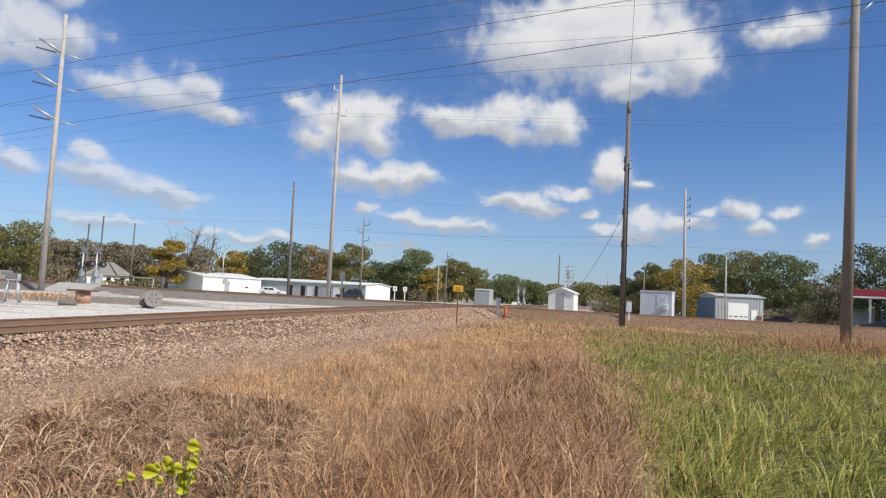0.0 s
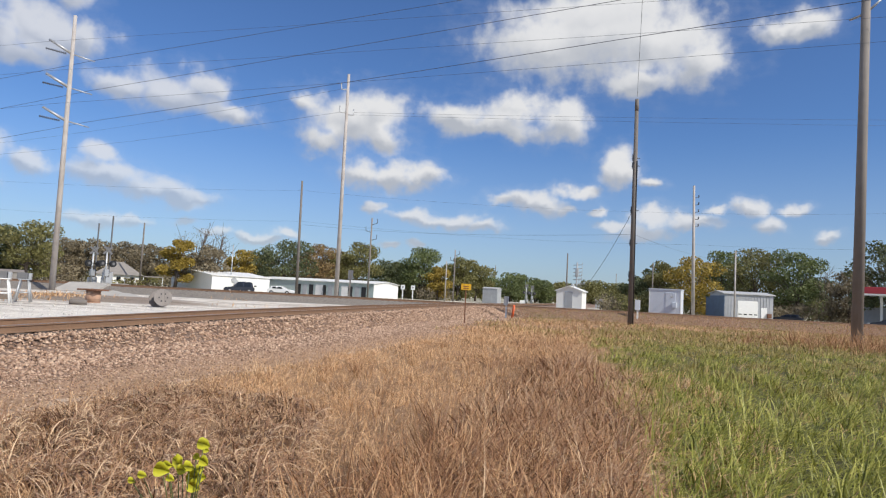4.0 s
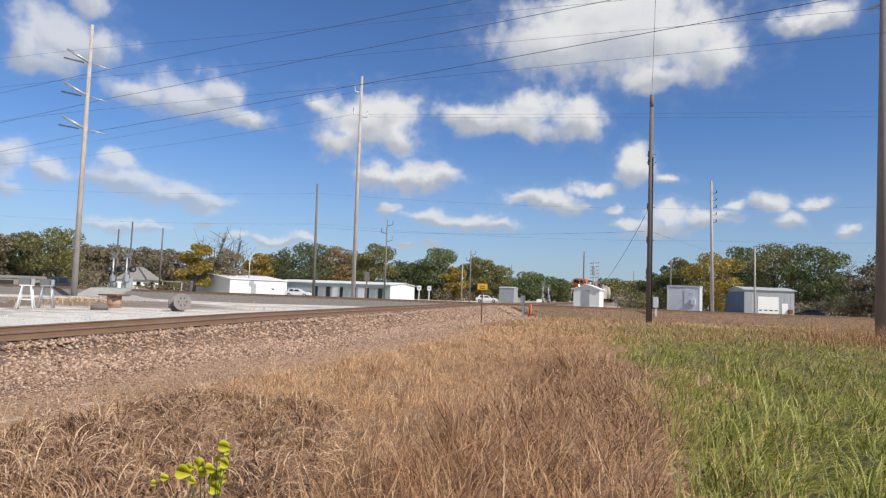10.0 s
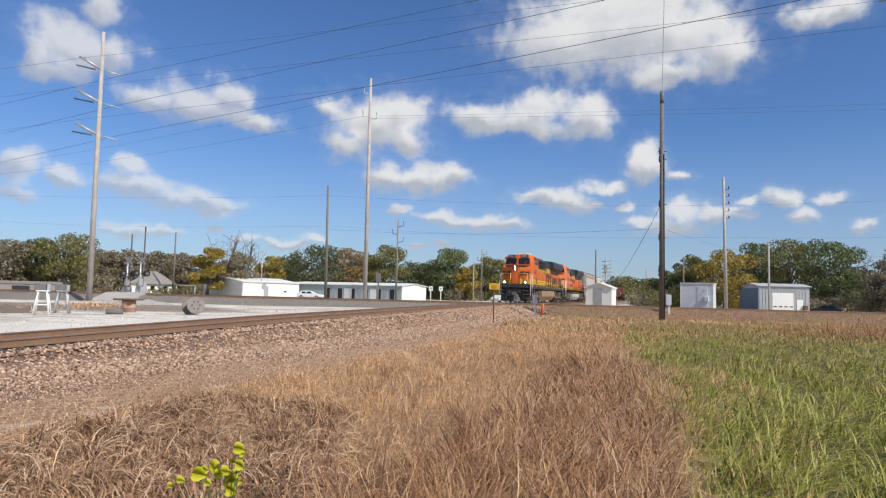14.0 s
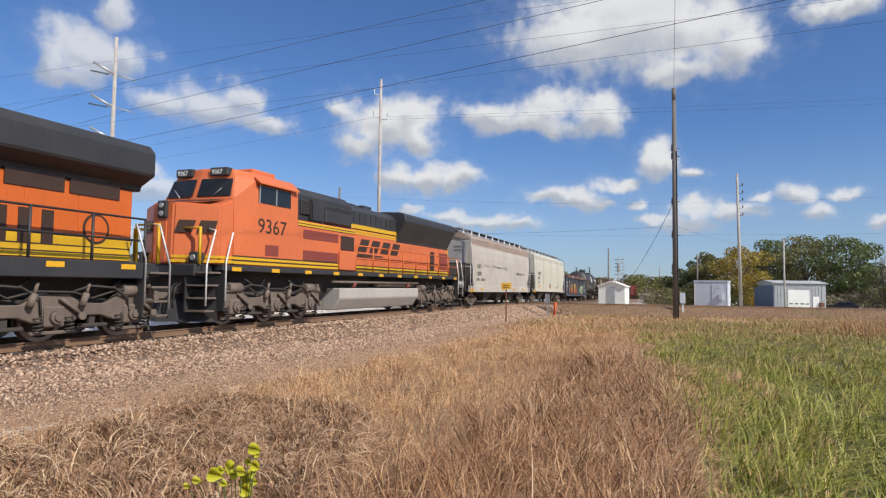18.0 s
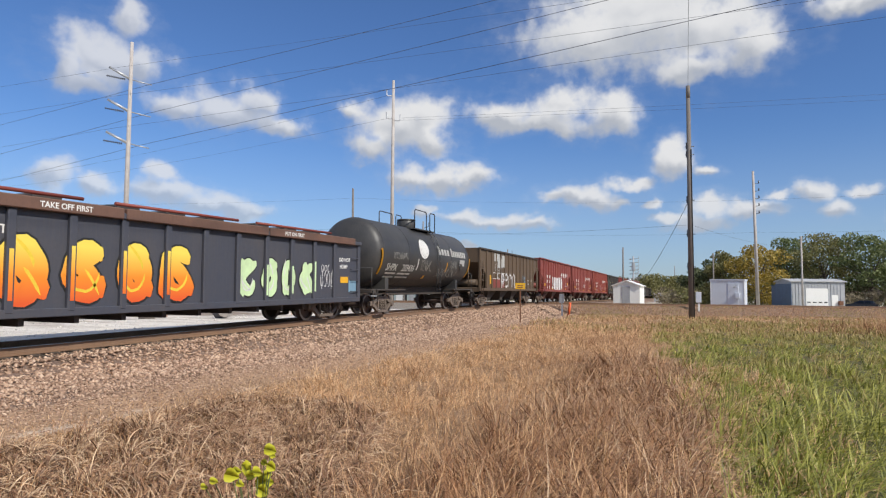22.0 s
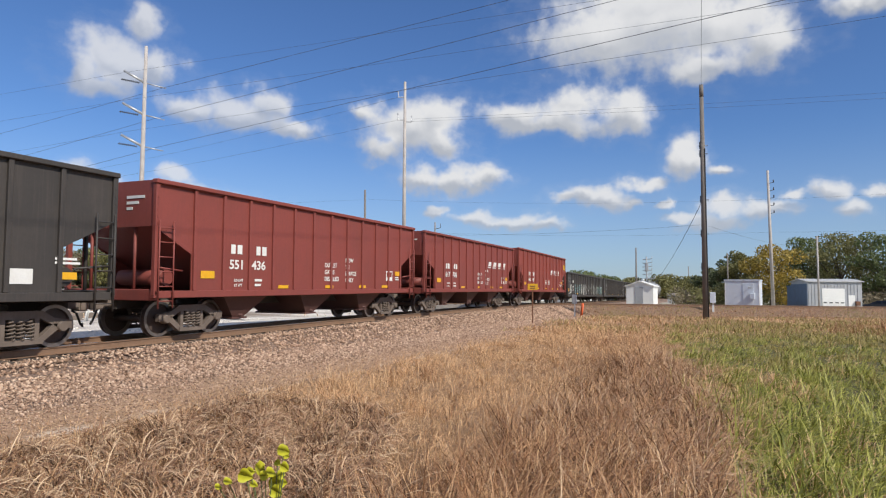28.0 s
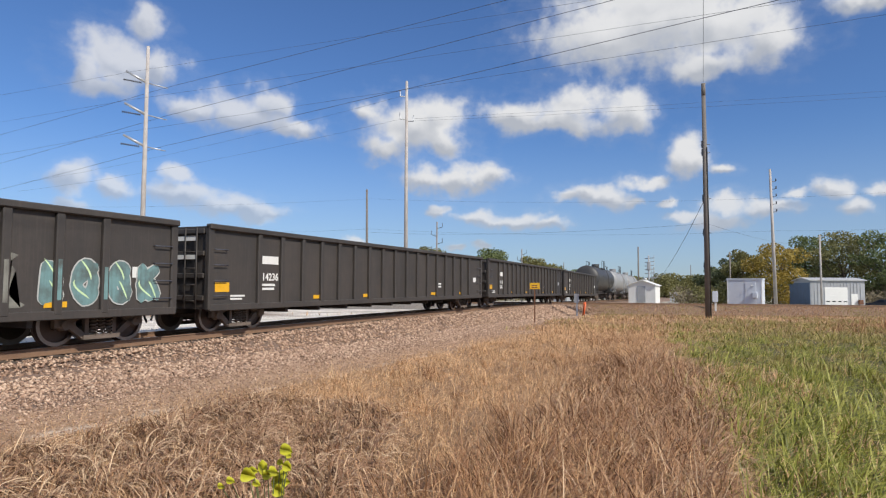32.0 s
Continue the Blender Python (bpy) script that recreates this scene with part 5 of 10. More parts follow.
def turf(name, xy, height, width, bend, rng, material, label, seg=4, wind=0.3, twist=0.6, away=None, lay=0.7):
    """Curling, tapering blades, one strip each; bend is the turn from root to tip in radians."""
    n = len(xy)
    a = np.where(rng.random(n) < wind, 0.5 + rng.normal(size=n) * 0.8, rng.random(n) * 2 * np.pi)
    if away is not None:
        a = away + rng.normal(size=n) * 0.5
    lean = np.pi / 2 - np.minimum(np.abs(rng.normal(size=n)) * lay, 1.35)
    turn = bend * (0.35 + 1.3 * rng.random(n))
    spin = rng.normal(size=n) * twist
    ds = height / seg
    at = np.concatenate([xy, (LAND(xy[:, 0], xy[:, 1]) - 0.015)[:, None]], 1)
    low = at[:, 2] + 0.01
    rows = []
    for k in range(seg + 1):
        f = k / seg
        e, h = lean - turn * f ** 0.8, a + spin * f
        w = width * (1.0 - 0.85 * f ** 1.5) * 0.5
        off = np.stack([-np.sin(h) * w, np.cos(h) * w, w * 0.3], 1)
        rows += [at - off, at + off]
        at = at + np.stack([np.cos(h) * np.cos(e) * ds, np.sin(h) * np.cos(e) * ds, np.sin(e) * ds], 1)
        at[:, 2] = np.maximum(at[:, 2], low)
    verts = np.stack(rows, 1).reshape(-1, 3)
    k = np.arange(seg)
    quad = np.stack([2 * k, 2 * k + 1, 2 * k + 3, 2 * k + 2], 1)
    faces = (quad[None] + (np.arange(n) * (seg + 1) * 2)[:, None, None]).reshape(-1, 4)
    return tagged(new(name, fast_mesh(name, verts, faces, material)), label, "grass", kind="stuff")


def tufts(centres, each, radius, rng):
    """Roots gathered round centres, with the way each blade leans outwards."""
    n = len(centres)
    a = rng.random((n, each)) * 2 * np.pi
    r = radius[:, None] * rng.random((n, each)) ** 0.7
    p = centres[:, None, :] + np.stack([np.cos(a) * r, np.sin(a) * r], -1)
    return p.reshape(-1, 2), a.reshape(-1), np.repeat(np.arange(n), each)


def make_cover():
    rng = np.random.default_rng(11)
    M["stone"] = blades("ballast stone", (0.16, 0.092, 0.060), (0.42, 0.27, 0.182), (0.72, 0.52, 0.375), 0.9, 0.0)
    M["white_stone"] = blades("white gravel", (0.48, 0.44, 0.38), (0.70, 0.66, 0.60), (0.82, 0.79, 0.74), 0.9, 0.0)
    # ballast on the near shoulder, thinning out over the dusty track beside it
    n = 66000
    y = 2 + 53 * rng.random(n) ** 1.7
    x = 1.0 + 5.0 * rng.random(n) ** 0.9 + rng.normal(size=n) * 0.12
    keep = (x < 4.9 + 0.7 * wave(x, y, 0.9, 0.4) + 0.5 * rng.normal(size=n)) | (rng.random(n) < 0.10)
    xy = np.stack([x, y], 1)[keep]
    big = 0.020 + 0.034 * rng.random(len(xy)) ** 1.4
    big *= np.clip(1.9 - 0.25 * xy[:, 0], 0.45, 1.0) * (1 + xy[:, 1] / 70)
    stones("ballast", xy, big, rng, M["stone"], "pinkish brown crushed stone ballast", 0.42)
    n = 30000
    y = 2.5 + 30 * rng.random(n) ** 1.6
    x = 4.3 + 3.2 * rng.random(n) ** 1.2
    stones("track_grit", np.stack([x, y], 1), (0.007 + 0.016 * rng.random(n) ** 2) * (1 + y / 40), rng, M["stone"], "loose grit on a dusty track", 0.3)
    n = 9000
    y = 3 + 50 * rng.random(n) ** 1.5
    x = rng.choice([-1.0, 1.0], n) * (0.05 + 0.6 * rng.random(n))
    stones("track_ballast", np.stack([x, y], 1), 0.035 + 0.03 * rng.random(n), rng, M["stone"], "crushed stone between the rails", 0.6)
    n = 1400
    y = 8 + 34 * rng.random(n) ** 1.3
    x = -2.2 - 9 * rng.random(n) ** 1.3
    stones("yard_gravel", np.stack([x, y], 1), 0.02 + 0.04 * rng.random(n) ** 3, rng, M["white_stone"], "coarse white crushed stone in the yard", 0.2)

    def spread(n, x0, x1, y0, y1, py=1.6):
        y = y0 + (y1 - y0) * rng.random(n) ** py
        return np.stack([x0 + (x1 - x0) * rng.random(n), y], 1)

    def edge(y):
        """Where the dry grass meets the green."""
        return 14.0 + 0.16 * np.sin(y * 0.9 + 0.5) + 0.12 * np.sin(y * 2.3 + 1) - 0.10 * np.clip(y - 7, 0, 30)

    def wide(p, w):
        return w * (1 + p[:, 1] / 20)

    # low matted thatch over all the dry ground
    p = spread(96000, 5.4, 15.0, 1.8, 36, 1.8)
    hole = wave(p[:, 0], p[:, 1], 1.5, 0.7) + 0.7 * wave(p[:, 0], p[:, 1], 4.3, 2.0)
    p = p[(p[:, 0] < edge(p[:, 1]) + rng.normal(size=len(p)) * 0.2) & (rng.random(len(p)) < 0.75 + 0.5 * hole) & (rng.random(len(p)) < np.clip((p[:, 0] - 4.6) / 2.2, 0.08, 1)) & (np.abs(p[:, 0] - 6.7) > 0.2 * rng.random(len(p))) & ((rng.random(len(p)) < 0.4) | (p[:, 1] > 8) | (p[:, 0] < 7.5) | (p[:, 0] > 11.6 - 0.42 * (p[:, 1] - 2.5)))]
    grow = np.clip((p[:, 0] - 5.0) / 2.4, 0.35, 1.0)
    turf("thatch", p, (0.11 + 0.18 * rng.random(len(p))) * grow, wide(p, 0.0038 + 0.0035 * rng.random(len(p))), np.full(len(p), 1.5), rng, M["dry_grass"], "low matted straw-coloured dead grass", 3, 0.15, 1.8, None, 1.35)
    # fine wispy stems, tan with russet patches
    p = spread(120000, 6.8, 14.2, 2.0, 36, 1.8)
    clump = wave(p[:, 0], p[:, 1], 1.3, 1.7) + 0.7 * wave(p[:, 0], p[:, 1], 3.6, 0.4)
    p = p[(p[:, 0] < edge(p[:, 1]) + rng.normal(size=len(p)) * 0.2) & (rng.random(len(p)) < 0.58 + 0.6 * clump)]
    rust = 0.8 * wave(p[:, 0], p[:, 1], 0.55, 3.1) + 0.75 * np.clip((p[:, 0] - 10.6 + 0.05 * p[:, 1]) / 1.6, -1, 1) + 0.35 * rng.normal(size=len(p))
    # three patches where the brush's shade is painted into darker blades
    dim = np.hypot((p[:, 0] - 12.3) / 0.85, (p[:, 1] - 5.0) / 1.5) + 0.35 * rng.normal(size=len(p)) < 0.8
    dim |= np.hypot((p[:, 0] - 11.7) / 0.9, (p[:, 1] - 13.0) / 3.0) + 0.35 * rng.normal(size=len(p)) < 0.7
    dim |= np.hypot((p[:, 0] - 13.2) / 0.6, (p[:, 1] - 8.5) / 1.8) + 0.35 * rng.normal(size=len(p)) < 0.5
    for sel, key, lab in (((rust <= 0.34) & ~dim, "dry_grass", "fine pale dead grass stems"), ((rust > 0.34) & ~dim, "red_grass", "fine russet dead grass stems"), (dim, "shaded_brush", "dark dead brush, its shade put into the colour")):
        q = p[sel]
        hgt = (0.13 + 0.24 * rng.random(len(q))) * (1 + 0.45 * wave(q[:, 0], q[:, 1], 1.1, 0.2))
        turf("wisps", q, hgt, wide(q, 0.0022 + 0.0024 * rng.random(len(q))), np.full(len(q), 1.9), rng, M[key], lab, 4, 0.2, 2.2, None, 1.5)
    # thick tufts of curled dead leaves
    c = spread(430, 7.3, 11.2, 2.3, 8.4, 1.0)
    c = c[(c[:, 0] < 12.1 - 0.42 * (c[:, 1] - 2.5)) & (wave(c[:, 0], c[:, 1], 1.9, 0.3) > -0.6)]
    q, way, who = tufts(c, 92, 0.05 + 0.11 * rng.random(len(c)), rng)
    size = (0.75 + 0.5 * rng.random(len(c)))[who]
    turf("curled_grass", q, (0.26 + 0.32 * rng.random(len(q))) * size, 0.0075 + 0.0085 * rng.random(len(q)), np.full(len(q), 4.6), rng, M["curl_grass"], "thick tufts of curled pale dead grass", 6, 0, 1.0, way)
    # stray dry tufts that reach into the green, and green ones in the dry
    c = spread(110, 13.7, 15.4, 3.5, 16, 1.2)
    q, way, who = tufts(c, 40, 0.06 + 0.16 * rng.random(len(c)), rng)
    turf("stray_tufts", q, 0.18 + 0.28 * rng.random(len(q)), wide(q, 0.004 + 0.004 * rng.random(len(q))), np.full(len(q), 1.9), rng, M["dry_grass"], "stray straw-coloured tufts in green grass", 4, 0, 1.0, way)
    c = spread(30, 12.8, 14.0, 3.5, 14, 1.2)
    q, way, who = tufts(c, 30, 0.06 + 0.16 * rng.random(len(c)), rng)
    turf("stray_tufts", q, 0.16 + 0.2 * rng.random(len(q)), wide(q, 0.0045 + 0.003 * rng.random(len(q))), np.full(len(q), 1.8), rng, M["olive_grass"], "stray olive tufts in dry grass", 4, 0, 0.8, way)
    # brown brush along the green
    c = np.concatenate([spread(460, 11.9, 14.1, 3.0, 16, 1.3), spread(200, 11.6, 13.8, 3.2, 7.6, 1.0)])
    c = c[(c[:, 0] < edge(c[:, 1]) + 0.25 * rng.normal(size=len(c))) & (rng.random(len(c)) < np.clip((c[:, 0] - 11.5 + 0.06 * c[:, 1]) / 1.0, 0.2, 1))]
    q, way, who = tufts(c, 70, 0.06 + 0.24 * rng.random(len(c)), rng)
    size = (0.7 + 0.7 * rng.random(len(c)))[who]
    pick = rng.random(len(q)) < (0.45 + 0.3 * rng.random(len(c)) + 0.25 * ((c[:, 1] < 7) & (c[:, 0] < 13.5)))[who]
    for sel, key, lab in ((pick, "red_grass", "bushy russet dead grass leaning into the green"), (~pick, "curl_grass", "bushy straw-coloured dead grass leaning into the green")):
        m = sel.sum()
        turf("brown_brush", q[sel], (0.30 + 0.40 * rng.random(m)) * size[sel], wide(q[sel], 0.0042 + 0.0050 * rng.random(m)), np.full(m, 1.9), rng, M[key], lab, 5, 0, 1.6, way[sel], 0.75)
    c = spread(330, 6.9, 13.2, 8, 34, 1.5)
    q, way, who = tufts(c, 46, 0.06 + 0.2 * rng.random(len(c)), rng)
    size = (0.6 + 0.6 * rng.random(len(c)))[who]
    pick = (wave(c[:, 0], c[:, 1], 0.7, 0.8) + 0.3 * np.clip((c[:, 0] - 9.5) / 2, -1, 1) > 0.15)[who]
    for sel, key, lab in ((pick, "red_grass", "russet grass tufts"), (~pick, "dry_grass", "straw-coloured grass tufts")):
        turf("grass_tufts", q[sel], (0.22 + 0.28 * rng.random(sel.sum())) * size[sel], wide(q[sel], 0.0032 + 0.003 * rng.random(sel.sum())), np.full(sel.sum(), 1.8), rng, M[key], lab, 4, 0, 1.2, way[sel], 1.0)
    # seed stalks
    p = spread(1500, 6.8, 13.9, 2.5, 30, 1.4)
    turf("seed_stalks", p, 0.35 + 0.3 * rng.random(len(p)), wide(p, 0.0028 + 0.002 * rng.random(len(p))), np.full(len(p), 0.9), rng, M["dry_grass"], "thin pale seed stalks", 4, 0.5, 0.5)

    # green grass: an under-layer and long bent tufts
    def in_view(p):
        return p[:, 0] - 14 < 1.6 + p[:, 1] * 0.5

    p = spread(76000, 11.0, 30.0, 2.2, 40, 1.9)
    p = p[(p[:, 0] > edge(p[:, 1]) + rng.normal(size=len(p)) * 0.2) & in_view(p)]
    dry = np.clip((p[:, 1] - 9) / 22, 0, 0.6) + 0.25 * wave(p[:, 0], p[:, 1], 0.6, 1.4) + 0.18 * rng.normal(size=len(p))
    for sel, key, lab in ((dry < 0.32, "green_grass", "short green grass"), (dry >= 0.32, "olive_grass", "olive grass turning brown")):
        q = p[sel]
        turf("low_grass", q, (0.14 + 0.20 * rng.random(len(q))) * (1 - 0.5 * np.clip((q[:, 1] - 7) / 14, 0, 1)), wide(q, 0.006 + 0.005 * rng.random(len(q))), np.full(len(q), 1.3), rng, M[key], lab, 4, 0.4, 1.2, None, 1.6)
    c = spread(2600, 11.5, 25.0, 2.6, 30, 1.9)
    c = c[(c[:, 0] > edge(c[:, 1]) + 0.12 * rng.normal(size=len(c))) & in_view(c)]
    q, way, who = tufts(c, 46, 0.10 + 0.26 * rng.random(len(c)), rng)
    size = (0.6 + 0.8 * rng.random(len(c)))[who]
    old = (wave(c[:, 0], c[:, 1], 0.9, 2.6) + 0.035 * (c[:, 1] - 14) > 0.35)[who]
    blow = 0.35 + 0.9 * wave(c[:, 0], c[:, 1], 0.8, 0.6)[who]
    for sel, key, lab in ((~old, "green_grass", "long green grass bent in tufts"), (old, "olive_grass", "yellowing grass bent in tufts")):
        m = sel.sum()
        turf("green_tufts", q[sel], (0.26 + 0.34 * rng.random(m)) * size[sel] * (1 - 0.45 * np.clip((q[sel][:, 1] - 8) / 16, 0, 1)), wide(q[sel], 0.006 + 0.0075 * rng.random(m)), np.full(m, 1.4), rng, M[key], lab, 5, 0, 1.0, (((way[sel] + np.pi) % (2 * np.pi)) - np.pi) * 0.6 + blow[sel], 1.5)
    p = spread(5000, 12.5, 30.0, 4, 40, 1.2)
    p = p[(p[:, 0] > edge(p[:, 1])) & (wave(p[:, 0], p[:, 1], 1.2, 0.5) > -0.1) & in_view(p)]
    turf("dry_stems", p, 0.24 + 0.26 * rng.random(len(p)), wide(p, 0.004 + 0.003 * rng.random(len(p))), np.full(len(p), 1.2), rng, M["dry_grass"], "dry stems among the green grass", 5, 0.5, 0.7, None, 1.0)
    # tall brown weeds round the foot of the thick pole
    c = np.array(bearing(-15.9, 37)) + rng.normal(size=(70, 2)) * np.array([2.6, 2.2])
    q, way, who = tufts(c, 40, 0.15 + 0.35 * rng.random(len(c)), rng)
    turf("pole_foot_weeds", q, 0.4 + 0.95 * rng.random(len(q)) ** 1.5, 0.010 + 0.010 * rng.random(len(q)), np.full(len(q), 0.9), rng, M["red_grass"], "tall brown weeds round a pole's foot", 4, 0, 0.9, way, 0.5)
    # the field goes on beside and behind the camera
    p = np.stack([6.8 + 21 * rng.random(22000), -9 + 11.4 * rng.random(22000)], 1)
    p = p[np.hypot(p[:, 0] - EYE[0], p[:, 1] - EYE[1]) > 0.5]
    e = edge(p[:, 1]) + rng.normal(size=len(p)) * 0.5
    for sel, key, lab in ((p[:, 0] < e, "dry_grass", "dry grass beside the walked track"), (p[:, 0] >= e, "green_grass", "green grass beside the walked track")):
        q = p[sel]
        turf("field_grass", q, 0.15 + 0.22 * rng.random(len(q)), 0.006 + 0.006 * rng.random(len(q)), np.full(len(q), 1.5), rng, M[key], lab, 3)
    # weeds towards the crossing line
    p = spread(76000, 4.0, 50.0, 28, 71, 1.0)
    c = (p[:, 1] - CROSS_Y - CROSS_SLOPE * p[:, 0])
    keep = (c < -1.9) & (p[:, 0] > 5.0 + 0.8 * wave(p[:, 0], p[:, 1], 0.5, 1.2)) & (p[:, 0] - 14 < 3 + p[:, 1] * 0.5)
    p = p[keep]
    tall = (0.20 + 0.14 * (wave(p[:, 0], p[:, 1], 0.5, 2.2) > 0.1)) * np.clip((-1.9 - c[keep]) / 9, 0.18, 1.0)
    mix = wave(p[:, 0], p[:, 1], 0.35, 0.3) + 0.5 * rng.normal(size=len(p)) + 0.4 * (p[:, 0] < 11.5) - 0.75 * np.clip((p[:, 0] - 12.5 + 0.04 * p[:, 1]) / 4, 0, 1) * np.clip((46 - p[:, 1]) / 8, 0, 1)
    for sel, key, lab in ((mix > 0.38, "dry_grass", "dry weeds before the crossing line"), ((mix <= 0.38) & (mix > 0.0), "red_grass", "brown weeds before the crossing line"), (mix <= 0.0, "olive_grass", "olive weeds before the crossing line")):
        q, hh = p[sel], tall[sel]
        turf("far_weeds", q, hh * (0.6 + 0.8 * rng.random(len(q))), 0.022 + 0.02 * rng.random(len(q)), np.full(len(q), 1.3), rng, M[key], lab, 3, 0.4, 0.5)
    # weeds on the slope of the crossing line
    n = 36000
    x = 3.5 + 48 * rng.random(n)
    p = np.stack([x, CROSS_Y + CROSS_SLOPE * x - 1.45 - 3.4 * rng.random(n)], 1)
    mix = wave(p[:, 0], p[:, 1], 0.4, 0.9) + 0.5 * rng.normal(size=n)
    for sel, key, lab in ((mix > 0.35, "olive_grass", "olive weeds on the slope of the crossing line"), (mix <= 0.35, "red_grass", "brown weeds on the slope of the crossing line")):
        q = p[sel]
        turf("bank_weeds", q, 0.05 + 0.13 * rng.random(len(q)), 0.02 + 0.02 * rng.random(len(q)), np.full(len(q), 1.0), rng, M[key], lab, 3, 0.4, 0.4)
    # sparse weeds on the bank and the yard
    p = spread(2500, -40, -2.5, 20, 52, 1.0)
    p = p[wave(p[:, 0], p[:, 1], 0.25, 0.5) > 0.35]
    turf("yard_weeds", p, 0.15 + 0.3 * rng.random(len(p)), 0.03 + 0.02 * rng.random(len(p)), np.full(len(p), 0.8), rng, M["dry_grass"], "dry weeds on the gravel yard", 3)
    p = np.stack([rng.normal(size=600) * 1.6, rng.normal(size=600) * 1.2], 1) + np.array(bearing(48.3, 47))
    turf("pole_weeds", p, 0.12 + 0.25 * rng.random(len(p)), 0.03 + 0.02 * rng.random(len(p)), np.full(len(p), 1.3), rng, M["dry_grass"], "brown weeds near the big pole", 3)


make_cover()


def leafy_plant():
    """Yellow-green broad-leaved weed standing in the dry grass."""
    x, y = bearing(37.6, 4.6)
    z = land(x, y)
    t = thing("leafy_weed", pose(x, y, z), "yellow-green broad-leaved weed in dry grass", "plant")
    rng = np.random.default_rng(3)
    foot = Vector((x, y, z))
    # leaves by bearing, height angle and half length; a few pale ones low beside the stems
    for az, el, size in ((36.52, -13.34, 0.047), (36.35, -13.75, 0.030), (36.41, -14.68, 0.040), (36.92, -15.81, 0.067), (37.04, -16.52, 0.049), (38.42, -14.82, 0.064), (38.0, -15.2, 0.040),
                         (39.58, -15.14, 0.052), (39.2, -14.85, 0.034), (38.89, -15.84, 0.031), (40.99, -15.47, 0.034), (41.73, -15.83, 0.029), (37.51, -15.03, 0.045), (37.0, -14.3, 0.026), (36.7, -15.2, 0.036)):
        d = 4.6 + rng.uniform(-0.1, 0.1)
        c = Vector((*bearing(az, d), EYE[2] + d * math.tan(radians(el)))) - foot
        root = Vector((c.x * 0.35, c.y * 0.35, 0.0))
        part("stem", pipe(bmesh.new(), [root, root.lerp(c, 0.6) + Vector((0, 0, 0.03)), c], 0.0035, 5), M["leaf_green"], t)
        bm = bmesh.new()
        n = 7
        mid = [bm.verts.new((size * (-1 + 2 * k / (n - 1)), 0, size * (0.10 - 0.05 * (k - 2) ** 2 / 2))) for k in range(n)]
        for sgn in (-1, 1):
            rim = [mid[0]] + [bm.verts.new((size * (-1 + 2 * k / (n - 1) - 0.16 * (k < 3)), sgn * size * w, size * (0.24 - 0.05 * (k - 2) ** 2 / 2 + rng.normal() * 0.06))) for k, w in ((1, 0.72), (2, 0.92), (3, 0.84), (4, 0.60), (5, 0.30))] + [mid[-1]]
            for k in range(n - 1):
                bm.faces.new((mid[k], mid[k + 1], rim[k + 1], rim[k]) if 0 < k < n - 2 else ((mid[0], mid[1], rim[1]) if k == 0 else (mid[k], mid[n - 1], rim[k]))).smooth = True
        ob = part("leaf", bm, M["leaf_yellow"], t)
        ob.matrix_basis = Matrix.Translation(c) @ Euler((radians(rng.uniform(35, 75)), radians(rng.uniform(-15, 60)), radians(rng.uniform(10, 70)))).to_matrix().to_4x4()


leafy_plant()

# ---- train: materials ----
M["orange"] = weathered("locomotive orange", (0.66, 0.135, 0.018), (0.40, 0.10, 0.03), 0.42, 0, 0.5, 14, 0.35, 0.35, 0.04)
M["faded_orange"] = weathered("faded locomotive orange", (0.70, 0.17, 0.055), (0.45, 0.13, 0.06), 0.5, 0, 0.5, 14, 0.35, 0.35, 0.04)
M["yellow"] = weathered("stripe yellow", (0.72, 0.42, 0.015), (0.45, 0.26, 0.03), 0.45, 0, 0.8, 14, 0.3, 0.3, 0.03)
M["loco_black"] = weathered("locomotive black", (0.032, 0.032, 0.036), (0.075, 0.07, 0.065), 0.5, 0, 0.7, 16, 0.5, 0.4, 0.05)
M["mark_black"] = plain("dark lettering paint", (0.055, 0.028, 0.018), 0.5, 0, 0.2)
M["worn_black"] = plain("worn lettering paint", (0.20, 0.185, 0.16), 0.6, 0, 0.5, 20)
M["grime"] = weathered("running gear grime", (0.20, 0.155, 0.125), (0.09, 0.068, 0.053), 0.8, 0.1, 1.4, 18, 0.6, 0.3, 0.3)
M["loco_grime"] = weathered("locomotive running gear grime", (0.19, 0.145, 0.118), (0.085, 0.063, 0.052), 0.75, 0.1, 1.4, 18, 0.6, 0.3, 0.4)
M["dark_grime"] = weathered("dark underframe grime", (0.062, 0.052, 0.046), (0.095, 0.075, 0.06), 0.85, 0.1, 1.4, 18, 0.6, 0.3, 0.3)
M["umber_pale"] = weathered("greyed brown spray", (0.30, 0.26, 0.225), (0.20, 0.17, 0.14), 0.7, 0, 0.8, 14, 0.5, 0.4, 0.03)
# oxide with grime, darkened further: the underside's shade is put into the colour
M["pocket"] = weathered("grimy hopper pocket", (0.115, 0.050, 0.040), (0.06, 0.035, 0.03), 0.7, 0, 0.8, 14, 0.5, 0.5, 0.1)
M["tank_tan"] = weathered("dusty fuel tank", (0.36, 0.23, 0.135), (0.22, 0.14, 0.085), 0.75, 0, 0.6, 14, 0.5, 0.5, 0.1)
M["tank_grey"] = weathered("grey fuel tank", (0.50, 0.47, 0.43), (0.30, 0.26, 0.22), 0.7, 0, 0.6, 14, 0.4, 0.4, 0.1)
M["wheel"] = weathered("wheel steel", (0.12, 0.085, 0.07), (0.06, 0.045, 0.04), 0.6, 0.4, 2, 18, 0.5, 0.2, 0.1)
M["tread"] = plain("wheel rim, worn bright", (0.33, 0.30, 0.28), 0.35, 0.8, 0.3)
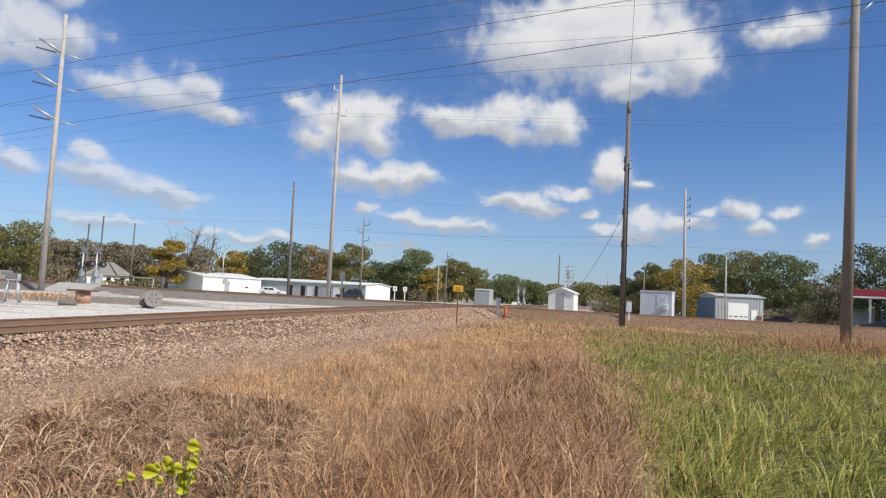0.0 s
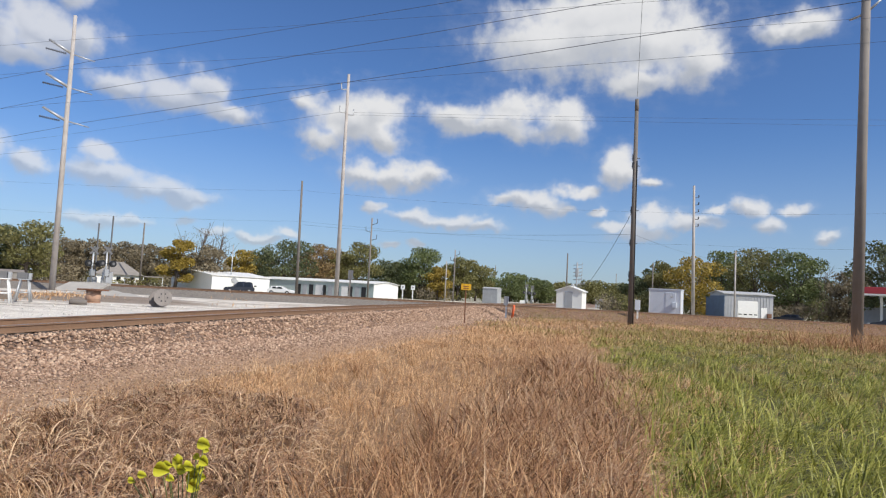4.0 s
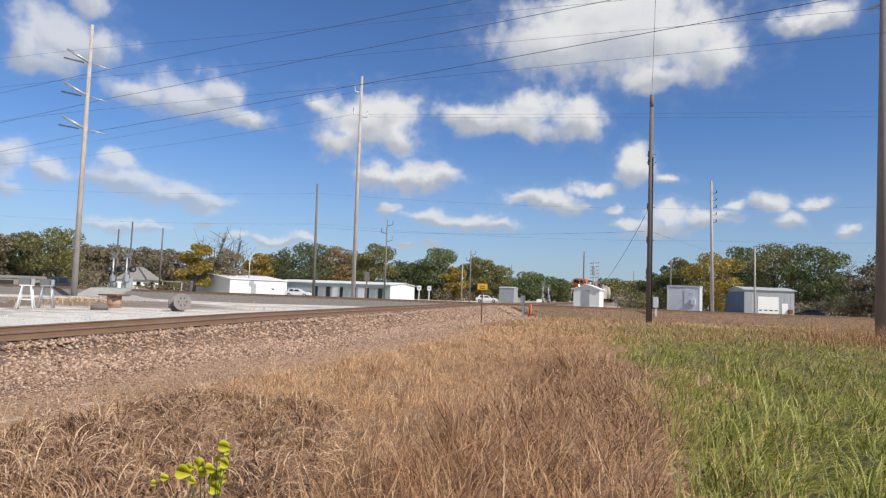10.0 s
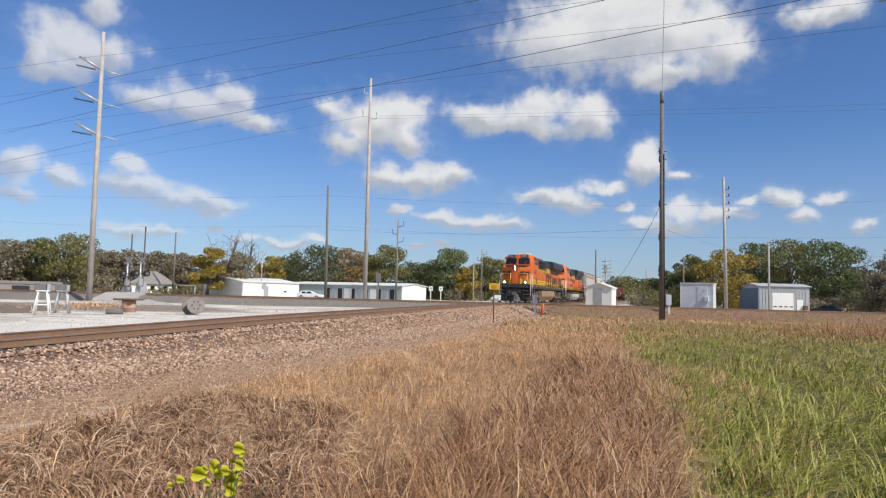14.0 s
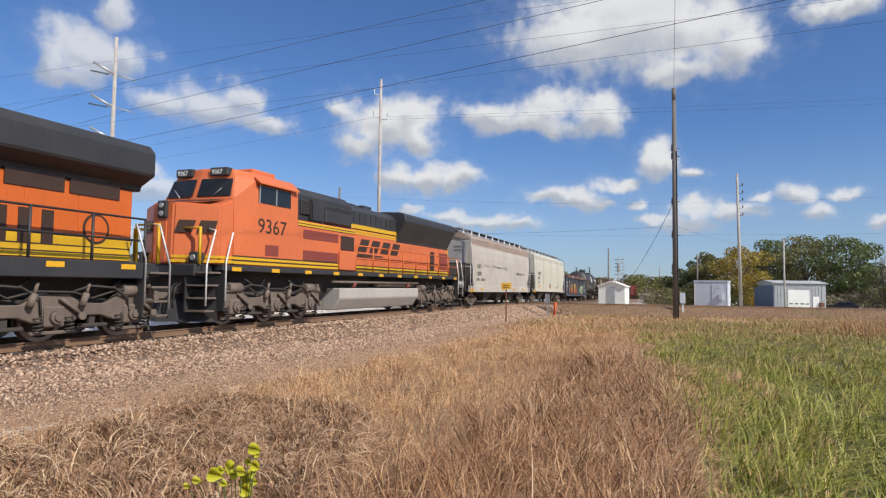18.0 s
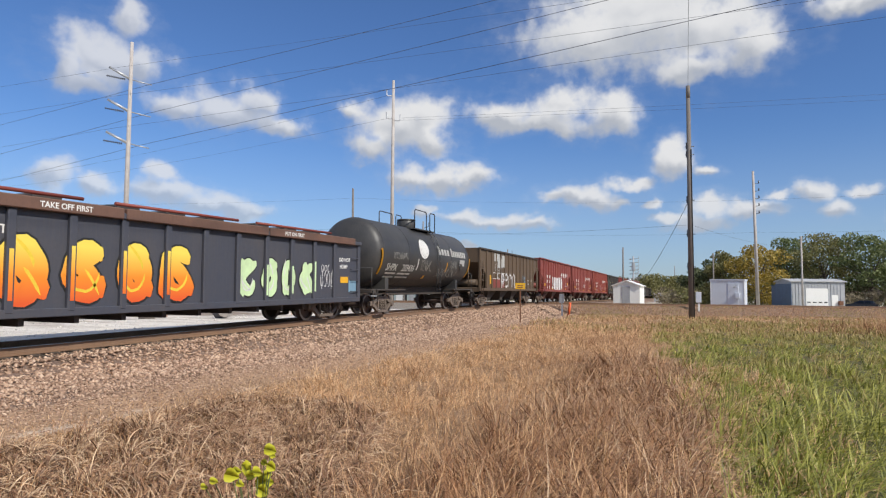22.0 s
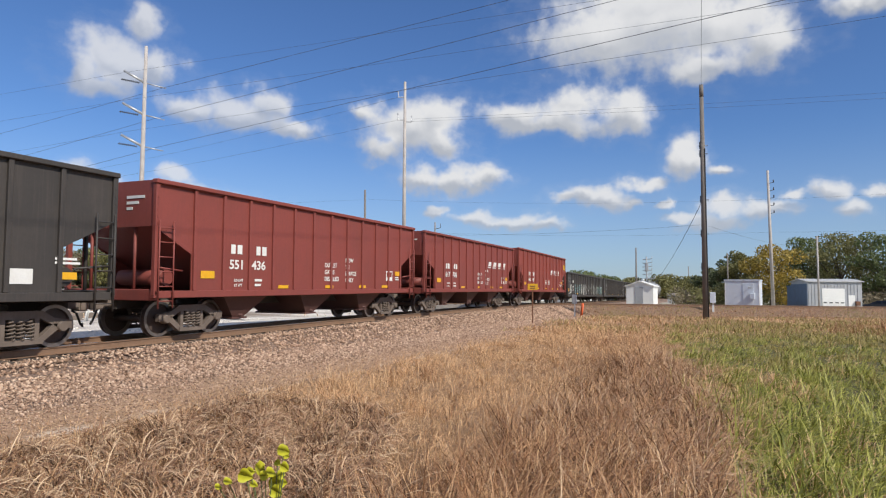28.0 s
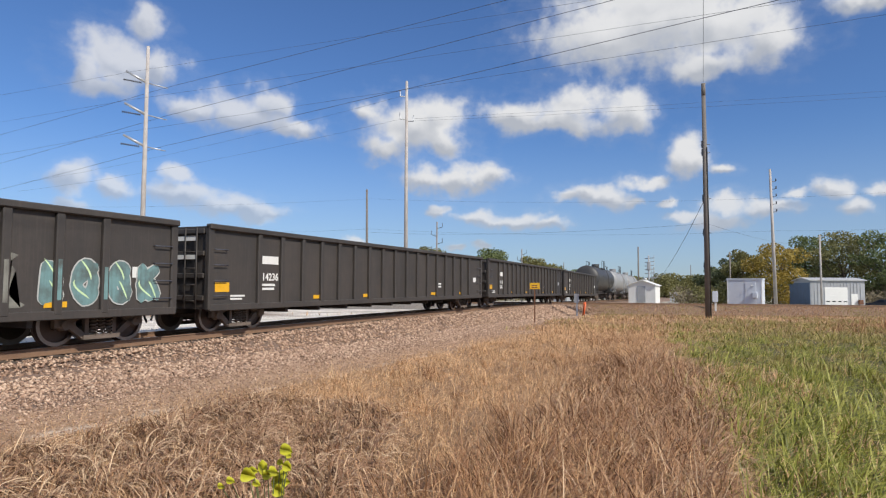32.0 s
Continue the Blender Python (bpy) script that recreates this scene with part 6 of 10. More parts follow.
M["oxide"] = weathered("oxide red car paint", (0.25, 0.055, 0.042), (0.15, 0.045, 0.035), 0.6, 0, 0.5, 12, 0.4, 0.5, 0.05)
M["oxide_dark"] = weathered("darker oxide red car paint", (0.27, 0.054, 0.036), (0.12, 0.038, 0.03), 0.6, 0, 0.5, 12, 0.4, 0.5, 0.05)
M["umber"] = weathered("brown-black car paint", (0.125, 0.083, 0.050), (0.072, 0.05, 0.036), 0.65, 0, 0.5, 12, 0.5, 0.5, 0.05)
M["charcoal"] = weathered("charcoal car paint", (0.046, 0.040, 0.036), (0.105, 0.083, 0.068), 0.6, 0, 0.5, 12, 0.5, 0.5, 0.05)
M["cover_brown"] = weathered("rust-brown cover", (0.16, 0.085, 0.06), (0.08, 0.05, 0.04), 0.75, 0, 0.9, 14, 0.6, 0.5, 0.1)
M["blue_black"] = weathered("blue-black gondola paint", (0.058, 0.062, 0.082), (0.10, 0.088, 0.08), 0.6, 0, 0.5, 12, 0.5, 0.5, 0.05)
M["cream"] = weathered("dirty cream hopper paint", (0.56, 0.515, 0.455), (0.36, 0.31, 0.25), 0.6, 0, 0.35, 10, 0.55, 0.5, 0.04)
M["cream_clean"] = weathered("cream hopper paint", (0.64, 0.60, 0.49), (0.46, 0.42, 0.33), 0.5, 0, 0.35, 10, 0.35, 0.45, 0.03)
M["cream_brown"] = weathered("brown-stained hopper roof", (0.40, 0.31, 0.25), (0.24, 0.17, 0.13), 0.7, 0, 0.5, 10, 0.6, 0.6, 0.05)
M["hopper_grey"] = weathered("grey hopper end", (0.42, 0.42, 0.42), (0.24, 0.23, 0.22), 0.6, 0, 0.6, 12, 0.5, 0.4, 0.05)
M["tank_black"] = weathered("tank car black", (0.042, 0.041, 0.041), (0.11, 0.10, 0.088), 0.48, 0, 0.6, 12, 0.5, 0.4, 0.04)
M["tank_silver"] = weathered("grey tank car paint", (0.33, 0.33, 0.33), (0.18, 0.17, 0.16), 0.5, 0, 0.6, 12, 0.5, 0.5, 0.04)
M["letter_white"] = weathered("stencilled white", (0.78, 0.77, 0.73), (0.55, 0.52, 0.48), 0.6, 0, 3, 30, 0.4, 0.2, 0)
M["reflector"] = plain("yellow reflector", (0.80, 0.42, 0.02), 0.4, 0, 0.2)
M["hose"] = plain("rubber hose", (0.025, 0.025, 0.025), 0.6, 0, 0.2)
M["cab_glass"] = plain("dark cab glass", (0.012, 0.014, 0.016), 0.08, 0, 0.05)
_m, _nt, _p = shader("lit lamp", 0.3)
_p.inputs["Emission Color"].default_value, _p.inputs["Emission Strength"].default_value = (1.0, 0.88, 0.62, 1), 14.0
M["lit"] = _m
for _k, _c in (("gr_orange", (0.85, 0.20, 0.03)), ("gr_yellow", (0.85, 0.60, 0.05)), ("gr_lime", (0.62, 0.80, 0.45)), ("gr_white", (0.74, 0.73, 0.72)), ("gr_pale", (0.52, 0.52, 0.49)), ("gr_teal", (0.16, 0.42, 0.37)), ("gr_grey", (0.36, 0.35, 0.31)), ("gr_blue", (0.20, 0.34, 0.45)), ("gr_black", (0.02, 0.02, 0.02))):
    M[_k] = weathered("spray paint " + _k[3:], _c, tuple(v * 0.6 for v in _c), 0.6, 0, 1.5, 10, 0.5, 0.3, 0)

_m, _nt, _p = shader("spray paint, yellow fading to red", 0.6)
_z = _nt.nodes.new("ShaderNodeSeparateXYZ")
_nt.links.new(_nt.nodes.new("ShaderNodeTexCoord").outputs["Object"], _z.inputs[0])
_r = _nt.nodes.new("ShaderNodeValToRGB")
_e = _r.color_ramp.elements
_e[0].position, _e[0].color, _e[1].position, _e[1].color = 0.10, (0.72, 0.10, 0.02, 1), 0.80, (0.86, 0.66, 0.10, 1)
_e.new(0.42).color = (0.86, 0.26, 0.02, 1)
_g = _nt.nodes.new("ShaderNodeMapRange")
_g.inputs[1].default_value, _g.inputs[2].default_value = 0.75, 2.45
_nt.links.new(_z.outputs[2], _g.inputs[0])
_nt.links.new(_g.outputs[0], _r.inputs[0])
_nt.links.new(_r.outputs[0], _p.inputs["Base Color"])
M["gr_sunset"] = _m
for _k, _c in (("white", (0.50, 0.49, 0.45)), ("teal", (0.17, 0.30, 0.30)), ("grey", (0.24, 0.235, 0.20))):
    M["gr_fade_" + _k] = weathered("worn spray paint " + _k, _c, (0.075, 0.065, 0.055), 0.65, 0, 2.2, 16, 0.95, 0.6, 0)

SHARED = {}


def shared(name, key, build, material, parent, m=None, label=""):
    """A part on a mesh that alike parts use together."""
    if key not in SHARED:
        bm = build()
        me = bpy.data.meshes.new(name)
        bm.to_mesh(me)
        bm.free()
        me.materials.append(material)
        SHARED[key] = me
    ob = new(name, SHARED[key])
    ob.parent = parent
    if m is not None:
        ob.matrix_basis = m
    if label:
        ob["label"] = label
    return ob


def lathe(bm, profile, n=28, axis="x"):
    """Turns (radius, offset) pairs about the x axis."""
    rings = []
    for r, o in profile:
        rings.append([bm.verts.new((o, r * math.cos(2 * math.pi * i / n), r * math.sin(2 * math.pi * i / n))) for i in range(n)])
    for a, b in zip(rings, rings[1:]):
        for i in range(n):
            bm.faces.new((a[i], a[(i + 1) % n], b[(i + 1) % n], b[i]))
    return bm


def wheelset_mesh(r):
    bm = bmesh.new()
    for s in (1, -1):
        lathe(bm, [(0.01, s * 0.84), (0.12, s * 0.84), (0.13, s * 0.775), (r * 0.80, s * 0.745), (r * 0.83, s * 0.81), (r, s * 0.81), (r * 1.005, s * 0.705), (r * 1.06, s * 0.695), (r * 1.06, s * 0.675), (r * 0.8, s * 0.675), (0.1, s * 0.68)])
    lathe(bm, [(0.085, -0.7), (0.085, 0.7)], 12)
    bmesh.ops.recalc_face_normals(bm, faces=bm.faces[:])
    return bm


def add_wheelset(parent, y, r):
    key = "wheelset%.2f" % r
    ob = shared("wheelset", key, lambda: wheelset_mesh(r), M["wheel"], parent, pose(0, y, r))
    me = ob.data
    if len(me.materials) == 1:
        me.materials.append(M["tread"])
        for p in me.polygons:
            c = p.center
            if abs(math.hypot(c.y, c.z) - r * 0.91) < r * 0.10 and abs(p.normal.x) > 0.6:
                p.material_index = 1
    return ob


def side_frame_mesh():
    """Cast side frame of a two-axle truck, with its springs' window."""
    bm = bmesh.new()
    top = [(-1.12, 0.40), (-1.12, 0.58), (-0.72, 0.64), (-0.45, 0.80), (0.45, 0.80), (0.72, 0.64), (1.12, 0.58), (1.12, 0.40), (0.80, 0.44), (0.42, 0.64), (-0.42, 0.64), (-0.80, 0.44)]
    side_prism(bm, top, -0.06, 0.06)
    for s in (-1, 1):
        side_prism(bm, [(s * 0.95, 0.50), (s * 0.72, 0.52), (s * 0.34, 0.20), (s * 0.46, 0.14)], -0.06, 0.06)
        side_prism(bm, [(s * 0.40, 0.66), (s * 0.30, 0.66), (s * 0.30, 0.18), (s * 0.40, 0.18)], -0.05, 0.05)
        tube(bm, (-0.05, s * 0.89, 0.457), (0.13, s * 0.89, 0.457), 0.13, 0.10, 12)
    box(bm, -0.10, 0.10, -0.46, 0.46, 0.12, 0.22)
    return bm


def spring_mesh():
    turns = [(0.075 * math.cos(a * 0.9), 0.075 * math.sin(a * 0.9), 0.23 + 0.0105 * a) for a in range(36)]
    return pipe(bmesh.new(), turns, 0.02, 5)


def freight_truck(parent, y):
    t = shared("truck", "bolster", lambda: bevelled(boxes((-1.05, 1.05, -0.2, 0.2, 0.55, 0.78), (-0.3, 0.3, -0.25, 0.25, 0.78, 0.92)), 0.03), M["grime"], parent, pose(0, y, 0), "rusty cast truck with two axles")
    for s in (-1, 1):
        shared("side_frame", "sideframe", side_frame_mesh, M["grime"], t, pose(s * 1.0, 0, 0))
        for e in (-0.19, 0.0, 0.19):
            shared("spring", "spring", spring_mesh, M["grime"], t, pose(s * 1.05, e, 0))
    for yy in (-0.89, 0.89):
        add_wheelset(t, yy, 0.457)
        shared("brake_shoe", "shoe", lambda: bevelled(boxes((-0.9, 0.9, -0.03, 0.03, 0.3, 0.42)), 0.02), M["dark_grime"], t, pose(0, yy * 0.42, 0))
    return t


def end_gear(parent, y, way, hose=True):
    """Coupler and air hose; way: -1 at the leading end."""
    shared("coupler", "coupler", lambda: bevelled(boxes((-0.11, 0.11, -0.1, 0.42, 0.78, 0.98), (-0.2, 0.15, 0.36, 0.62, 0.72, 1.02)), 0.03, 2), M["grime"], parent, pose(0, y, 0, 0, 0, 0 if way > 0 else 180))
    if hose:
        shared("air_hose", "hose", lambda: pipe(bmesh.new(), [(0.35, 0.0, 0.75), (0.36, 0.12, 0.68), (0.3, 0.28, 0.42), (0.18, 0.42, 0.36), (0.05, 0.52, 0.42)], 0.025), M["hose"], parent, pose(0, y, 0, 0, 0, 0 if way > 0 else 180))


def text_mesh(words, size, bold):
    key = "text%s%.3f%.3f" % (words, size, bold)
    if key not in SHARED:
        c = bpy.data.curves.new("text", "FONT")
        c.body, c.size = words, size
        c.extrude = 0.002
        c.offset = size * bold
        c.resolution_u = 3
        ob = bpy.data.objects.new("text", c)
        SHARED[key] = bpy.data.meshes.new_from_object(ob)
        bpy.data.objects.remove(ob)
    return SHARED[key]


def lettering(parent, words, x, y, z, size, material=None, stretch=1.0, end=False, bold=0.022):
    """Words painted on the near side, or on the leading end."""
    me = text_mesh(words, size, bold).copy()
    me.materials.clear()
    me.materials.append(material or M["letter_white"])
    co = np.zeros(len(me.vertices) * 3, np.float32)
    me.vertices.foreach_get("co", co)
    co = co.reshape(-1, 3)
    co[:, 0] *= stretch
    me.vertices.foreach_set("co", co.reshape(-1))
    ob = new("lettering", me)
    ob.parent = parent
    ob.matrix_basis = pose(x, y, z, 90, 0, 0) if end else pose(x, y, z, 90, 0, 90)
    return ob


def slant_bar(y0, y1, z0, z1, x, slant=0.0):
    bm = bmesh.new()
    return side_prism(bm, [(y0, z0), (y1, z0), (y1 + slant, z1), (y0 + slant, z1)], x, x + 0.006)


def dashes(parent, x, y0, y1, z0, rows, height, material=None, gap=1.7, seed=0, name="lettering_bar"):
    """Small writing that cannot be read: one plain bar a line."""
    r = random.Random(seed * 7 + 3)
    for i in range(rows):
        z = z0 - i * height * gap
        part(name, boxes((x, x + 0.005, y0, y0 + (y1 - y0) * r.uniform(0.7, 1.0), z, z + height)), material or M["letter_white"], parent)


def emblem(parent, x, y0, y1, z0, z1, material, wedge=True):
    """The railway's mark as four slanted plain blocks over a tapering line."""
    w = (y1 - y0) / 4
    for i in range(4):
        a = y0 + i * w
        part("emblem_block", slant_bar(a, a + w * 0.72, z0 + (z1 - z0) * 0.28, z1, x, (z1 - z0) * 0.45), material, parent)
    if wedge:
        part("emblem_line", side_prism(bmesh.new(), [(y0 - 0.1, z0), (y0 + w * 2.3, z0 + (z1 - z0) * 0.09), (y0 + w * 2.3, z0 + (z1 - z0) * 0.15), (y0 + 0.05, z0 + (z1 - z0) * 0.18)], x, x + 0.006), material, parent)


def ribbon(bm, pts, width, x):
    """A flat painted stroke through (y, z) points."""
    prev = None
    for i, (y, z) in enumerate(pts):
        a, b = pts[max(0, i - 1)], pts[min(len(pts) - 1, i + 1)]
        d = Vector((b[0] - a[0], b[1] - a[1]))
        d = d.normalized() if d.length > 1e-6 else Vector((1, 0))
        n = Vector((-d.y, d.x)) * width / 2
        cur = (bm.verts.new((x, y + n.x, z + n.y)), bm.verts.new((x, y - n.x, z - n.y)))
        if prev:
            bm.faces.new((prev[0], prev[1], cur[1], cur[0]))
        prev = cur
    return bm


def swelling(bm, pts, width, x):
    """A broad painted stroke with rounded ends."""
    n = len(pts)
    prev = None
    for i, (y, z) in enumerate(pts):
        a, b = pts[max(0, i - 1)], pts[min(n - 1, i + 1)]
        d = Vector((b[0] - a[0], b[1] - a[1]))
        d = d.normalized() if d.length > 1e-6 else Vector((1, 0))
        f = abs(2 * i / (n - 1) - 1)
        w = Vector((-d.y, d.x)) * width / 2 * math.sqrt(max(0.02, 1 - f ** 7))
        cur = (bm.verts.new((x, y + w.x, z + w.y)), bm.verts.new((x, y - w.x, z - w.y)))
        if prev:
            bm.faces.new((prev[0], prev[1], cur[1], cur[0]))
        prev = cur
    return bm


def spray_piece(parent, x, y0, y1, z0, z1, fill, line, light, seed, n=4, edge=0.035, ribs=(), rib_x=0.0, cloud=""):
    """Rounded spray painting: fat bent strokes that cross and merge, edged in one colour and glinting in another; no letters."""
    r = random.Random(seed)
    w, h = (y1 - y0) / n, z1 - z0
    if cloud:
        rim = []
        for k in range(48):
            a = 2 * math.pi * k / 48
            q = 1 + 0.07 * math.sin(5 * a + seed) + 0.05 * math.sin(11 * a)
            rim.append((x + 0.002, (y0 + y1) / 2 + (y1 - y0) * 0.53 * q * math.copysign(abs(math.cos(a)) ** 0.45, math.cos(a)), (z0 + z1) / 2 + h * 0.52 * q * math.copysign(abs(math.sin(a)) ** 0.45, math.sin(a))))
        bm = bmesh.new()
        bm.faces.new([bm.verts.new(v) for v in rim])
        bmesh.ops.triangulate(bm, faces=bm.faces[:])
        part("spray_cloud", bm, M[cloud], parent)
    for i in range(n):
        c, m = y0 + w * (i + 0.5), z0 + h * 0.5
        lean = r.uniform(-0.10, 0.14) * w
        strokes = []
        kinds = r.sample(["stem", "bow", "wave", "loop", "leg"], 3)
        for kind in kinds:
            o = r.uniform(-0.16, 0.16) * w
            if kind == "stem":
                strokes.append([(c + o - 0.22 * w + lean * t, z0 + h * (0.10 + 0.80 * t) + 0.0 * t) for t in [k / 10 for k in range(11)]])
            elif kind == "bow":
                strokes.append([(c + 0.05 * w + 0.30 * w * math.sin(math.pi * t) - 0.16 * w, z0 + h * (0.14 + 0.74 * t)) for t in [k / 12 for k in range(13)]])
            elif kind == "wave":
                strokes.append([(c + 0.30 * w * math.cos(3.1 * t * 1.6 + 0.3), z0 + h * (0.86 - 0.70 * t)) for t in [k / 14 for k in range(15)]])
            elif kind == "loop":
                q = r.uniform(0.22, 0.30)
                strokes.append([(c + o * 0.5 + q * w * math.cos(5.6 * t + 0.5), m + h * r.uniform(0.0, 0.02) + 0.32 * h * math.sin(5.6 * t + 0.5)) for t in [k / 18 for k in range(19)]])
            else:
                strokes.append([(c - 0.24 * w + 0.55 * w * t, z0 + h * (0.62 - 0.48 * t * t)) for t in [k / 10 for k in range(11)]])
        fat = min(0.30 * w, 0.30 * h) * r.uniform(0.85, 1.15)
        lift = x + 0.004 + 0.004 * i
        for name, grow, up, key in (("spray_edge", edge * 2, 0.0, line), ("spray_patch", 0.0, 0.002, fill)):
            bm = bmesh.new()
            for k, pts in enumerate(strokes):
                swelling(bm, pts, fat + grow, lift + up + 0.0003 * k)
            part(name, bm, M[key], parent)
        bm = bmesh.new()
        for pts in strokes[:2]:
            k = len(pts) // 2
            swelling(bm, [(y - fat * 0.22, z + fat * 0.18) for y, z in pts[k:]], fat * 0.16, lift + 0.0036)
        part("spray_highlight", bm, M[light], parent)
    for y in ribs:
        if y0 < y < y1:
            part("rib_paint", boxes((rib_x, rib_x + 0.003, y - 0.045, y + 0.045, z0 + h * r.uniform(0.06, 0.2), z1 - h * r.uniform(0.08, 0.25))), M[cloud or fill], parent)


def scribble(parent, x, y0, y1, z0, z1, material, seed, n=5, stroke=0.025):
    """A row of quick hand-drawn hooks and loops."""
    r = random.Random(seed)
    w, h = (y1 - y0) / n, z1 - z0
    bm = bmesh.new()
    for i in range(n):
        c = y0 + w * (i + 0.5)
        a0, turn = r.uniform(0, 6.28), r.choice((3.6, 4.8, 6.0)) * r.choice((-1, 1))
        ribbon(bm, [(c + 0.42 * w * math.cos(a0 + turn * k / 14) * (1 - 0.02 * k), (z0 + z1) / 2 + 0.46 * h * math.sin(a0 + turn * k / 14)) for k in range(15)], stroke, x + 0.012)
        if r.random() < 0.6:
            ribbon(bm, [(c + r.uniform(-0.4, 0.0) * w, z0 - 0.1 * h), (c + r.uniform(0.0, 0.4) * w, z1 + 0.15 * h)], stroke, x + 0.0125)
    part("scrawl", bm, M[material], parent)


def ring_hull(levels, L):
    """Stacked rectangles (z, half width, inset at the ends), skinned."""
    bm = bmesh.new()
    rings = []
    for z, x, inset in levels:
        y = L - inset
        rings.append([bm.verts.new(v) for v in ((-x, -y, z), (x, -y, z), (x, y, z), (-x, y, z))])
    for a, b in zip(rings, rings[1:]):
        for i in range(4):
            bm.faces.new((a[i], a[(i + 1) % 4], b[(i + 1) % 4], b[i]))
    bm.faces.new(rings[0][::-1])
    bm.faces.new(rings[-1])
    bmesh.ops.recalc_face_normals(bm, faces=bm.faces[:])
    return bm


def ladder_mesh(w, z0, z1, n):
    bm = bmesh.new()
    for yy in (0.0, w):
        tube(bm, (0, yy, z0), (0, yy, z1), 0.022, n=6)
    for i in range(n):
        z = z0 + (z1 - z0) * (i + 0.5) / n
        tube(bm, (0.0, 0, z), (0.0, w, z), 0.016, n=6)
    return bm


def ladder(parent, x, y, z0, z1, n, material, w=0.5, turn=0):
    key = "ladder%.2f%.2f%.2f%d%s" % (w, z0, z1, n, material.name)
    return shared("ladder", key, lambda: ladder_mesh(w, z0, z1, n), material, parent, pose(x, y, 0, 0, 0, turn))


SPEED, START = 17.264, 22.0
CARS = []   # (thing, y of its middle at START, half the distance between its trucks)


def railcar(name, y0, y1, label, category, trucks=True):
    t = thing(name, pose(0, (y0 + y1) / 2, 0), label, category, "freight train")
    L = (y1 - y0) / 2
    CARS.append((t, (y0 + y1) / 2, L - 1.9))
    if trucks:
        for s in (-1, 1):
            freight_truck(t, s * (L - 1.75))
            end_gear(t, s * (L - 0.12), s)
    return t, L


def pocket_mesh(wt, wb, z0, z1):
    """A hopper pocket that narrows downwards to its gate."""
    bm = bmesh.new()
    hi = [bm.verts.new(v) for v in ((-1.32, -wt, z1), (1.32, -wt, z1), (1.32, wt, z1), (-1.32, wt, z1))]
    lo = [bm.verts.new(v) for v in ((-1.0, -wb, z0), (1.0, -wb, z0), (1.0, wb, z0), (-1.0, wb, z0))]
    for i in range(4):
        bm.faces.new((lo[i], lo[(i + 1) % 4], hi[(i + 1) % 4], hi[i]))
    bm.faces.new(lo[::-1])
    bm.faces.new(hi)
    box(bm, -1.05, 1.05, -wb - 0.08, wb + 0.08, z0 - 0.06, z0 - 0.004)
    tube(bm, (-1.15, 0, z0 + 0.05), (1.15, 0, z0 + 0.05), 0.04, n=8)
    return bm


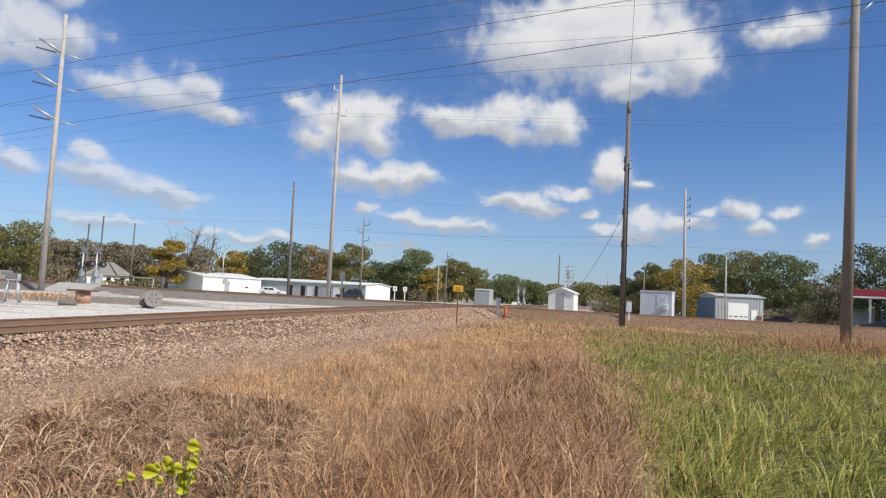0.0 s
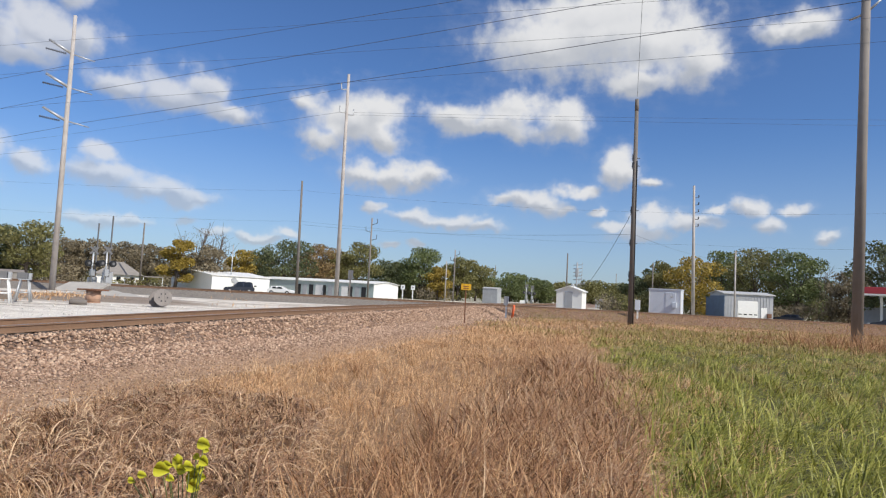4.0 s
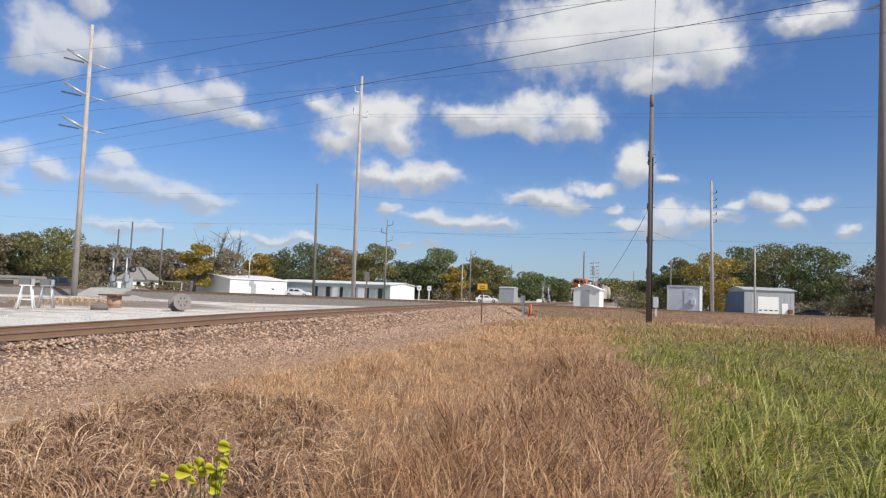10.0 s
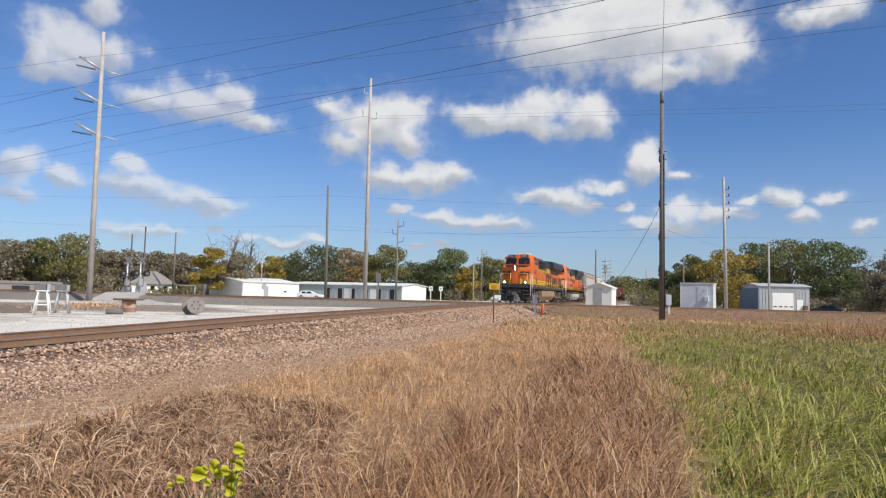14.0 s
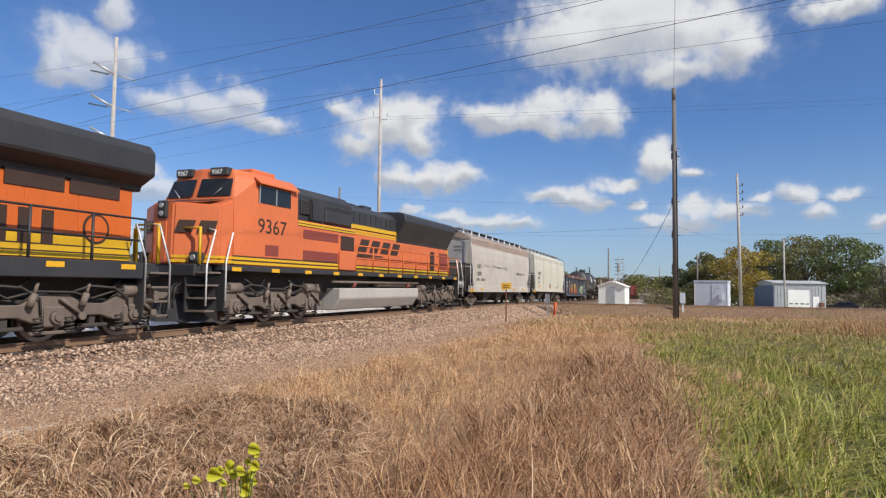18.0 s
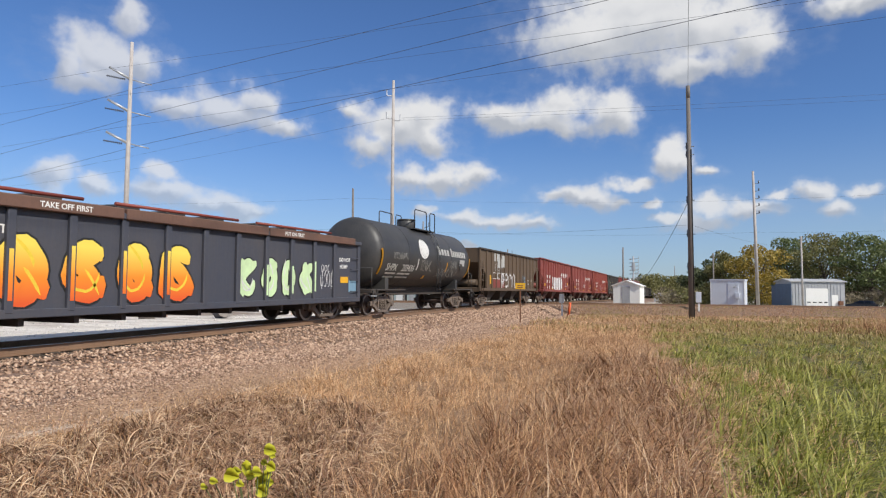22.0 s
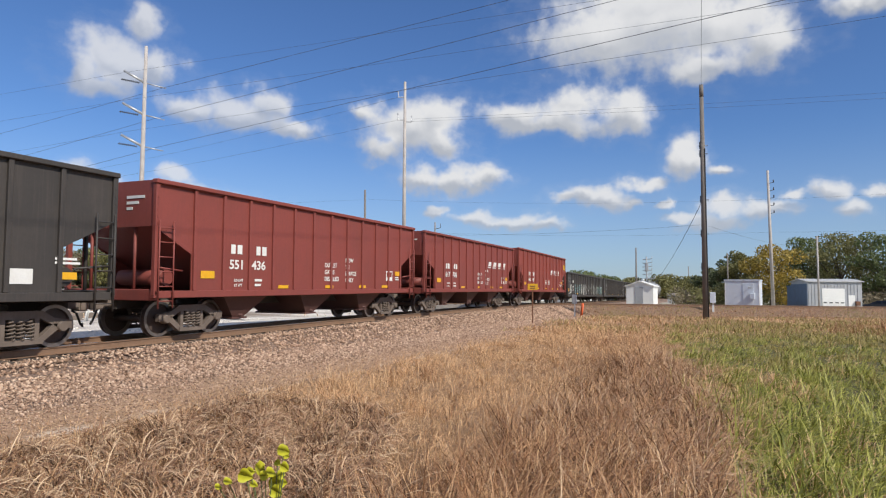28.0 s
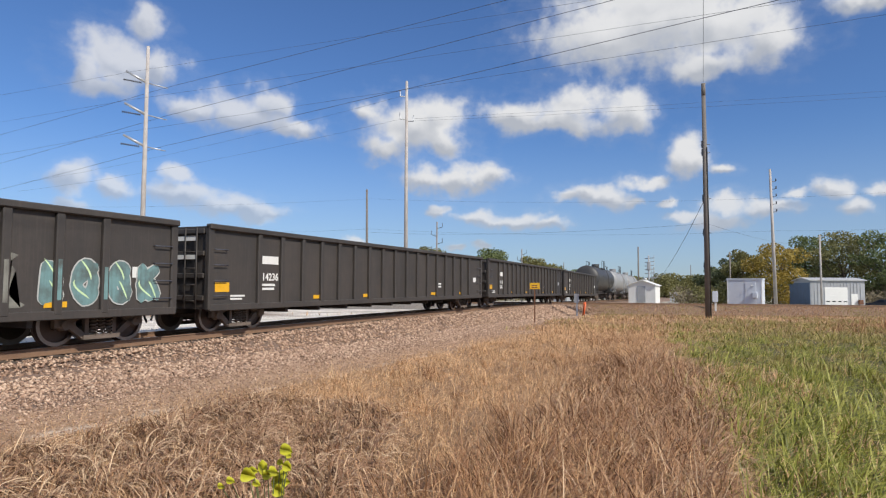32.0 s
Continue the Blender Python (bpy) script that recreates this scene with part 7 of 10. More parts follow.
def open_hopper(y0, y1, H, paint, label, pockets=3, ribs=13, slope_z=2.75, slope_y=1.5, trim=None, under=None):
    t, L = railcar("open_hopper_car", y0, y1, label, "hopper car")
    pk = paint.name
    zb = 1.06
    for s in (-1, 1):
        # the side follows the sloping floor in from the corner, then drops straight to the sill
        cut, dip = slope_y * 0.82, slope_z - (slope_z - zb - 0.1) * slope_y * 0.82 / 3.05
        sheet = [(-L, H - 0.1), (-L, slope_z), (-L + cut, dip), (-L + cut, zb + 0.1), (L - cut, zb + 0.1), (L - cut, dip), (L, slope_z), (L, H - 0.1)]
        shared("side_sheet", "sheet%s%.2f%.2f%d" % (pk, L, H, s), lambda: side_prism(bmesh.new(), sheet, s * 1.46, s * 1.49), paint, t)
        shared("top_chord", "chord%s%.2f%.2f%d" % (pk, L, H, s), lambda: bevelled(boxes((min(s * 1.42, s * 1.60), max(s * 1.42, s * 1.60), -L - 0.03, L + 0.03, H - 0.11, H)), 0.015), trim or paint, t)
        shared("side_sill", "sill%s%.2f%d" % (pk, L, s), lambda: bevelled(boxes((min(s * 1.40, s * 1.56), max(s * 1.40, s * 1.56), -L, L, zb - 0.06, zb + 0.12)), 0.012), paint, t)
        for i in range(ribs):
            y = -L + slope_y * 0.87 + (2 * L - slope_y * 1.74) * i / (ribs - 1)
            low = zb + 0.12
            shared("rib", "rib%s%.2f%.2f" % (pk, H, round(low, 2)), lambda: bevelled(boxes((-0.035, 0.05, -0.05, 0.05, low, H - 0.11)), 0.012), paint, t, pose(s * 1.525 - (0.015 if s > 0 else 0.0), y, 0))
        for e in (-1, 1):
            shared("corner_post", "post%s%.2f" % (pk, H), lambda: bevelled(boxes((-0.06, 0.06, -0.06, 0.06, zb, H - 0.11)), 0.012), paint, t, pose(s * 1.50, e * (L - 0.05), 0))
            shared("rivet_row", "rivets%s%.2f" % (pk, H), lambda: boxes(*[(-0.012, 0.012, -0.02, 0.02, 2.8 + 0.16 * k, 2.84 + 0.16 * k) for k in range(int((H - 2.95) / 0.16))]), paint, t, pose(s * 1.562, e * (L - 0.05), 0))
            ladder(t, s * 1.60, e * (L - 0.08) - (0.45 if e > 0 else 0.0), 0.75, 2.9, 6, paint, 0.45)
            shared("tie_rod", "tierod%s" % pk, lambda: tube(bmesh.new(), (0, -0.0, zb + 0.7), (0, 0.85, zb + 0.62), 0.025, n=6), paint, t, pose(s * 1.46, e * (L - 0.1), 0, 0, 0, 0 if e < 0 else 180))
    for e in (-1, 1):
        # upper end wall and the sloping floor under it
        part("end_wall", boxes((-1.455, 1.455, min(e * (L - 0.02), e * (L - 0.06)), max(e * (L - 0.02), e * (L - 0.06)), slope_z, H - 0.02)), paint, t)
        bm = side_prism(bmesh.new(), [(e * (L - 0.07), slope_z + 0.12), (e * (L - 0.07), slope_z), (e * (L - 3.1), zb + 0.1), (e * (L - 3.1), zb + 0.22)], -1.45, 1.45)
        part("slope_sheet", bm, paint, t)
        part("end_sill", bevelled(boxes((-1.40, 1.40, min(e * (L - 0.02), e * (L - 0.3)), max(e * (L - 0.02), e * (L - 0.3)), zb - 0.12, zb + 0.16)), 0.02), paint, t)
        part("brake_reservoir", tube(bmesh.new(), (-0.5, e * (L - 0.85), zb + 0.45), (1.05, e * (L - 0.85), zb + 0.45), 0.21, n=14), paint, t)
        part("platform", boxes((-1.39, 1.39, min(e * (L - 0.31), e * (L - 1.4)), max(e * (L - 0.31), e * (L - 1.4)), zb - 0.02, zb + 0.04)), M["dark_grime"], t)
        for xx in (-0.75, 0.75):
            part("end_brace", tube(bmesh.new(), (xx, e * (L - 0.12), zb + 0.1), (xx, e * (L - 0.12), slope_z + 0.02), 0.04, n=6), paint, t)
    part("centre_sill", boxes((-0.2, 0.2, -L + 0.1, L - 0.1, 0.72, 1.0)), M["dark_grime"], t)
    part("floor", boxes((-1.395, 1.395, -L + 3.0, L - 3.0, zb - 0.02, zb + 0.02)), M["dark_grime"], t)
    for i in range(pockets):
        y = (L * 0.50 if pockets == 3 else L * 0.56) * (2 * i / (pockets - 1) - 1)
        # pocket coat is darker than the body, with the shade below the car painted in
        shared("hopper_pocket", "pocket" + pk, lambda: pocket_mesh(0.98, 0.24, 0.40, 1.03), under or M["pocket"], t, pose(0, y, 0))
    return t, L


def rib_rows(L, first, n):
    return [-L + first + (2 * L - 2 * first) * i / (n - 1) for i in range(n)]


def rounded(pts, n=5):
    """A smooth curve through the points."""
    q = [pts[0]] + list(pts) + [pts[-1]]
    out = []
    for a, b, c, d in zip(q, q[1:], q[2:], q[3:]):
        for k in range(n):
            u = k / n
            out.append(tuple(0.5 * (2 * b[i] + (c[i] - a[i]) * u + (2 * a[i] - 5 * b[i] + 4 * c[i] - d[i]) * u * u + (3 * b[i] - a[i] - 3 * c[i] + d[i]) * u ** 3) for i in (0, 1)))
    return out + [tuple(pts[-1])]


def make_open_hoppers():
    x = 1.505
    # brown one with pale painting
    t, L = open_hopper(36.84, 52.05, 3.66, M["umber"], "grimy brown open hopper car with pale graffiti", 4, 13, 2.75, 1.6, M["dark_grime"], M["dark_grime"])
    part("faded_panel", boxes((x, x + 0.004, -4.5, -3.3, 2.95, 3.45), (x, x + 0.004, -3.7, -2.6, 2.55, 3.2), (x, x + 0.004, -2.75, -2.0, 2.6, 3.4)), M["gr_pale"], t, "ghosted pale patch of old paint")
    part("faded_panel", boxes((x, x + 0.004, -4.75, -1.9, 1.22, 1.78)), M["oxide"], t, "red patch under the number")
    part("number_frame", boxes((x + 0.005, x + 0.009, -4.8, -1.9, 2.16, 2.2), (x + 0.005, x + 0.009, -4.8, -1.9, 1.78, 1.82)), M["letter_white"], t)
    lettering(t, "9017", x + 0.006, -3.1, 1.86, 0.34)
    lettering(t, "5", x + 0.006, -3.85, 1.86, 0.34)
    strokes = ((-3.0, ((0.10, -0.05), (0.14, 0.95))), (-3.0, ((0.14, 0.90), (0.50, 1.0), (0.76, 0.76), (0.60, 0.45), (0.16, 0.42))),
               (-2.1, ((0.10, 0.55), (0.70, 0.60), (0.66, 0.90), (0.35, 1.0), (0.08, 0.70), (0.10, 0.25), (0.40, 0.0), (0.76, 0.14))),
               (-1.2, ((0.10, 0.0), (0.12, 0.60), (0.05, 0.85))), (-1.2, ((0.12, 0.66), (0.42, 0.96), (0.80, 0.88), (0.70, 0.66))),
               (-0.3, ((0.10, 0.0), (0.16, 0.50), (0.06, 0.80))), (-0.3, ((0.14, 0.70), (0.46, 1.02), (0.84, 0.84), (0.80, 0.35), (0.95, -0.06))))
    for width, key, out in ((0.20, "umber_pale", 0.004), (0.10, "gr_white", 0.008)):
        for at, pts in strokes:
            part("spray_stroke", ribbon(bmesh.new(), [(at + a * 0.98, 1.26 + 0.88 * b) for a, b in rounded(pts)], width, x + out), M[key], t)
    scribble(t, x, -3.0, -2.0, 1.25, 1.75, "gr_white", 8, 3, 0.03)
    scribble(t, x, -4.4, -3.2, 2.3, 2.8, "gr_pale", 12, 4, 0.03)
    for i in range(2):
        scribble(t, x, 2.85 + 0.1 * i, 3.75, 1.78 - 0.40 * i, 2.12 - 0.40 * i, "gr_blue", 3 + i, 5, 0.035)
    part("patch", boxes((x, x + 0.004, -5.5, -5.2, 1.45, 2.0)), M["reflector"], t)
    part("patch", boxes((x, x + 0.004, 1.1, 1.24, 1.3, 1.95), (x, x + 0.004, 1.34, 1.58, 1.3, 1.45)), M["reflector"], t)
    part("stencil_box", boxes((x, x + 0.004, 4.37, 4.87, 1.5, 1.53), (x, x + 0.004, 4.37, 4.87, 1.82, 1.85), (x, x + 0.004, 4.37, 4.40, 1.534, 1.816), (x, x + 0.004, 4.84, 4.87, 1.534, 1.816)), M["letter_white"], t)
    dashes(t, x, 5.3, 5.7, 1.85, 3, 0.03, seed=2)

    def reds(y0, y1, H, paint, label, number, big, seed, spray=False, tie=True, yellow_corner=False):
        t, L = open_hopper(y0, y1, H, paint, label, 3, 12)
        a, b = number
        pitch = (2 * L - 2.61) / 11
        col = -L + 1.305 + pitch
        for i in range(2):
            part("mark_bar", boxes((x, x + 0.004, col + 0.30 + i * pitch, col + 0.48 + i * pitch, 2.2, 2.46)), M["letter_white"], t)
            part("mark_bar", boxes((x, x + 0.004, col + 0.56 + i * pitch, col + 0.76 + i * pitch, 2.2, 2.46)), M["letter_white"], t)
        lettering(t, a, x, col + 0.24, 1.78, 0.36, None, 1.15)
        lettering(t, b, x, col + pitch + 0.11, 1.78, 0.36, None, 1.15)
        for i, words in enumerate(("LD LMT", "LT WT")):
            lettering(t, words, x, col + 0.45, 1.42 - 0.14 * i, 0.11)
            dashes(t, x, col + pitch + 0.25, col + pitch + 0.6, 1.43 - 0.14 * i, 1, 0.07, seed=seed + i)
        part("reflector", boxes((x, x + 0.006, -L + 1.55, -L + 2.05, 1.5, 1.7)), M["reflector"], t)
        for yy in (-2.4, 0.2, 2.5, 4.3):
            part("reflector", boxes((x, x + 0.006, yy, yy + 0.5, 1.22, 1.32)), M["reflector"], t)
        if big:
            for i in range(4):
                yy = 2.05 + i * 0.93
                part("emblem_block", slant_bar(yy, yy + 0.50, 2.54, 2.80, x, 0.14), M["letter_white"], t)
                part("emblem_line", boxes((x, x + 0.004, yy - 0.08, yy + 0.5, 2.43, 2.49)), M["letter_white"], t)
        if tie:
            for i, words in enumerate(("OUTLET", "GATES", "DISABLED")):
                lettering(t, words, x, 0.15, 1.95 - i * 0.24, 0.21, None, 1.0)
            for i, words in enumerate(("MOW", "TIE", "SERVICE", "ONLY")):
                lettering(t, words, x, 1.5, 2.16 - i * 0.24, 0.21)
        else:
            for k in range(2):
                dashes(t, x, 0.1 + k * 1.0, 0.8 + k * 1.0, 1.85, 3, 0.07, seed=seed + 4 + k)
        part("stencil_frame", boxes((x, x + 0.004, L - 2.55, L - 2.0, 1.5, 1.9)), M["letter_white"], t)
        part("stencil_fill", boxes((x + 0.004, x + 0.008, L - 2.5, L - 2.29, 1.66, 1.86), (x + 0.004, x + 0.008, L - 2.26, L - 2.05, 1.66, 1.86)), paint, t)
        part("reflector", boxes((x, x + 0.006, L - 1.75, L - 1.35, 1.72, 1.9)), M["reflector"], t)
        dashes(t, x, L - 1.75, L - 1.35, 1.62, 2, 0.05, seed=seed + 6)
        for i in range(3):
            part("end_lettering_bar", boxes((0.55, 1.15 - 0.2 * i, -L + 0.008, -L + 0.018, H - 0.45 - 0.14 * i, H - 0.38 - 0.14 * i)), M["letter_white"], t)
        if spray:
            spray_piece(t, x, -2.0, 2.6, 1.18, 2.36, "gr_white", "gr_grey", "gr_pale", seed + 20, 5, 0.018, rib_rows(L, 1.305, 12), 1.562, "gr_white")
            scribble(t, x, L - 1.25, L - 0.85, 2.3, 3.0, "gr_white", 4, 1, 0.05)
            scribble(t, x, 3.6, 4.3, 1.45, 1.65, "gr_white", 9, 4, 0.02)
        if yellow_corner:
            part("yellow_panel", boxes((x, x + 0.006, L - 0.7, L - 0.15, H - 1.05, H - 0.62)), M["yellow"], t, "yellow corner panel")
        return t

    reds(53.24, 67.47, 3.86, M["oxide"], "oxide red open hopper car with white graffiti", ("615", "721"), True, 1, True, False)
    reds(68.56, 82.97, 3.86, M["oxide"], "oxide red open hopper car with white lettering", ("615", "794"), True, 2, False, False)
    reds(84.05, 98.4, 3.86, M["oxide_dark"], "dull oxide red open hopper car with white lettering", ("616", "128"), True, 3)
    # charcoal one
    t, L = open_hopper(99.5, 113.9, 3.86, M["charcoal"], "charcoal open hopper car with yellow scrawls", 3, 12)
    lettering(t, "529", x, -L + 3.0, 1.95, 0.34)
    scribble(t, x, -4.4, -3.6, 2.25, 3.05, "gr_lime", 1, 1, 0.06)
    scribble(t, x, -2.8, -2.2, 2.25, 3.0, "gr_yellow", 2, 1, 0.06)
    scribble(t, x, -1.5, -0.9, 2.1, 2.8, "gr_yellow", 6, 1, 0.05)
    for i, words in enumerate(("MOW", "TIE", "SERVICE", "ONLY")):
        lettering(t, words, x, -0.1, 2.25 - i * 0.26, 0.22)
    for i, words in enumerate(("OUTLET", "GATES", "DISABLED")):
        lettering(t, words, x, 1.3, 1.98 - i * 0.26, 0.22)
    for yy in (-2.9, 3.7):
        part("reflector", boxes((x, x + 0.006, yy, yy + 0.6, 1.55, 1.66)), M["reflector"], t)
    part("reflector", boxes((x, x + 0.006, L - 1.3, L - 0.9, 1.45, 1.6)), M["reflector"], t)
    dashes(t, x, -L + 2.6, -L + 3.8, 1.7, 2, 0.08, seed=31)
    dashes(t, x, L - 1.4, L - 0.8, 1.85, 2, 0.05, seed=32)
    part("stencil_frame", boxes((x, x + 0.004, L - 2.3, L - 1.85, 1.35, 1.65)), M["letter_white"], t)
    reds(115.0, 129.42, 3.90, M["oxide"], "oxide red open hopper car with white number", ("551", "436"), False, 5)
    reds(130.57, 145.0, 3.90, M["oxide"], "oxide red open hopper car with slanted white mark", ("617", "706"), True, 6)
    reds(146.3, 161.9, 4.06, M["oxide_dark"], "tall oxide red open hopper car with a yellow corner panel", ("646", "787"), True, 7, False, False, True)


def covered_hopper(y0, y1, label, dirty):
    t, L = railcar("covered_hopper_car", y0, y1, label, "hopper car")
    body, roof = (M["cream"], M["cream_brown"]) if dirty else (M["cream_clean"], M["cream_clean"])
    zs = 1.30 if dirty else 1.24
    part("body", ring_hull([(zs, 1.46, 2.0), (2.7, 1.53, 0.42), (3.1, 1.54, 0.40), (3.6, 1.52, 0.38), (4.0, 1.46, 0.36), (4.22, 1.42, 0.36)], L), body, t)
    part("roof", ring_hull([(4.224, 1.45, 0.33), (4.30, 1.45, 0.33), (4.42, 1.36, 0.34), (4.74, 0.62, 0.36), (4.78, 0.55, 0.40)], L), roof, t, "stained roof" if dirty else "")
    for s in (-1, 1):
        # lower side sheets that hide the slope behind them
        bm = bmesh.new()
        pr = [(-L + 0.42, 2.72), (-L + 0.95, zs), (L - 0.95, zs), (L - 0.42, 2.72)]
        a = [bm.verts.new((s * (1.54 if z > 2 else 1.49), y, z)) for y, z in pr]
        b = [bm.verts.new((s * (1.50 if z > 2 else 1.45), y, z)) for y, z in pr]
        for i in range(4):
            bm.faces.new((a[i], a[(i + 1) % 4], b[(i + 1) % 4], b[i]))
        bm.faces.new(a)
        bm.faces.new(b[::-1])
        bmesh.ops.recalc_face_normals(bm, faces=bm.faces[:])
        part("side_sheet", bm, body, t)
        if dirty:
            part("side_sill", bevelled(boxes((min(s * 1.42, s * 1.53), max(s * 1.42, s * 1.53), -L + 0.02, L - 0.02, 0.90, zs)), 0.015), body, t)
        else:
            part("side_sill", bevelled(boxes((min(s * 1.40, s * 1.50), max(s * 1.40, s * 1.50), -L + 0.02, L - 0.02, 1.02, zs - 0.003)), 0.015), body, t)
            for i in range(3):
                yy = -L * 0.45 + i * L * 0.45
                part("seam", boxes((min(s * 1.53, s * 1.55), max(s * 1.53, s * 1.55), yy - 0.02, yy + 0.02, zs, 4.1)), body, t)
        part("eave_rail", boxes((min(s * 1.44, s * 1.49), max(s * 1.44, s * 1.49), -L + 0.34, L - 0.34, 4.05, 4.12)), roof, t)
        for e in (-1, 1):
            ladder(t, s * 1.56, e * (L - 0.05) - (0.5 if e > 0 else 0), 0.95, 2.6, 5, M["hopper_grey"], 0.5)
            part("corner_rail", pipe(bmesh.new(), [(s * 1.54, e * (L - 0.08), 1.0), (s * 1.54, e * (L - 0.08), 4.45), (s * 1.25, e * (L - 0.1), 4.75), (s * 0.4, e * (L - 0.15), 4.85)], 0.035), M["hopper_grey"], t)
            part("hand_rail", pipe(bmesh.new(), [(s * 0.2, e * (L - 0.04), 2.5), (s * 1.5, e * (L - 0.04), 2.5)], 0.022), M["hopper_grey"], t)
        for i in range(10):
            yy = -L + 0.9 + i * (2 * L - 1.8) / 9
            shared("walk_bracket", "walkbr", lambda: boxes((-0.03, 0.03, -0.07, 0.07, 4.42, 4.93)), M["white_metal"], t, pose(s * 0.78, yy, 0))
    for s in (-1, 1):
        part("roof_walk", boxes((min(s * 0.34, s * 0.80), max(s * 0.34, s * 0.80), -L + 0.15, L - 0.15, 4.90, 4.95)), M["dark_grime"], t, "dark grating roof walk")
    part("hatch", bevelled(boxes((-0.3, 0.3, -L + 0.8, L - 0.8, 4.785, 4.88)), 0.03), roof, t)
    for e in (-1, 1):
        # grey sheet over the cream end: the end's shade is put into its colour
        part("end_cap", boxes((-1.2, 1.2, min(e * (L - 0.37), e * (L - 0.31)), max(e * (L - 0.37), e * (L - 0.31)), 2.75, 4.1)), M["hopper_grey"], t, "end panel greyed for its shade")
        part("end_platform", bevelled(boxes((-1.41, 1.41, min(e * (L - 0.02), e * (L - 1.6)), max(e * (L - 0.02), e * (L - 1.6)), 0.94, 1.06)), 0.01), M["dark_grime"], t)
        for xx in (-1.1, 0.0, 1.1):
            part("end_post", boxes((xx - 0.05, xx + 0.05, min(e * (L - 0.30), e * (L - 0.40)), max(e * (L - 0.30), e * (L - 0.40)), 1.06, 2.74)), M["dark_grime"], t)
        part("brake_reservoir", tube(bmesh.new(), (-0.4, e * (L - 0.8), 1.35), (0.9, e * (L - 0.8), 1.35), 0.2, n=14), M["hopper_grey"], t)
        part("end_walk", boxes((-0.9, 0.9, min(e * (L + 0.12), e * (L - 0.14)), max(e * (L + 0.12), e * (L - 0.14)), 4.86, 4.9)), M["hopper_grey"], t)
    part("centre_sill", boxes((-0.2, 0.2, -L + 0.1, L - 0.1, 0.75, 0.93)), M["dark_grime"], t)
    part("belly", ring_hull([(0.93, 1.2, 3.2), (zs - 0.004, 1.38, 2.3)], L), M["dark_grime"], t)
    for i in range(3):
        y = (i - 1) * L * 0.40
        shared("hopper_pocket", "cpocket%d" % dirty, lambda: pocket_mesh(1.35, 0.45, 0.34, 1.0), M["dark_grime"], t, pose(0, y, 0))
    x = 1.56
    for yy in (-L + 2.4, -0.6, 2.6, L - 2.8):
        part("reflector", boxes((x - 0.02, x + 0.0, yy, yy + 0.55, 1.05 if dirty else 1.45, 1.17 if dirty else 1.57)), M["reflector"], t)
    part("corner_panel", boxes((1.535, 1.545, -L + 0.03, -L + 0.9, 0.93, 1.14)), M["reflector"], t, "yellow corner panel")
    if dirty:
        # rust-brown run-off under the eave
        for sx in (-1, 1):
            part("eave_stain", prism(bmesh.new(), [(sx * 1.487, 3.88), (sx * 1.469, 4.0), (sx * 1.430, 4.215), (sx * 1.410, 4.215), (sx * 1.449, 4.0), (sx * 1.467, 3.88)], -L + 0.48, L - 0.48), M["cream_brown"], t, "brown run-off stains")
        lettering(t, "CEFX", x - 0.01, -6.95, 2.46, 0.36, M["worn_black"])
        lettering(t, "10599", x - 0.01, -6.95, 1.98, 0.36, M["worn_black"])
        r = random.Random(4)
        for i in range(22):
            yy = -5.4 + i * 0.27 + r.uniform(-0.06, 0.06)
            if i in (5, 6):
                continue
            part("worn_mark", boxes((x, x + 0.004, yy, yy + r.uniform(0.05, 0.16), 2.60 + r.uniform(-0.05, 0.05), 2.66 + r.uniform(0, 0.1))), M["worn_black"], t)
        for i in range(12):
            yy = 3.6 + i * 0.24
            part("worn_mark", boxes((x, x + 0.004, yy, yy + r.uniform(0.06, 0.18), 2.3 + r.uniform(-0.04, 0.04), 2.4 + r.uniform(0, 0.06))), M["worn_black"], t)
        dashes(t, x - 0.03, -7.0, -6.1, 1.75, 2, 0.05, M["worn_black"], seed=4)
        dashes(t, x - 0.03, -6.0, -5.0, 1.75, 2, 0.05, M["worn_black"], seed=5)
    else:
        part("mark_bar", boxes((x, x + 0.004, -6.3, -5.2, 2.6, 2.83)), M["worn_black"], t)
        lettering(t, "354692", x - 0.01, -6.3, 2.18, 0.30, M["worn_black"])
        dashes(t, x - 0.02, -6.2, -5.6, 1.9, 2, 0.05, M["worn_black"], seed=6)
        dashes(t, x - 0.02, -0.6, 0.1, 1.75, 3, 0.05, M["worn_black"], seed=7)
        dashes(t, x - 0.02, 3.9, 4.4, 1.75, 4, 0.05, M["worn_black"], seed=8)
    for e in (-1,):
        for i in range(2):
            part("end_lettering_bar", boxes((0.35, 0.85, -L + 0.298, -L + 0.306, 3.7 - 0.22 * i, 3.8 - 0.22 * i)), M["worn_black"], t)
    return t


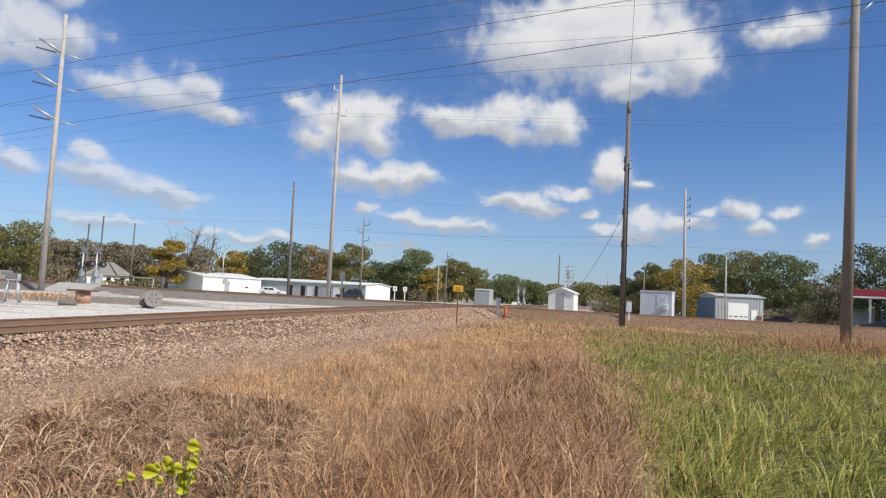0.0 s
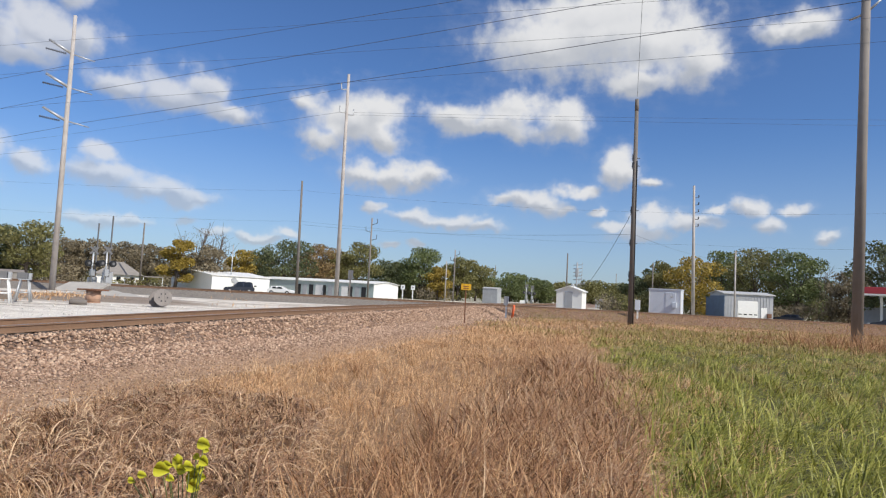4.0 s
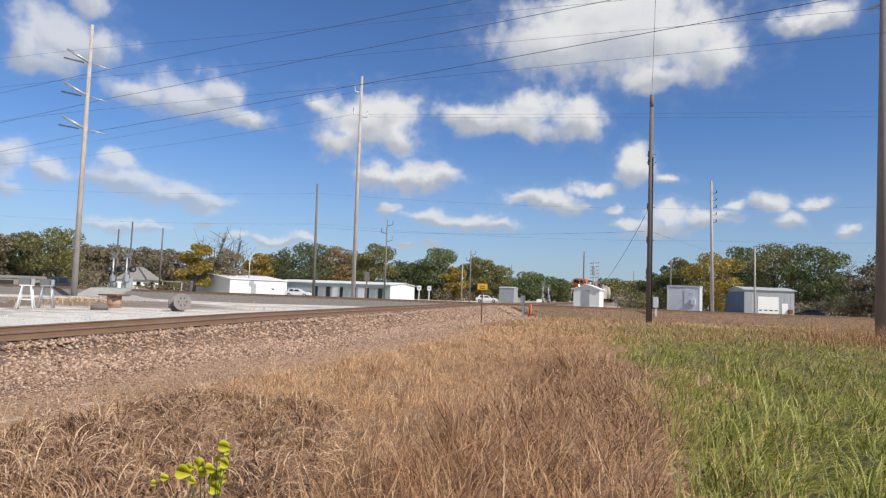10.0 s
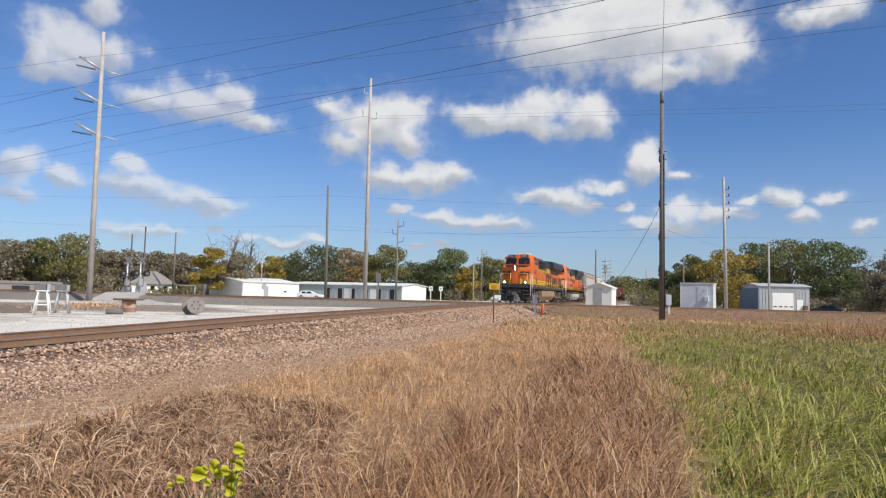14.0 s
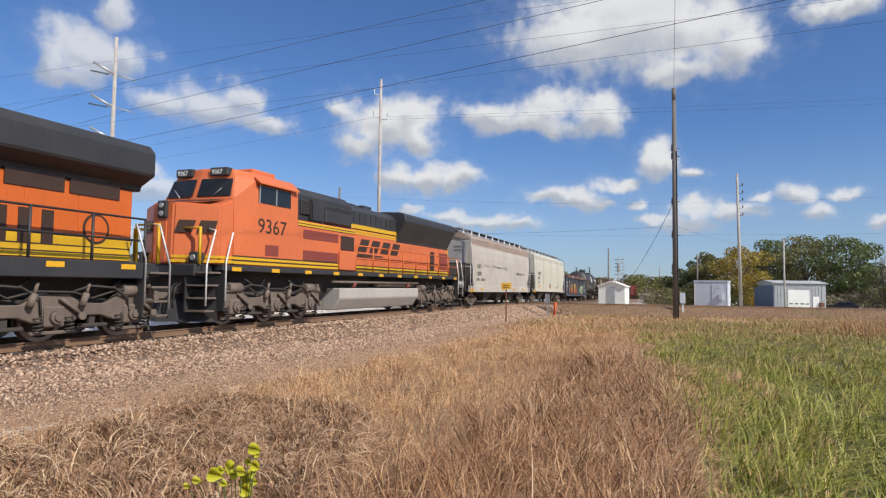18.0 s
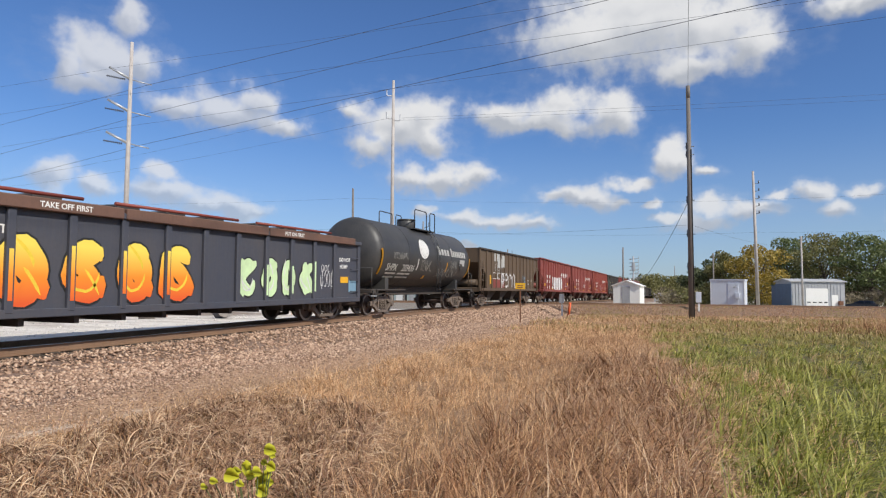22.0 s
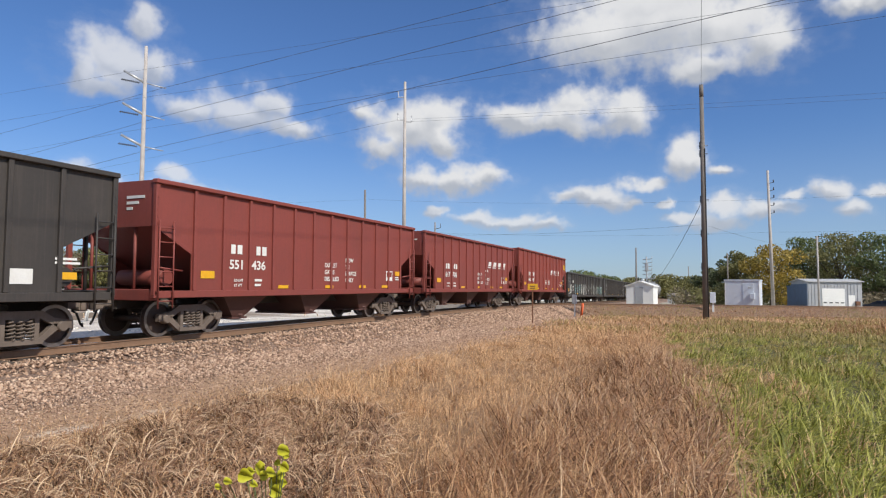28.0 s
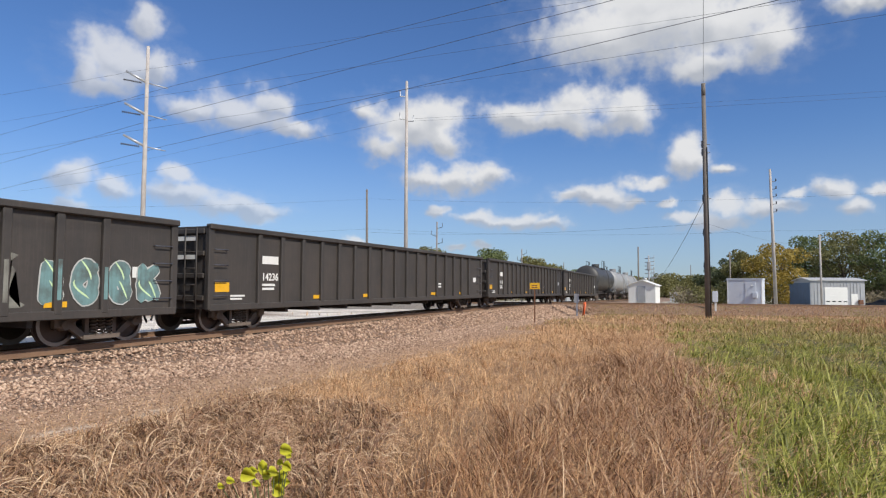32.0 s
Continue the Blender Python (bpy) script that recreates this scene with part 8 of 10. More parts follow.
def gondola(y0, y1, H, paint, label, ribs=16, zb=0.66, category="gondola car", first=1.9):
    t, L = railcar("gondola_car", y0, y1, label, category)
    pk = paint.name
    for s in (-1, 1):
        shared("side_sheet", "gsheet%s%.2f%.2f%d" % (pk, L, H, s), lambda: boxes((min(s * 1.42, s * 1.45), max(s * 1.42, s * 1.45), -L, L, zb + 0.1, H - 0.13)), paint, t)
        shared("top_chord", "gchord%s%.2f%.2f%d" % (pk, L, H, s), lambda: bevelled(boxes((min(s * 1.38, s * 1.58), max(s * 1.38, s * 1.58), -L, L, H - 0.15, H)), 0.025), paint, t)
        shared("side_sill", "gsill%s%.2f%.2f%d" % (pk, L, zb, s), lambda: bevelled(boxes((min(s * 1.36, s * 1.54), max(s * 1.36, s * 1.54), -L + 0.05, L - 0.05, zb - 0.05, zb + 0.13)), 0.015), paint, t)
        for i in range(ribs):
            y = -L + first + (2 * L - 2 * first) * i / (ribs - 1)
            shared("rib", "grib%s%.2f" % (pk, H), lambda: bevelled(boxes((-0.05, 0.06, -0.09, 0.09, zb + 0.05, H - 0.15)), 0.02), paint, t, pose(s * 1.49, y, 0))
        for e in (-1, 1):
            shared("corner_post", "gpost%s%.2f" % (pk, H), lambda: bevelled(boxes((-0.08, 0.08, -0.1, 0.1, zb - 0.02, H - 0.05)), 0.02), paint, t, pose(s * 1.44, e * (L - 0.1), 0))
            for k in range(4):
                shared("grab_iron", "grab", lambda: pipe(bmesh.new(), [(0, 0, 0), (0.08, 0, 0), (0.08, 0.5, 0), (0, 0.5, 0)], 0.016), paint, t, pose(s * 1.46, e * (L - 0.45) - 0.25, zb + 0.35 + 0.42 * k, 0, 0 if s > 0 else 180, 0))
    part("floor", boxes((-1.41, 1.41, -L + 0.05, L - 0.05, zb + 0.06, zb + 0.14)), M["dark_grime"], t)
    for e in (-1, 1):
        part("end_wall", boxes((-1.36, 1.36, min(e * (L - 0.06), e * (L - 0.12)), max(e * (L - 0.06), e * (L - 0.12)), zb, H - 0.06)), paint, t)
        for i in range(4):
            z = zb + 0.3 + i * (H - zb - 0.5) / 3
            part("end_rib", bevelled(boxes((-1.34, 1.34, min(e * (L + 0.02), e * (L - 0.06)), max(e * (L + 0.02), e * (L - 0.06)), z - 0.07, z + 0.07)), 0.02), paint, t)
        ladder(t, 1.1, e * (L + 0.03), zb, H - 0.1, 5, paint, 0.4, 90)
    part("centre_sill", boxes((-0.2, 0.2, -L + 0.1, L - 0.1, 0.5, zb + 0.05)), M["dark_grime"], t)
    for i in range(9):
        y = -L + 3.6 + i * (2 * L - 7.2) / 8
        shared("crossbearer", "bearer", lambda: boxes((-1.35, 1.35, -0.06, 0.06, 0.46, 0.68)), M["dark_grime"], t, pose(0, y, 0))
    return t, L


def make_gondolas():
    x = 1.455
    t, L = gondola(5.13, 22.14, 2.95, M["blue_black"], "blue-black gondola car with orange and lime graffiti", 11, 0.68)
    rows = rib_rows(L, 1.9, 11)
    spray_piece(t, x, -5.6, -0.2, 0.78, 2.35, "gr_sunset", "gr_black", "gr_yellow", 14, 4, 0.05, rows, 1.552)
    spray_piece(t, x, 1.4, 5.4, 0.80, 2.2, "gr_lime", "gr_black", "gr_white", 18, 4, 0.045, rows, 1.552)
    scribble(t, x, 5.7, 6.6, 1.2, 1.75, "gr_white", 2, 4, 0.025)
    scribble(t, x, 5.75, 6.4, 1.75, 2.0, "gr_white", 5, 3, 0.025)
    lettering(t, "DLRX", x, -L + 0.55, 2.15, 0.34)
    lettering(t, "5200", x, -L + 0.6, 1.72, 0.34)
    for i, words in enumerate(("DO NOT", "HUMP")):
        lettering(t, words, x, -L + 2.2 + 0.05 * i, 2.3 - i * 0.26, 0.24)
        lettering(t, words, x, L - 1.5 + 0.05 * i, 2.15 - i * 0.26, 0.2)
    part("reflector", boxes((x, x + 0.006, L - 1.4, L - 0.85, 1.35, 1.58)), M["reflector"], t)
    part("reflector", boxes((x, x + 0.006, -L + 0.4, -L + 0.9, 1.35, 1.58)), M["reflector"], t)
    part("blue_panel", boxes((x, x + 0.006, L - 0.8, L - 0.25, 1.0, 1.45)), M["gr_blue"], t, "small blue panel")
    # lift-off covers with timber bearers
    for i in range(3):
        a, b = -L + 0.5 + i * (2 * L - 1) / 3, -L + 0.5 + (i + 1) * (2 * L - 1) / 3 - 0.08
        part("cover", prism(bmesh.new(), [(-1.46, 2.955), (1.46, 2.955), (1.46, 3.05), (0.9, 3.14), (-0.9, 3.14), (-1.46, 3.05)], a, b), M["cover_brown"], t, "rust-brown lift-off cover")
        part("cover_lip", bevelled(boxes((1.47, 1.62, a, b, 2.80, 3.06)), 0.02), M["cover_brown"], t)
        for k in range(3):
            yy = a + (b - a) * (0.2 + 0.3 * k)
            part("lifting_bar", bevelled(boxes((-0.5, 0.5, yy - 0.35, yy + 0.35, 3.145, 3.30)), 0.04), M["charcoal"], t)
        part("cover_rail", tube(bmesh.new(), (0.75, a + 0.4, 3.26), (0.75, b - 0.4, 3.26), 0.045, n=6), M["oxide_dark"], t)
    lettering(t, "TAKE OFF FIRST", 1.625, -4.8, 2.87, 0.17)
    lettering(t, "PUT ON FIRST", 1.625, 3.4, 2.87, 0.17)
    # long charcoal gondolas
    specs = ((163.27, 184.73, "34097", "long charcoal gondola car with white and teal graffiti"), (185.8, 207.36, "14236", "long charcoal gondola car with white number"),
             (208.5, 228.6, "14118", "long dull charcoal gondola car"), (229.7, 247.5, "34022", "charcoal gondola car, streaked with rust"))
    for k, (a, b, num, lab) in enumerate(specs):
        t, L = gondola(a, b, 2.95, M["charcoal"], lab, 17 if k < 3 else 14, 0.66, first=2.06)
        part("mark_bar", boxes((x, x + 0.004, -L + 2.24, -L + 3.0, 1.94, 2.18)), M["letter_white"], t)
        lettering(t, num, x, -L + 2.24, 1.45, 0.31)
        dashes(t, x, -L + 2.26, -L + 2.95, 1.28, 2, 0.07, seed=40 + k)
        part("reflector", boxes((x, x + 0.006, -L + 0.3, -L + 0.85, 1.12, 1.38)), M["reflector"], t)
        for yy in (-L + 4.9, -L + 8.2, L - 7.0, L - 3.4):
            part("reflector", boxes((x, x + 0.006, yy, yy + 0.5, 0.86, 0.98)), M["reflector"], t)
        dashes(t, x, -L + 0.9, -L + 1.5, 0.98, 2, 0.05, seed=50 + k)
        dashes(t, x, L - 6.2, L - 5.7, 1.35, 2, 0.08, seed=60 + k)
        part("stencil_frame", boxes((x, x + 0.004, L - 1.3, L - 0.85, 1.5, 1.75)), M["letter_white"], t)
        for i in range(2):
            part("end_lettering_bar", boxes((0.3, 1.1, -L - 0.03, -L - 0.024, 2.5 - 0.5 * i, 2.62 - 0.5 * i)), M["letter_white"], t)
        if k == 0:
            rows = rib_rows(L, 2.06, 17)
            scribble(t, x, -L + 0.4, -L + 1.8, 1.95, 2.5, "gr_grey", 5, 4, 0.03)
            spray_piece(t, x, -L + 1.3, -L + 2.1, 0.80, 1.95, "gr_fade_white", "gr_grey", "gr_pale", 29, 1, 0.03)
            spray_piece(t, x, -L + 3.2, -L + 6.7, 0.80, 1.95, "gr_fade_teal", "gr_pale", "gr_blue", 21, 4, 0.03, rows, 1.552)
            spray_piece(t, x, -L + 7.1, -L + 9.9, 0.80, 1.90, "gr_fade_white", "gr_black", "gr_pale", 22, 3, 0.02, rows, 1.552, "gr_fade_white")
            scribble(t, x, -L + 10.0, -L + 12.6, 0.9, 1.75, "gr_pale", 27, 5, 0.035)
            spray_piece(t, x, -L + 13.0, -L + 17.4, 0.78, 1.95, "gr_fade_grey", "charcoal", "gr_pale", 23, 6, 0.015, rows, 1.552, "gr_fade_grey")
            spray_piece(t, x, L - 3.7, L - 0.4, 0.80, 1.95, "gr_fade_teal", "gr_pale", "gr_lime", 24, 4, 0.03, rows, 1.552)


def bend_on_tank(ob, r, zc, lift=0.008):
    """Lays flat paint on the round tank."""
    me = ob.data
    m = ob.matrix_basis
    if len(me.vertices) <= 16:
        bm = bmesh.new()
        bm.from_mesh(me)
        tall = [e for e in bm.edges if abs(e.verts[0].co.z - e.verts[1].co.z) > 0.1]
        bmesh.ops.subdivide_edges(bm, edges=tall, cuts=7, use_grid_fill=True)
        bm.to_mesh(me)
        bm.free()
    for v in me.vertices:
        w = m @ v.co
        d = min(0.98 * r, max(-0.98 * r, w.z - zc))
        v.co = Vector((math.sqrt(r * r - d * d) + lift, w.y, w.z))
    ob.matrix_basis = Matrix.Identity(4)


def tank_car(y0, y1, paint, label, marked):
    t, L = railcar("tank_car", y0, y1, label, "tank car")
    r, zc = 1.52, 2.70
    body = L - 0.35
    bm = bmesh.new()
    prof = [(0.01, -body), (0.5, -body + 0.02), (0.95, -body + 0.10), (1.30, -body + 0.26), (1.44, -body + 0.38), (1.50, -body + 0.50), (r, -body + 0.62), (r, -0.02), (r, 0.02), (r, body - 0.62), (1.50, body - 0.50), (1.44, body - 0.38), (1.30, body - 0.26), (0.95, body - 0.10), (0.5, body - 0.02), (0.01, body)]
    lathe(bm, prof, 40)
    for f in bm.faces:
        f.smooth = True
    bmesh.ops.recalc_face_normals(bm, faces=bm.faces[:])
    shell = part("tank", bm, paint, t)
    shell.matrix_basis = pose(0, 0, zc, 0, 0, 90)
    for yy in (-body * 0.45, body * 0.45, -body + 0.64, body - 0.64):
        bm = lathe(bmesh.new(), [(r, -0.03), (r + 0.008, -0.03), (r + 0.008, 0.03), (r, 0.03)], 40)
        part("seam", bm, paint, t).matrix_basis = pose(0, yy, zc, 0, 0, 90)
    part("stub_sill", bevelled(boxes((-0.3, 0.3, -L + 0.1, L - 0.1, 0.82, 1.22)), 0.02), M["dark_grime"], t)
    for e in (-1, 1):
        part("saddle", boxes((-1.15, 1.15, e * (L - 1.95) - 0.16, e * (L - 1.95) + 0.16, 0.95, 1.62)), paint, t)
        part("end_sill", bevelled(boxes((-1.45, 1.45, min(e * (L - 0.02), e * (L - 0.4)), max(e * (L - 0.02), e * (L - 0.4)), 0.95, 1.12)), 0.02), M["dark_grime"], t)
        part("end_rail", pipe(bmesh.new(), [(-1.4, e * (L - 0.1), 1.1), (-1.4, e * (L - 0.1), 2.0), (1.4, e * (L - 0.1), 2.0), (1.4, e * (L - 0.1), 1.1)], 0.022), paint, t)
        for s in (-1, 1):
            part("running_board", boxes((min(s * 0.95, s * 1.48), max(s * 0.95, s * 1.48), min(e * (L - 0.41), e * (L - 3.2)), max(e * (L - 0.41), e * (L - 3.2)), 1.06, 1.12)), M["dark_grime"], t)
            ladder(t, s * 1.5, e * (L - 0.25) - 0.2, 0.5, 1.1, 2, M["dark_grime"], 0.4)
    # manway, platform and its rails
    part("valve_housing", bevelled(tube(bmesh.new(), (0, 0.05, zc + r - 0.1), (0, 0.05, zc + r + 0.36), 0.48, n=20), 0.03), paint, t, "round valve housing on the top")
    part("housing_lid", tube(bmesh.new(), (0, 0.05, zc + r + 0.364), (0, 0.05, zc + r + 0.43), 0.5, 0.45, 20), paint, t)
    for s in (-1, 1):
        part("platform", boxes((min(s * 0.55, s * 1.0), max(s * 0.55, s * 1.0), -1.1, 1.5, zc + r - 0.16, zc + r - 0.11)), paint, t)
        for ya, yb in ((-1.05, 0.4), (0.85, 1.5)):
            part("guard_rail", pipe(bmesh.new(), [(s * 0.98, ya, zc + r - 0.12), (s * 0.98, ya, zc + r + 0.72), (s * 0.98, ya + 0.08, zc + r + 0.80), (s * 0.98, yb - 0.08, zc + r + 0.80), (s * 0.98, yb, zc + r + 0.72), (s * 0.98, yb, zc + r - 0.12)], 0.028), M["loco_black"], t)
        bm = bmesh.new()
        for yy in (0.42, 0.88):
            pipe(bm, [(s * 1.0, yy, zc + r - 0.1), (s * 1.3, yy, zc + 1.05), (s * 1.62, yy, zc + 0.3), (s * 1.62, yy, zc - 0.9), (s * 1.5, yy, 1.0)], 0.025)
        for i in range(10):
            a = math.radians(52 - i * 12)
            zz = zc + 1.6 * math.sin(a) if i < 5 else zc + 0.2 - (i - 4) * 0.36
            xx = 1.6 * math.cos(a) if i < 5 else 1.62
            tube(bm, (s * xx, 0.42, zz), (s * xx, 0.88, zz), 0.018, n=6)
        part("side_ladder", bm, paint, t)
    part("placard", boxes((1.53, 1.54, 3.9, 4.2, 2.2, 2.5)), M["dark_grime"], t)
    if not marked:
        return t
    # white globe mark and plain bars for the maker's words
    def globe():
        bm = bmesh.new()
        c = bm.verts.new((0, -1.0, 3.05))
        rings = [[bm.verts.new((0, -1.0 + q * math.cos(2 * math.pi * k / 32), 3.05 + 0.86 * q * math.sin(2 * math.pi * k / 32))) for k in range(32)] for q in (0.11, 0.22, 0.33, 0.44, 0.55)]
        for k in range(32):
            bm.faces.new((c, rings[0][k], rings[0][(k + 1) % 32]))
            for a, b in zip(rings, rings[1:]):
                bm.faces.new((a[k], b[k], b[(k + 1) % 32], a[(k + 1) % 32]))
        return bm
    bend_on_tank(part("globe_mark", globe(), M["letter_white"], t, "white globe mark"), r, zc)
    for k in range(-2, 3):
        pts = [(-1.0 + k * 0.2 * math.sin(math.pi * i / 12), 3.52 - 0.078 * i) for i in range(13)]
        bend_on_tank(part("globe_line", ribbon(bmesh.new(), pts, 0.010, 0), M["tank_silver"], t), r, zc, 0.014)
    for a, b, z0, z1 in ((0.85, 2.40, 2.86, 3.18), (2.60, 4.85, 2.84, 3.16)):
        w = (b - a) / (4 if b < 3 else 8)
        for i in range(4 if b < 3 else 8):
            up = 0.13 if i == 0 else 0.0
            ob = part("name_block", boxes((0, 0.002, a + i * w, a + i * w + w * 0.78, z0, z1 + up)), M["letter_white"], t)
            bend_on_tank(ob, r, zc)
    ob = lettering(t, "203436", 0, -3.30, 1.94, 0.42, None, 1.05)
    bend_on_tank(ob, r, zc)
    bend_on_tank(lettering(t, "SHPX", 0, -4.85, 1.94, 0.42, None, 1.05), r, zc)
    for i in range(2):
        for a, b in ((-4.7, -3.7), (-3.5, -2.2)):
            bend_on_tank(part("lettering_bar", boxes((0, 0.002, a, b, 1.78 - 0.16 * i, 1.85 - 0.16 * i)), M["letter_white"], t), r, zc)
    for a, b, z0, z1, mk in ((3.9, 4.65, 2.38, 2.72, "letter_white"), (2.0, 2.12, 2.0, 2.5, "reflector"), (-1.75, -1.62, 2.0, 2.55, "letter_white"), (-0.55, -0.3, 1.62, 1.78, "reflector")):
        bend_on_tank(part("sticker", boxes((0, 0.002, a, b, z0, z1)), M[mk], t), r, zc)
    for a, b, z0, z1, sd in ((-4.4, -2.9, 2.45, 2.75, 1), (0.9, 3.6, 1.75, 2.15, 4), (-1.3, 0.0, 2.0, 2.5, 7), (2.5, 3.5, 2.2, 2.6, 9)):
        rr = random.Random(sd)
        pts = [(a + (b - a) * (i / 45 + 0.08 * math.sin(i * 0.9)), (z0 + z1) / 2 + (z1 - z0) / 2 * math.sin(i * 0.85 + 2 * math.sin(i * 0.21 + sd))) for i in range(46)]
        bend_on_tank(part("scrawl", ribbon(bmesh.new(), pts, 0.025, 0), M["gr_grey"], t), r, zc, 0.012)
    for e in (-1, 1):
        ob = part("safety_band", slant_bar(min(e * (body - 0.62), e * (body - 0.48)), max(e * (body - 0.62), e * (body - 0.48)), 1.75, 2.85, 0, e * 0.12), M["reflector"], t, "curved yellow end stripe")
        bend_on_tank(ob, r, zc, 0.012)
    return t


# ---- locomotives ----
def loco_truck(parent, y, dusty, spacing=2.05):
    t = shared("truck", "locobolster", lambda: bevelled(boxes((-0.95, 0.95, -2.5, 2.5, 0.62, 0.95)), 0.04), M["dark_grime"], parent, pose(0, y, 0), "three-axle truck caked in grime")

    coat, tone = (M["grime"], "dusty") if dusty else (M["loco_grime"], "dark")

    def frame_bm():
        bm = bmesh.new()
        side_prism(bm, [(-2.75, 0.62), (-2.75, 0.98), (-1.7, 1.02), (-1.35, 0.82), (-0.7, 0.82), (-0.4, 1.02), (0.4, 1.02), (0.7, 0.82), (1.35, 0.82), (1.7, 1.02), (2.75, 0.98), (2.75, 0.62), (2.35, 0.46), (1.6, 0.42), (1.2, 0.55), (0.8, 0.55), (0.45, 0.42), (-0.45, 0.42), (-0.8, 0.55), (-1.2, 0.55), (-1.6, 0.42), (-2.35, 0.46)], -0.09, 0.09)
        return bevelled(bm, 0.02)

    def coil_bm():
        bm = bmesh.new()
        turns = [(0.09 * math.cos(a * 0.9), 0.09 * math.sin(a * 0.9), 0.22 + 0.0115 * a) for a in range(32)]
        return pipe(bm, turns, 0.02, 5)

    for s in (-1, 1):
        shared("side_frame", "locoframe" + tone, frame_bm, coat, t, pose(s * 1.12, 0, 0))
        for k in (-1, 0, 1):
            shared("journal_box", "journal" + tone, lambda: tube(bevelled(boxes((-0.1, 0.16, -0.24, 0.24, 0.32, 0.78)), 0.04), (0.16, 0, 0.53), (0.24, 0, 0.53), 0.15, 0.13, 14), coat, t, pose(s * 1.12, k * spacing, 0, 0, 0, 0 if s > 0 else 180))
            shared("bearing_cap", "bearingcap", lambda: tube(bmesh.new(), (0.24, 0, 0.53), (0.28, 0, 0.53), 0.09, 0.07, 12), M["grime"], t, pose(s * 1.12, k * spacing, 0, 0, 0, 0 if s > 0 else 180))
            for e in (-1, 1):
                shared("coil_spring", "lococoil", coil_bm, M["dark_grime"], t, pose(s * 1.24, k * spacing + e * 0.37, 0))
            shared("tie_bar", "tiebar" + tone, lambda: bevelled(boxes((-0.05, 0.05, -0.5, 0.5, 0.17, 0.25)), 0.015), coat, t, pose(s * 1.16, k * spacing, 0))
            shared("link", "rodlink", lambda: tube(tube(bmesh.new(), (0.0, -0.15, 0.95), (0.0, 0.42, 0.55), 0.045, n=8), (0.0, 0.36, 0.55), (0.08, 0.36, 0.55), 0.09, n=10), M["grime"], t, pose(s * 1.28, k * spacing + 0.25, 0))
        for k in (-1, 1):
            shared("brake_cylinder", "brakecyl", lambda: tube(tube(bmesh.new(), (0, -0.32, 1.12), (0, 0.28, 1.12), 0.16, n=12), (0, 0.28, 1.12), (0, 0.55, 1.12), 0.06, n=8), M["grime"], t, pose(s * 1.18, k * spacing, 0))
            shared("brake_hanger", "hanger", lambda: bevelled(boxes((-0.05, 0.05, -0.08, 0.08, 0.25, 0.75), (-0.08, 0.08, -0.4, 0.4, 0.28, 0.36)), 0.015), M["dark_grime"], t, pose(s * 1.1, k * spacing * 0.5, 0))
            shared("brake_rod", "brakerod", lambda: pipe(bmesh.new(), [(0, -0.7, 1.10), (0.06, -0.3, 1.22), (0.08, 0.3, 1.18), (0.02, 0.75, 0.95), (0, 0.8, 0.6)], 0.028), M["dark_grime"], t, pose(s * 1.26, k * spacing * 0.55, 0))
            shared("damper", "damper", lambda: tube(tube(bmesh.new(), (0, 0, 0.78), (0, 0.1, 1.05), 0.075, n=10), (0, 0.1, 1.05), (0, 0.16, 1.28), 0.04, n=8), M["grime"], t, pose(s * 1.3, k * 0.62, 0))
            shared("bracket", "truckbracket" + tone, lambda: bevelled(boxes((-0.05, 0.12, -0.16, 0.2, 0.98, 1.14), (-0.03, 0.16, -0.05, 0.05, 1.0, 1.26)), 0.02), coat, t, pose(s * 1.14, k * spacing * 1.24, 0))
        shared("air_line", "airline", lambda: pipe(bmesh.new(), [(0, -2.6, 1.02), (0.03, -2.2, 1.20), (0, -1.5, 1.16), (0.05, -1.1, 0.96), (0.02, -0.5, 1.10), (0.04, 0.4, 1.08), (0, 0.9, 0.94), (0.03, 1.6, 1.14), (0, 2.5, 1.05)], 0.024), M["dark_grime"], t, pose(s * 1.26, 0, 0))
        shared("cable", "motorcable", lambda: pipe(bmesh.new(), [(0, -1.6, 1.40), (0.1, -1.3, 1.22), (0.1, -0.9, 1.16), (0.02, -0.6, 1.38)], 0.03), M["hose"], t, pose(s * 1.2, 0, 0))
        shared("cable", "motorcable", None, M["hose"], t, pose(s * 1.2, 2.3, 0))
        shared("sand_pipe", "sandpipe", lambda: pipe(bmesh.new(), [(0, -2.7, 1.3), (0, -2.9, 0.9), (0, -2.75, 0.3), (-0.2, -2.6, 0.1)], 0.03), M["dark_grime"], t, pose(s * 1.05, 0, 0))
        shared("sand_pipe", "sandpipe", None, M["dark_grime"], t, pose(s * 1.05, 0, 0, 0, 0, 180))
    for k in (-1, 0, 1):
        add_wheelset(t, k * spacing, 0.533)
        shared("traction_motor", "tractionmotor", lambda: bevelled(boxes((-0.62, 0.62, 0.18, 1.0, 0.2, 0.86)), 0.08, 2), M["dark_grime"], t, pose(0, k * spacing, 0))
    shared("end_transom", "transom", lambda: bevelled(boxes((-1.0, 1.0, -2.72, -2.5, 0.5, 0.95)), 0.03), M["dark_grime"], t, pose(0, 0, 0))
    return t


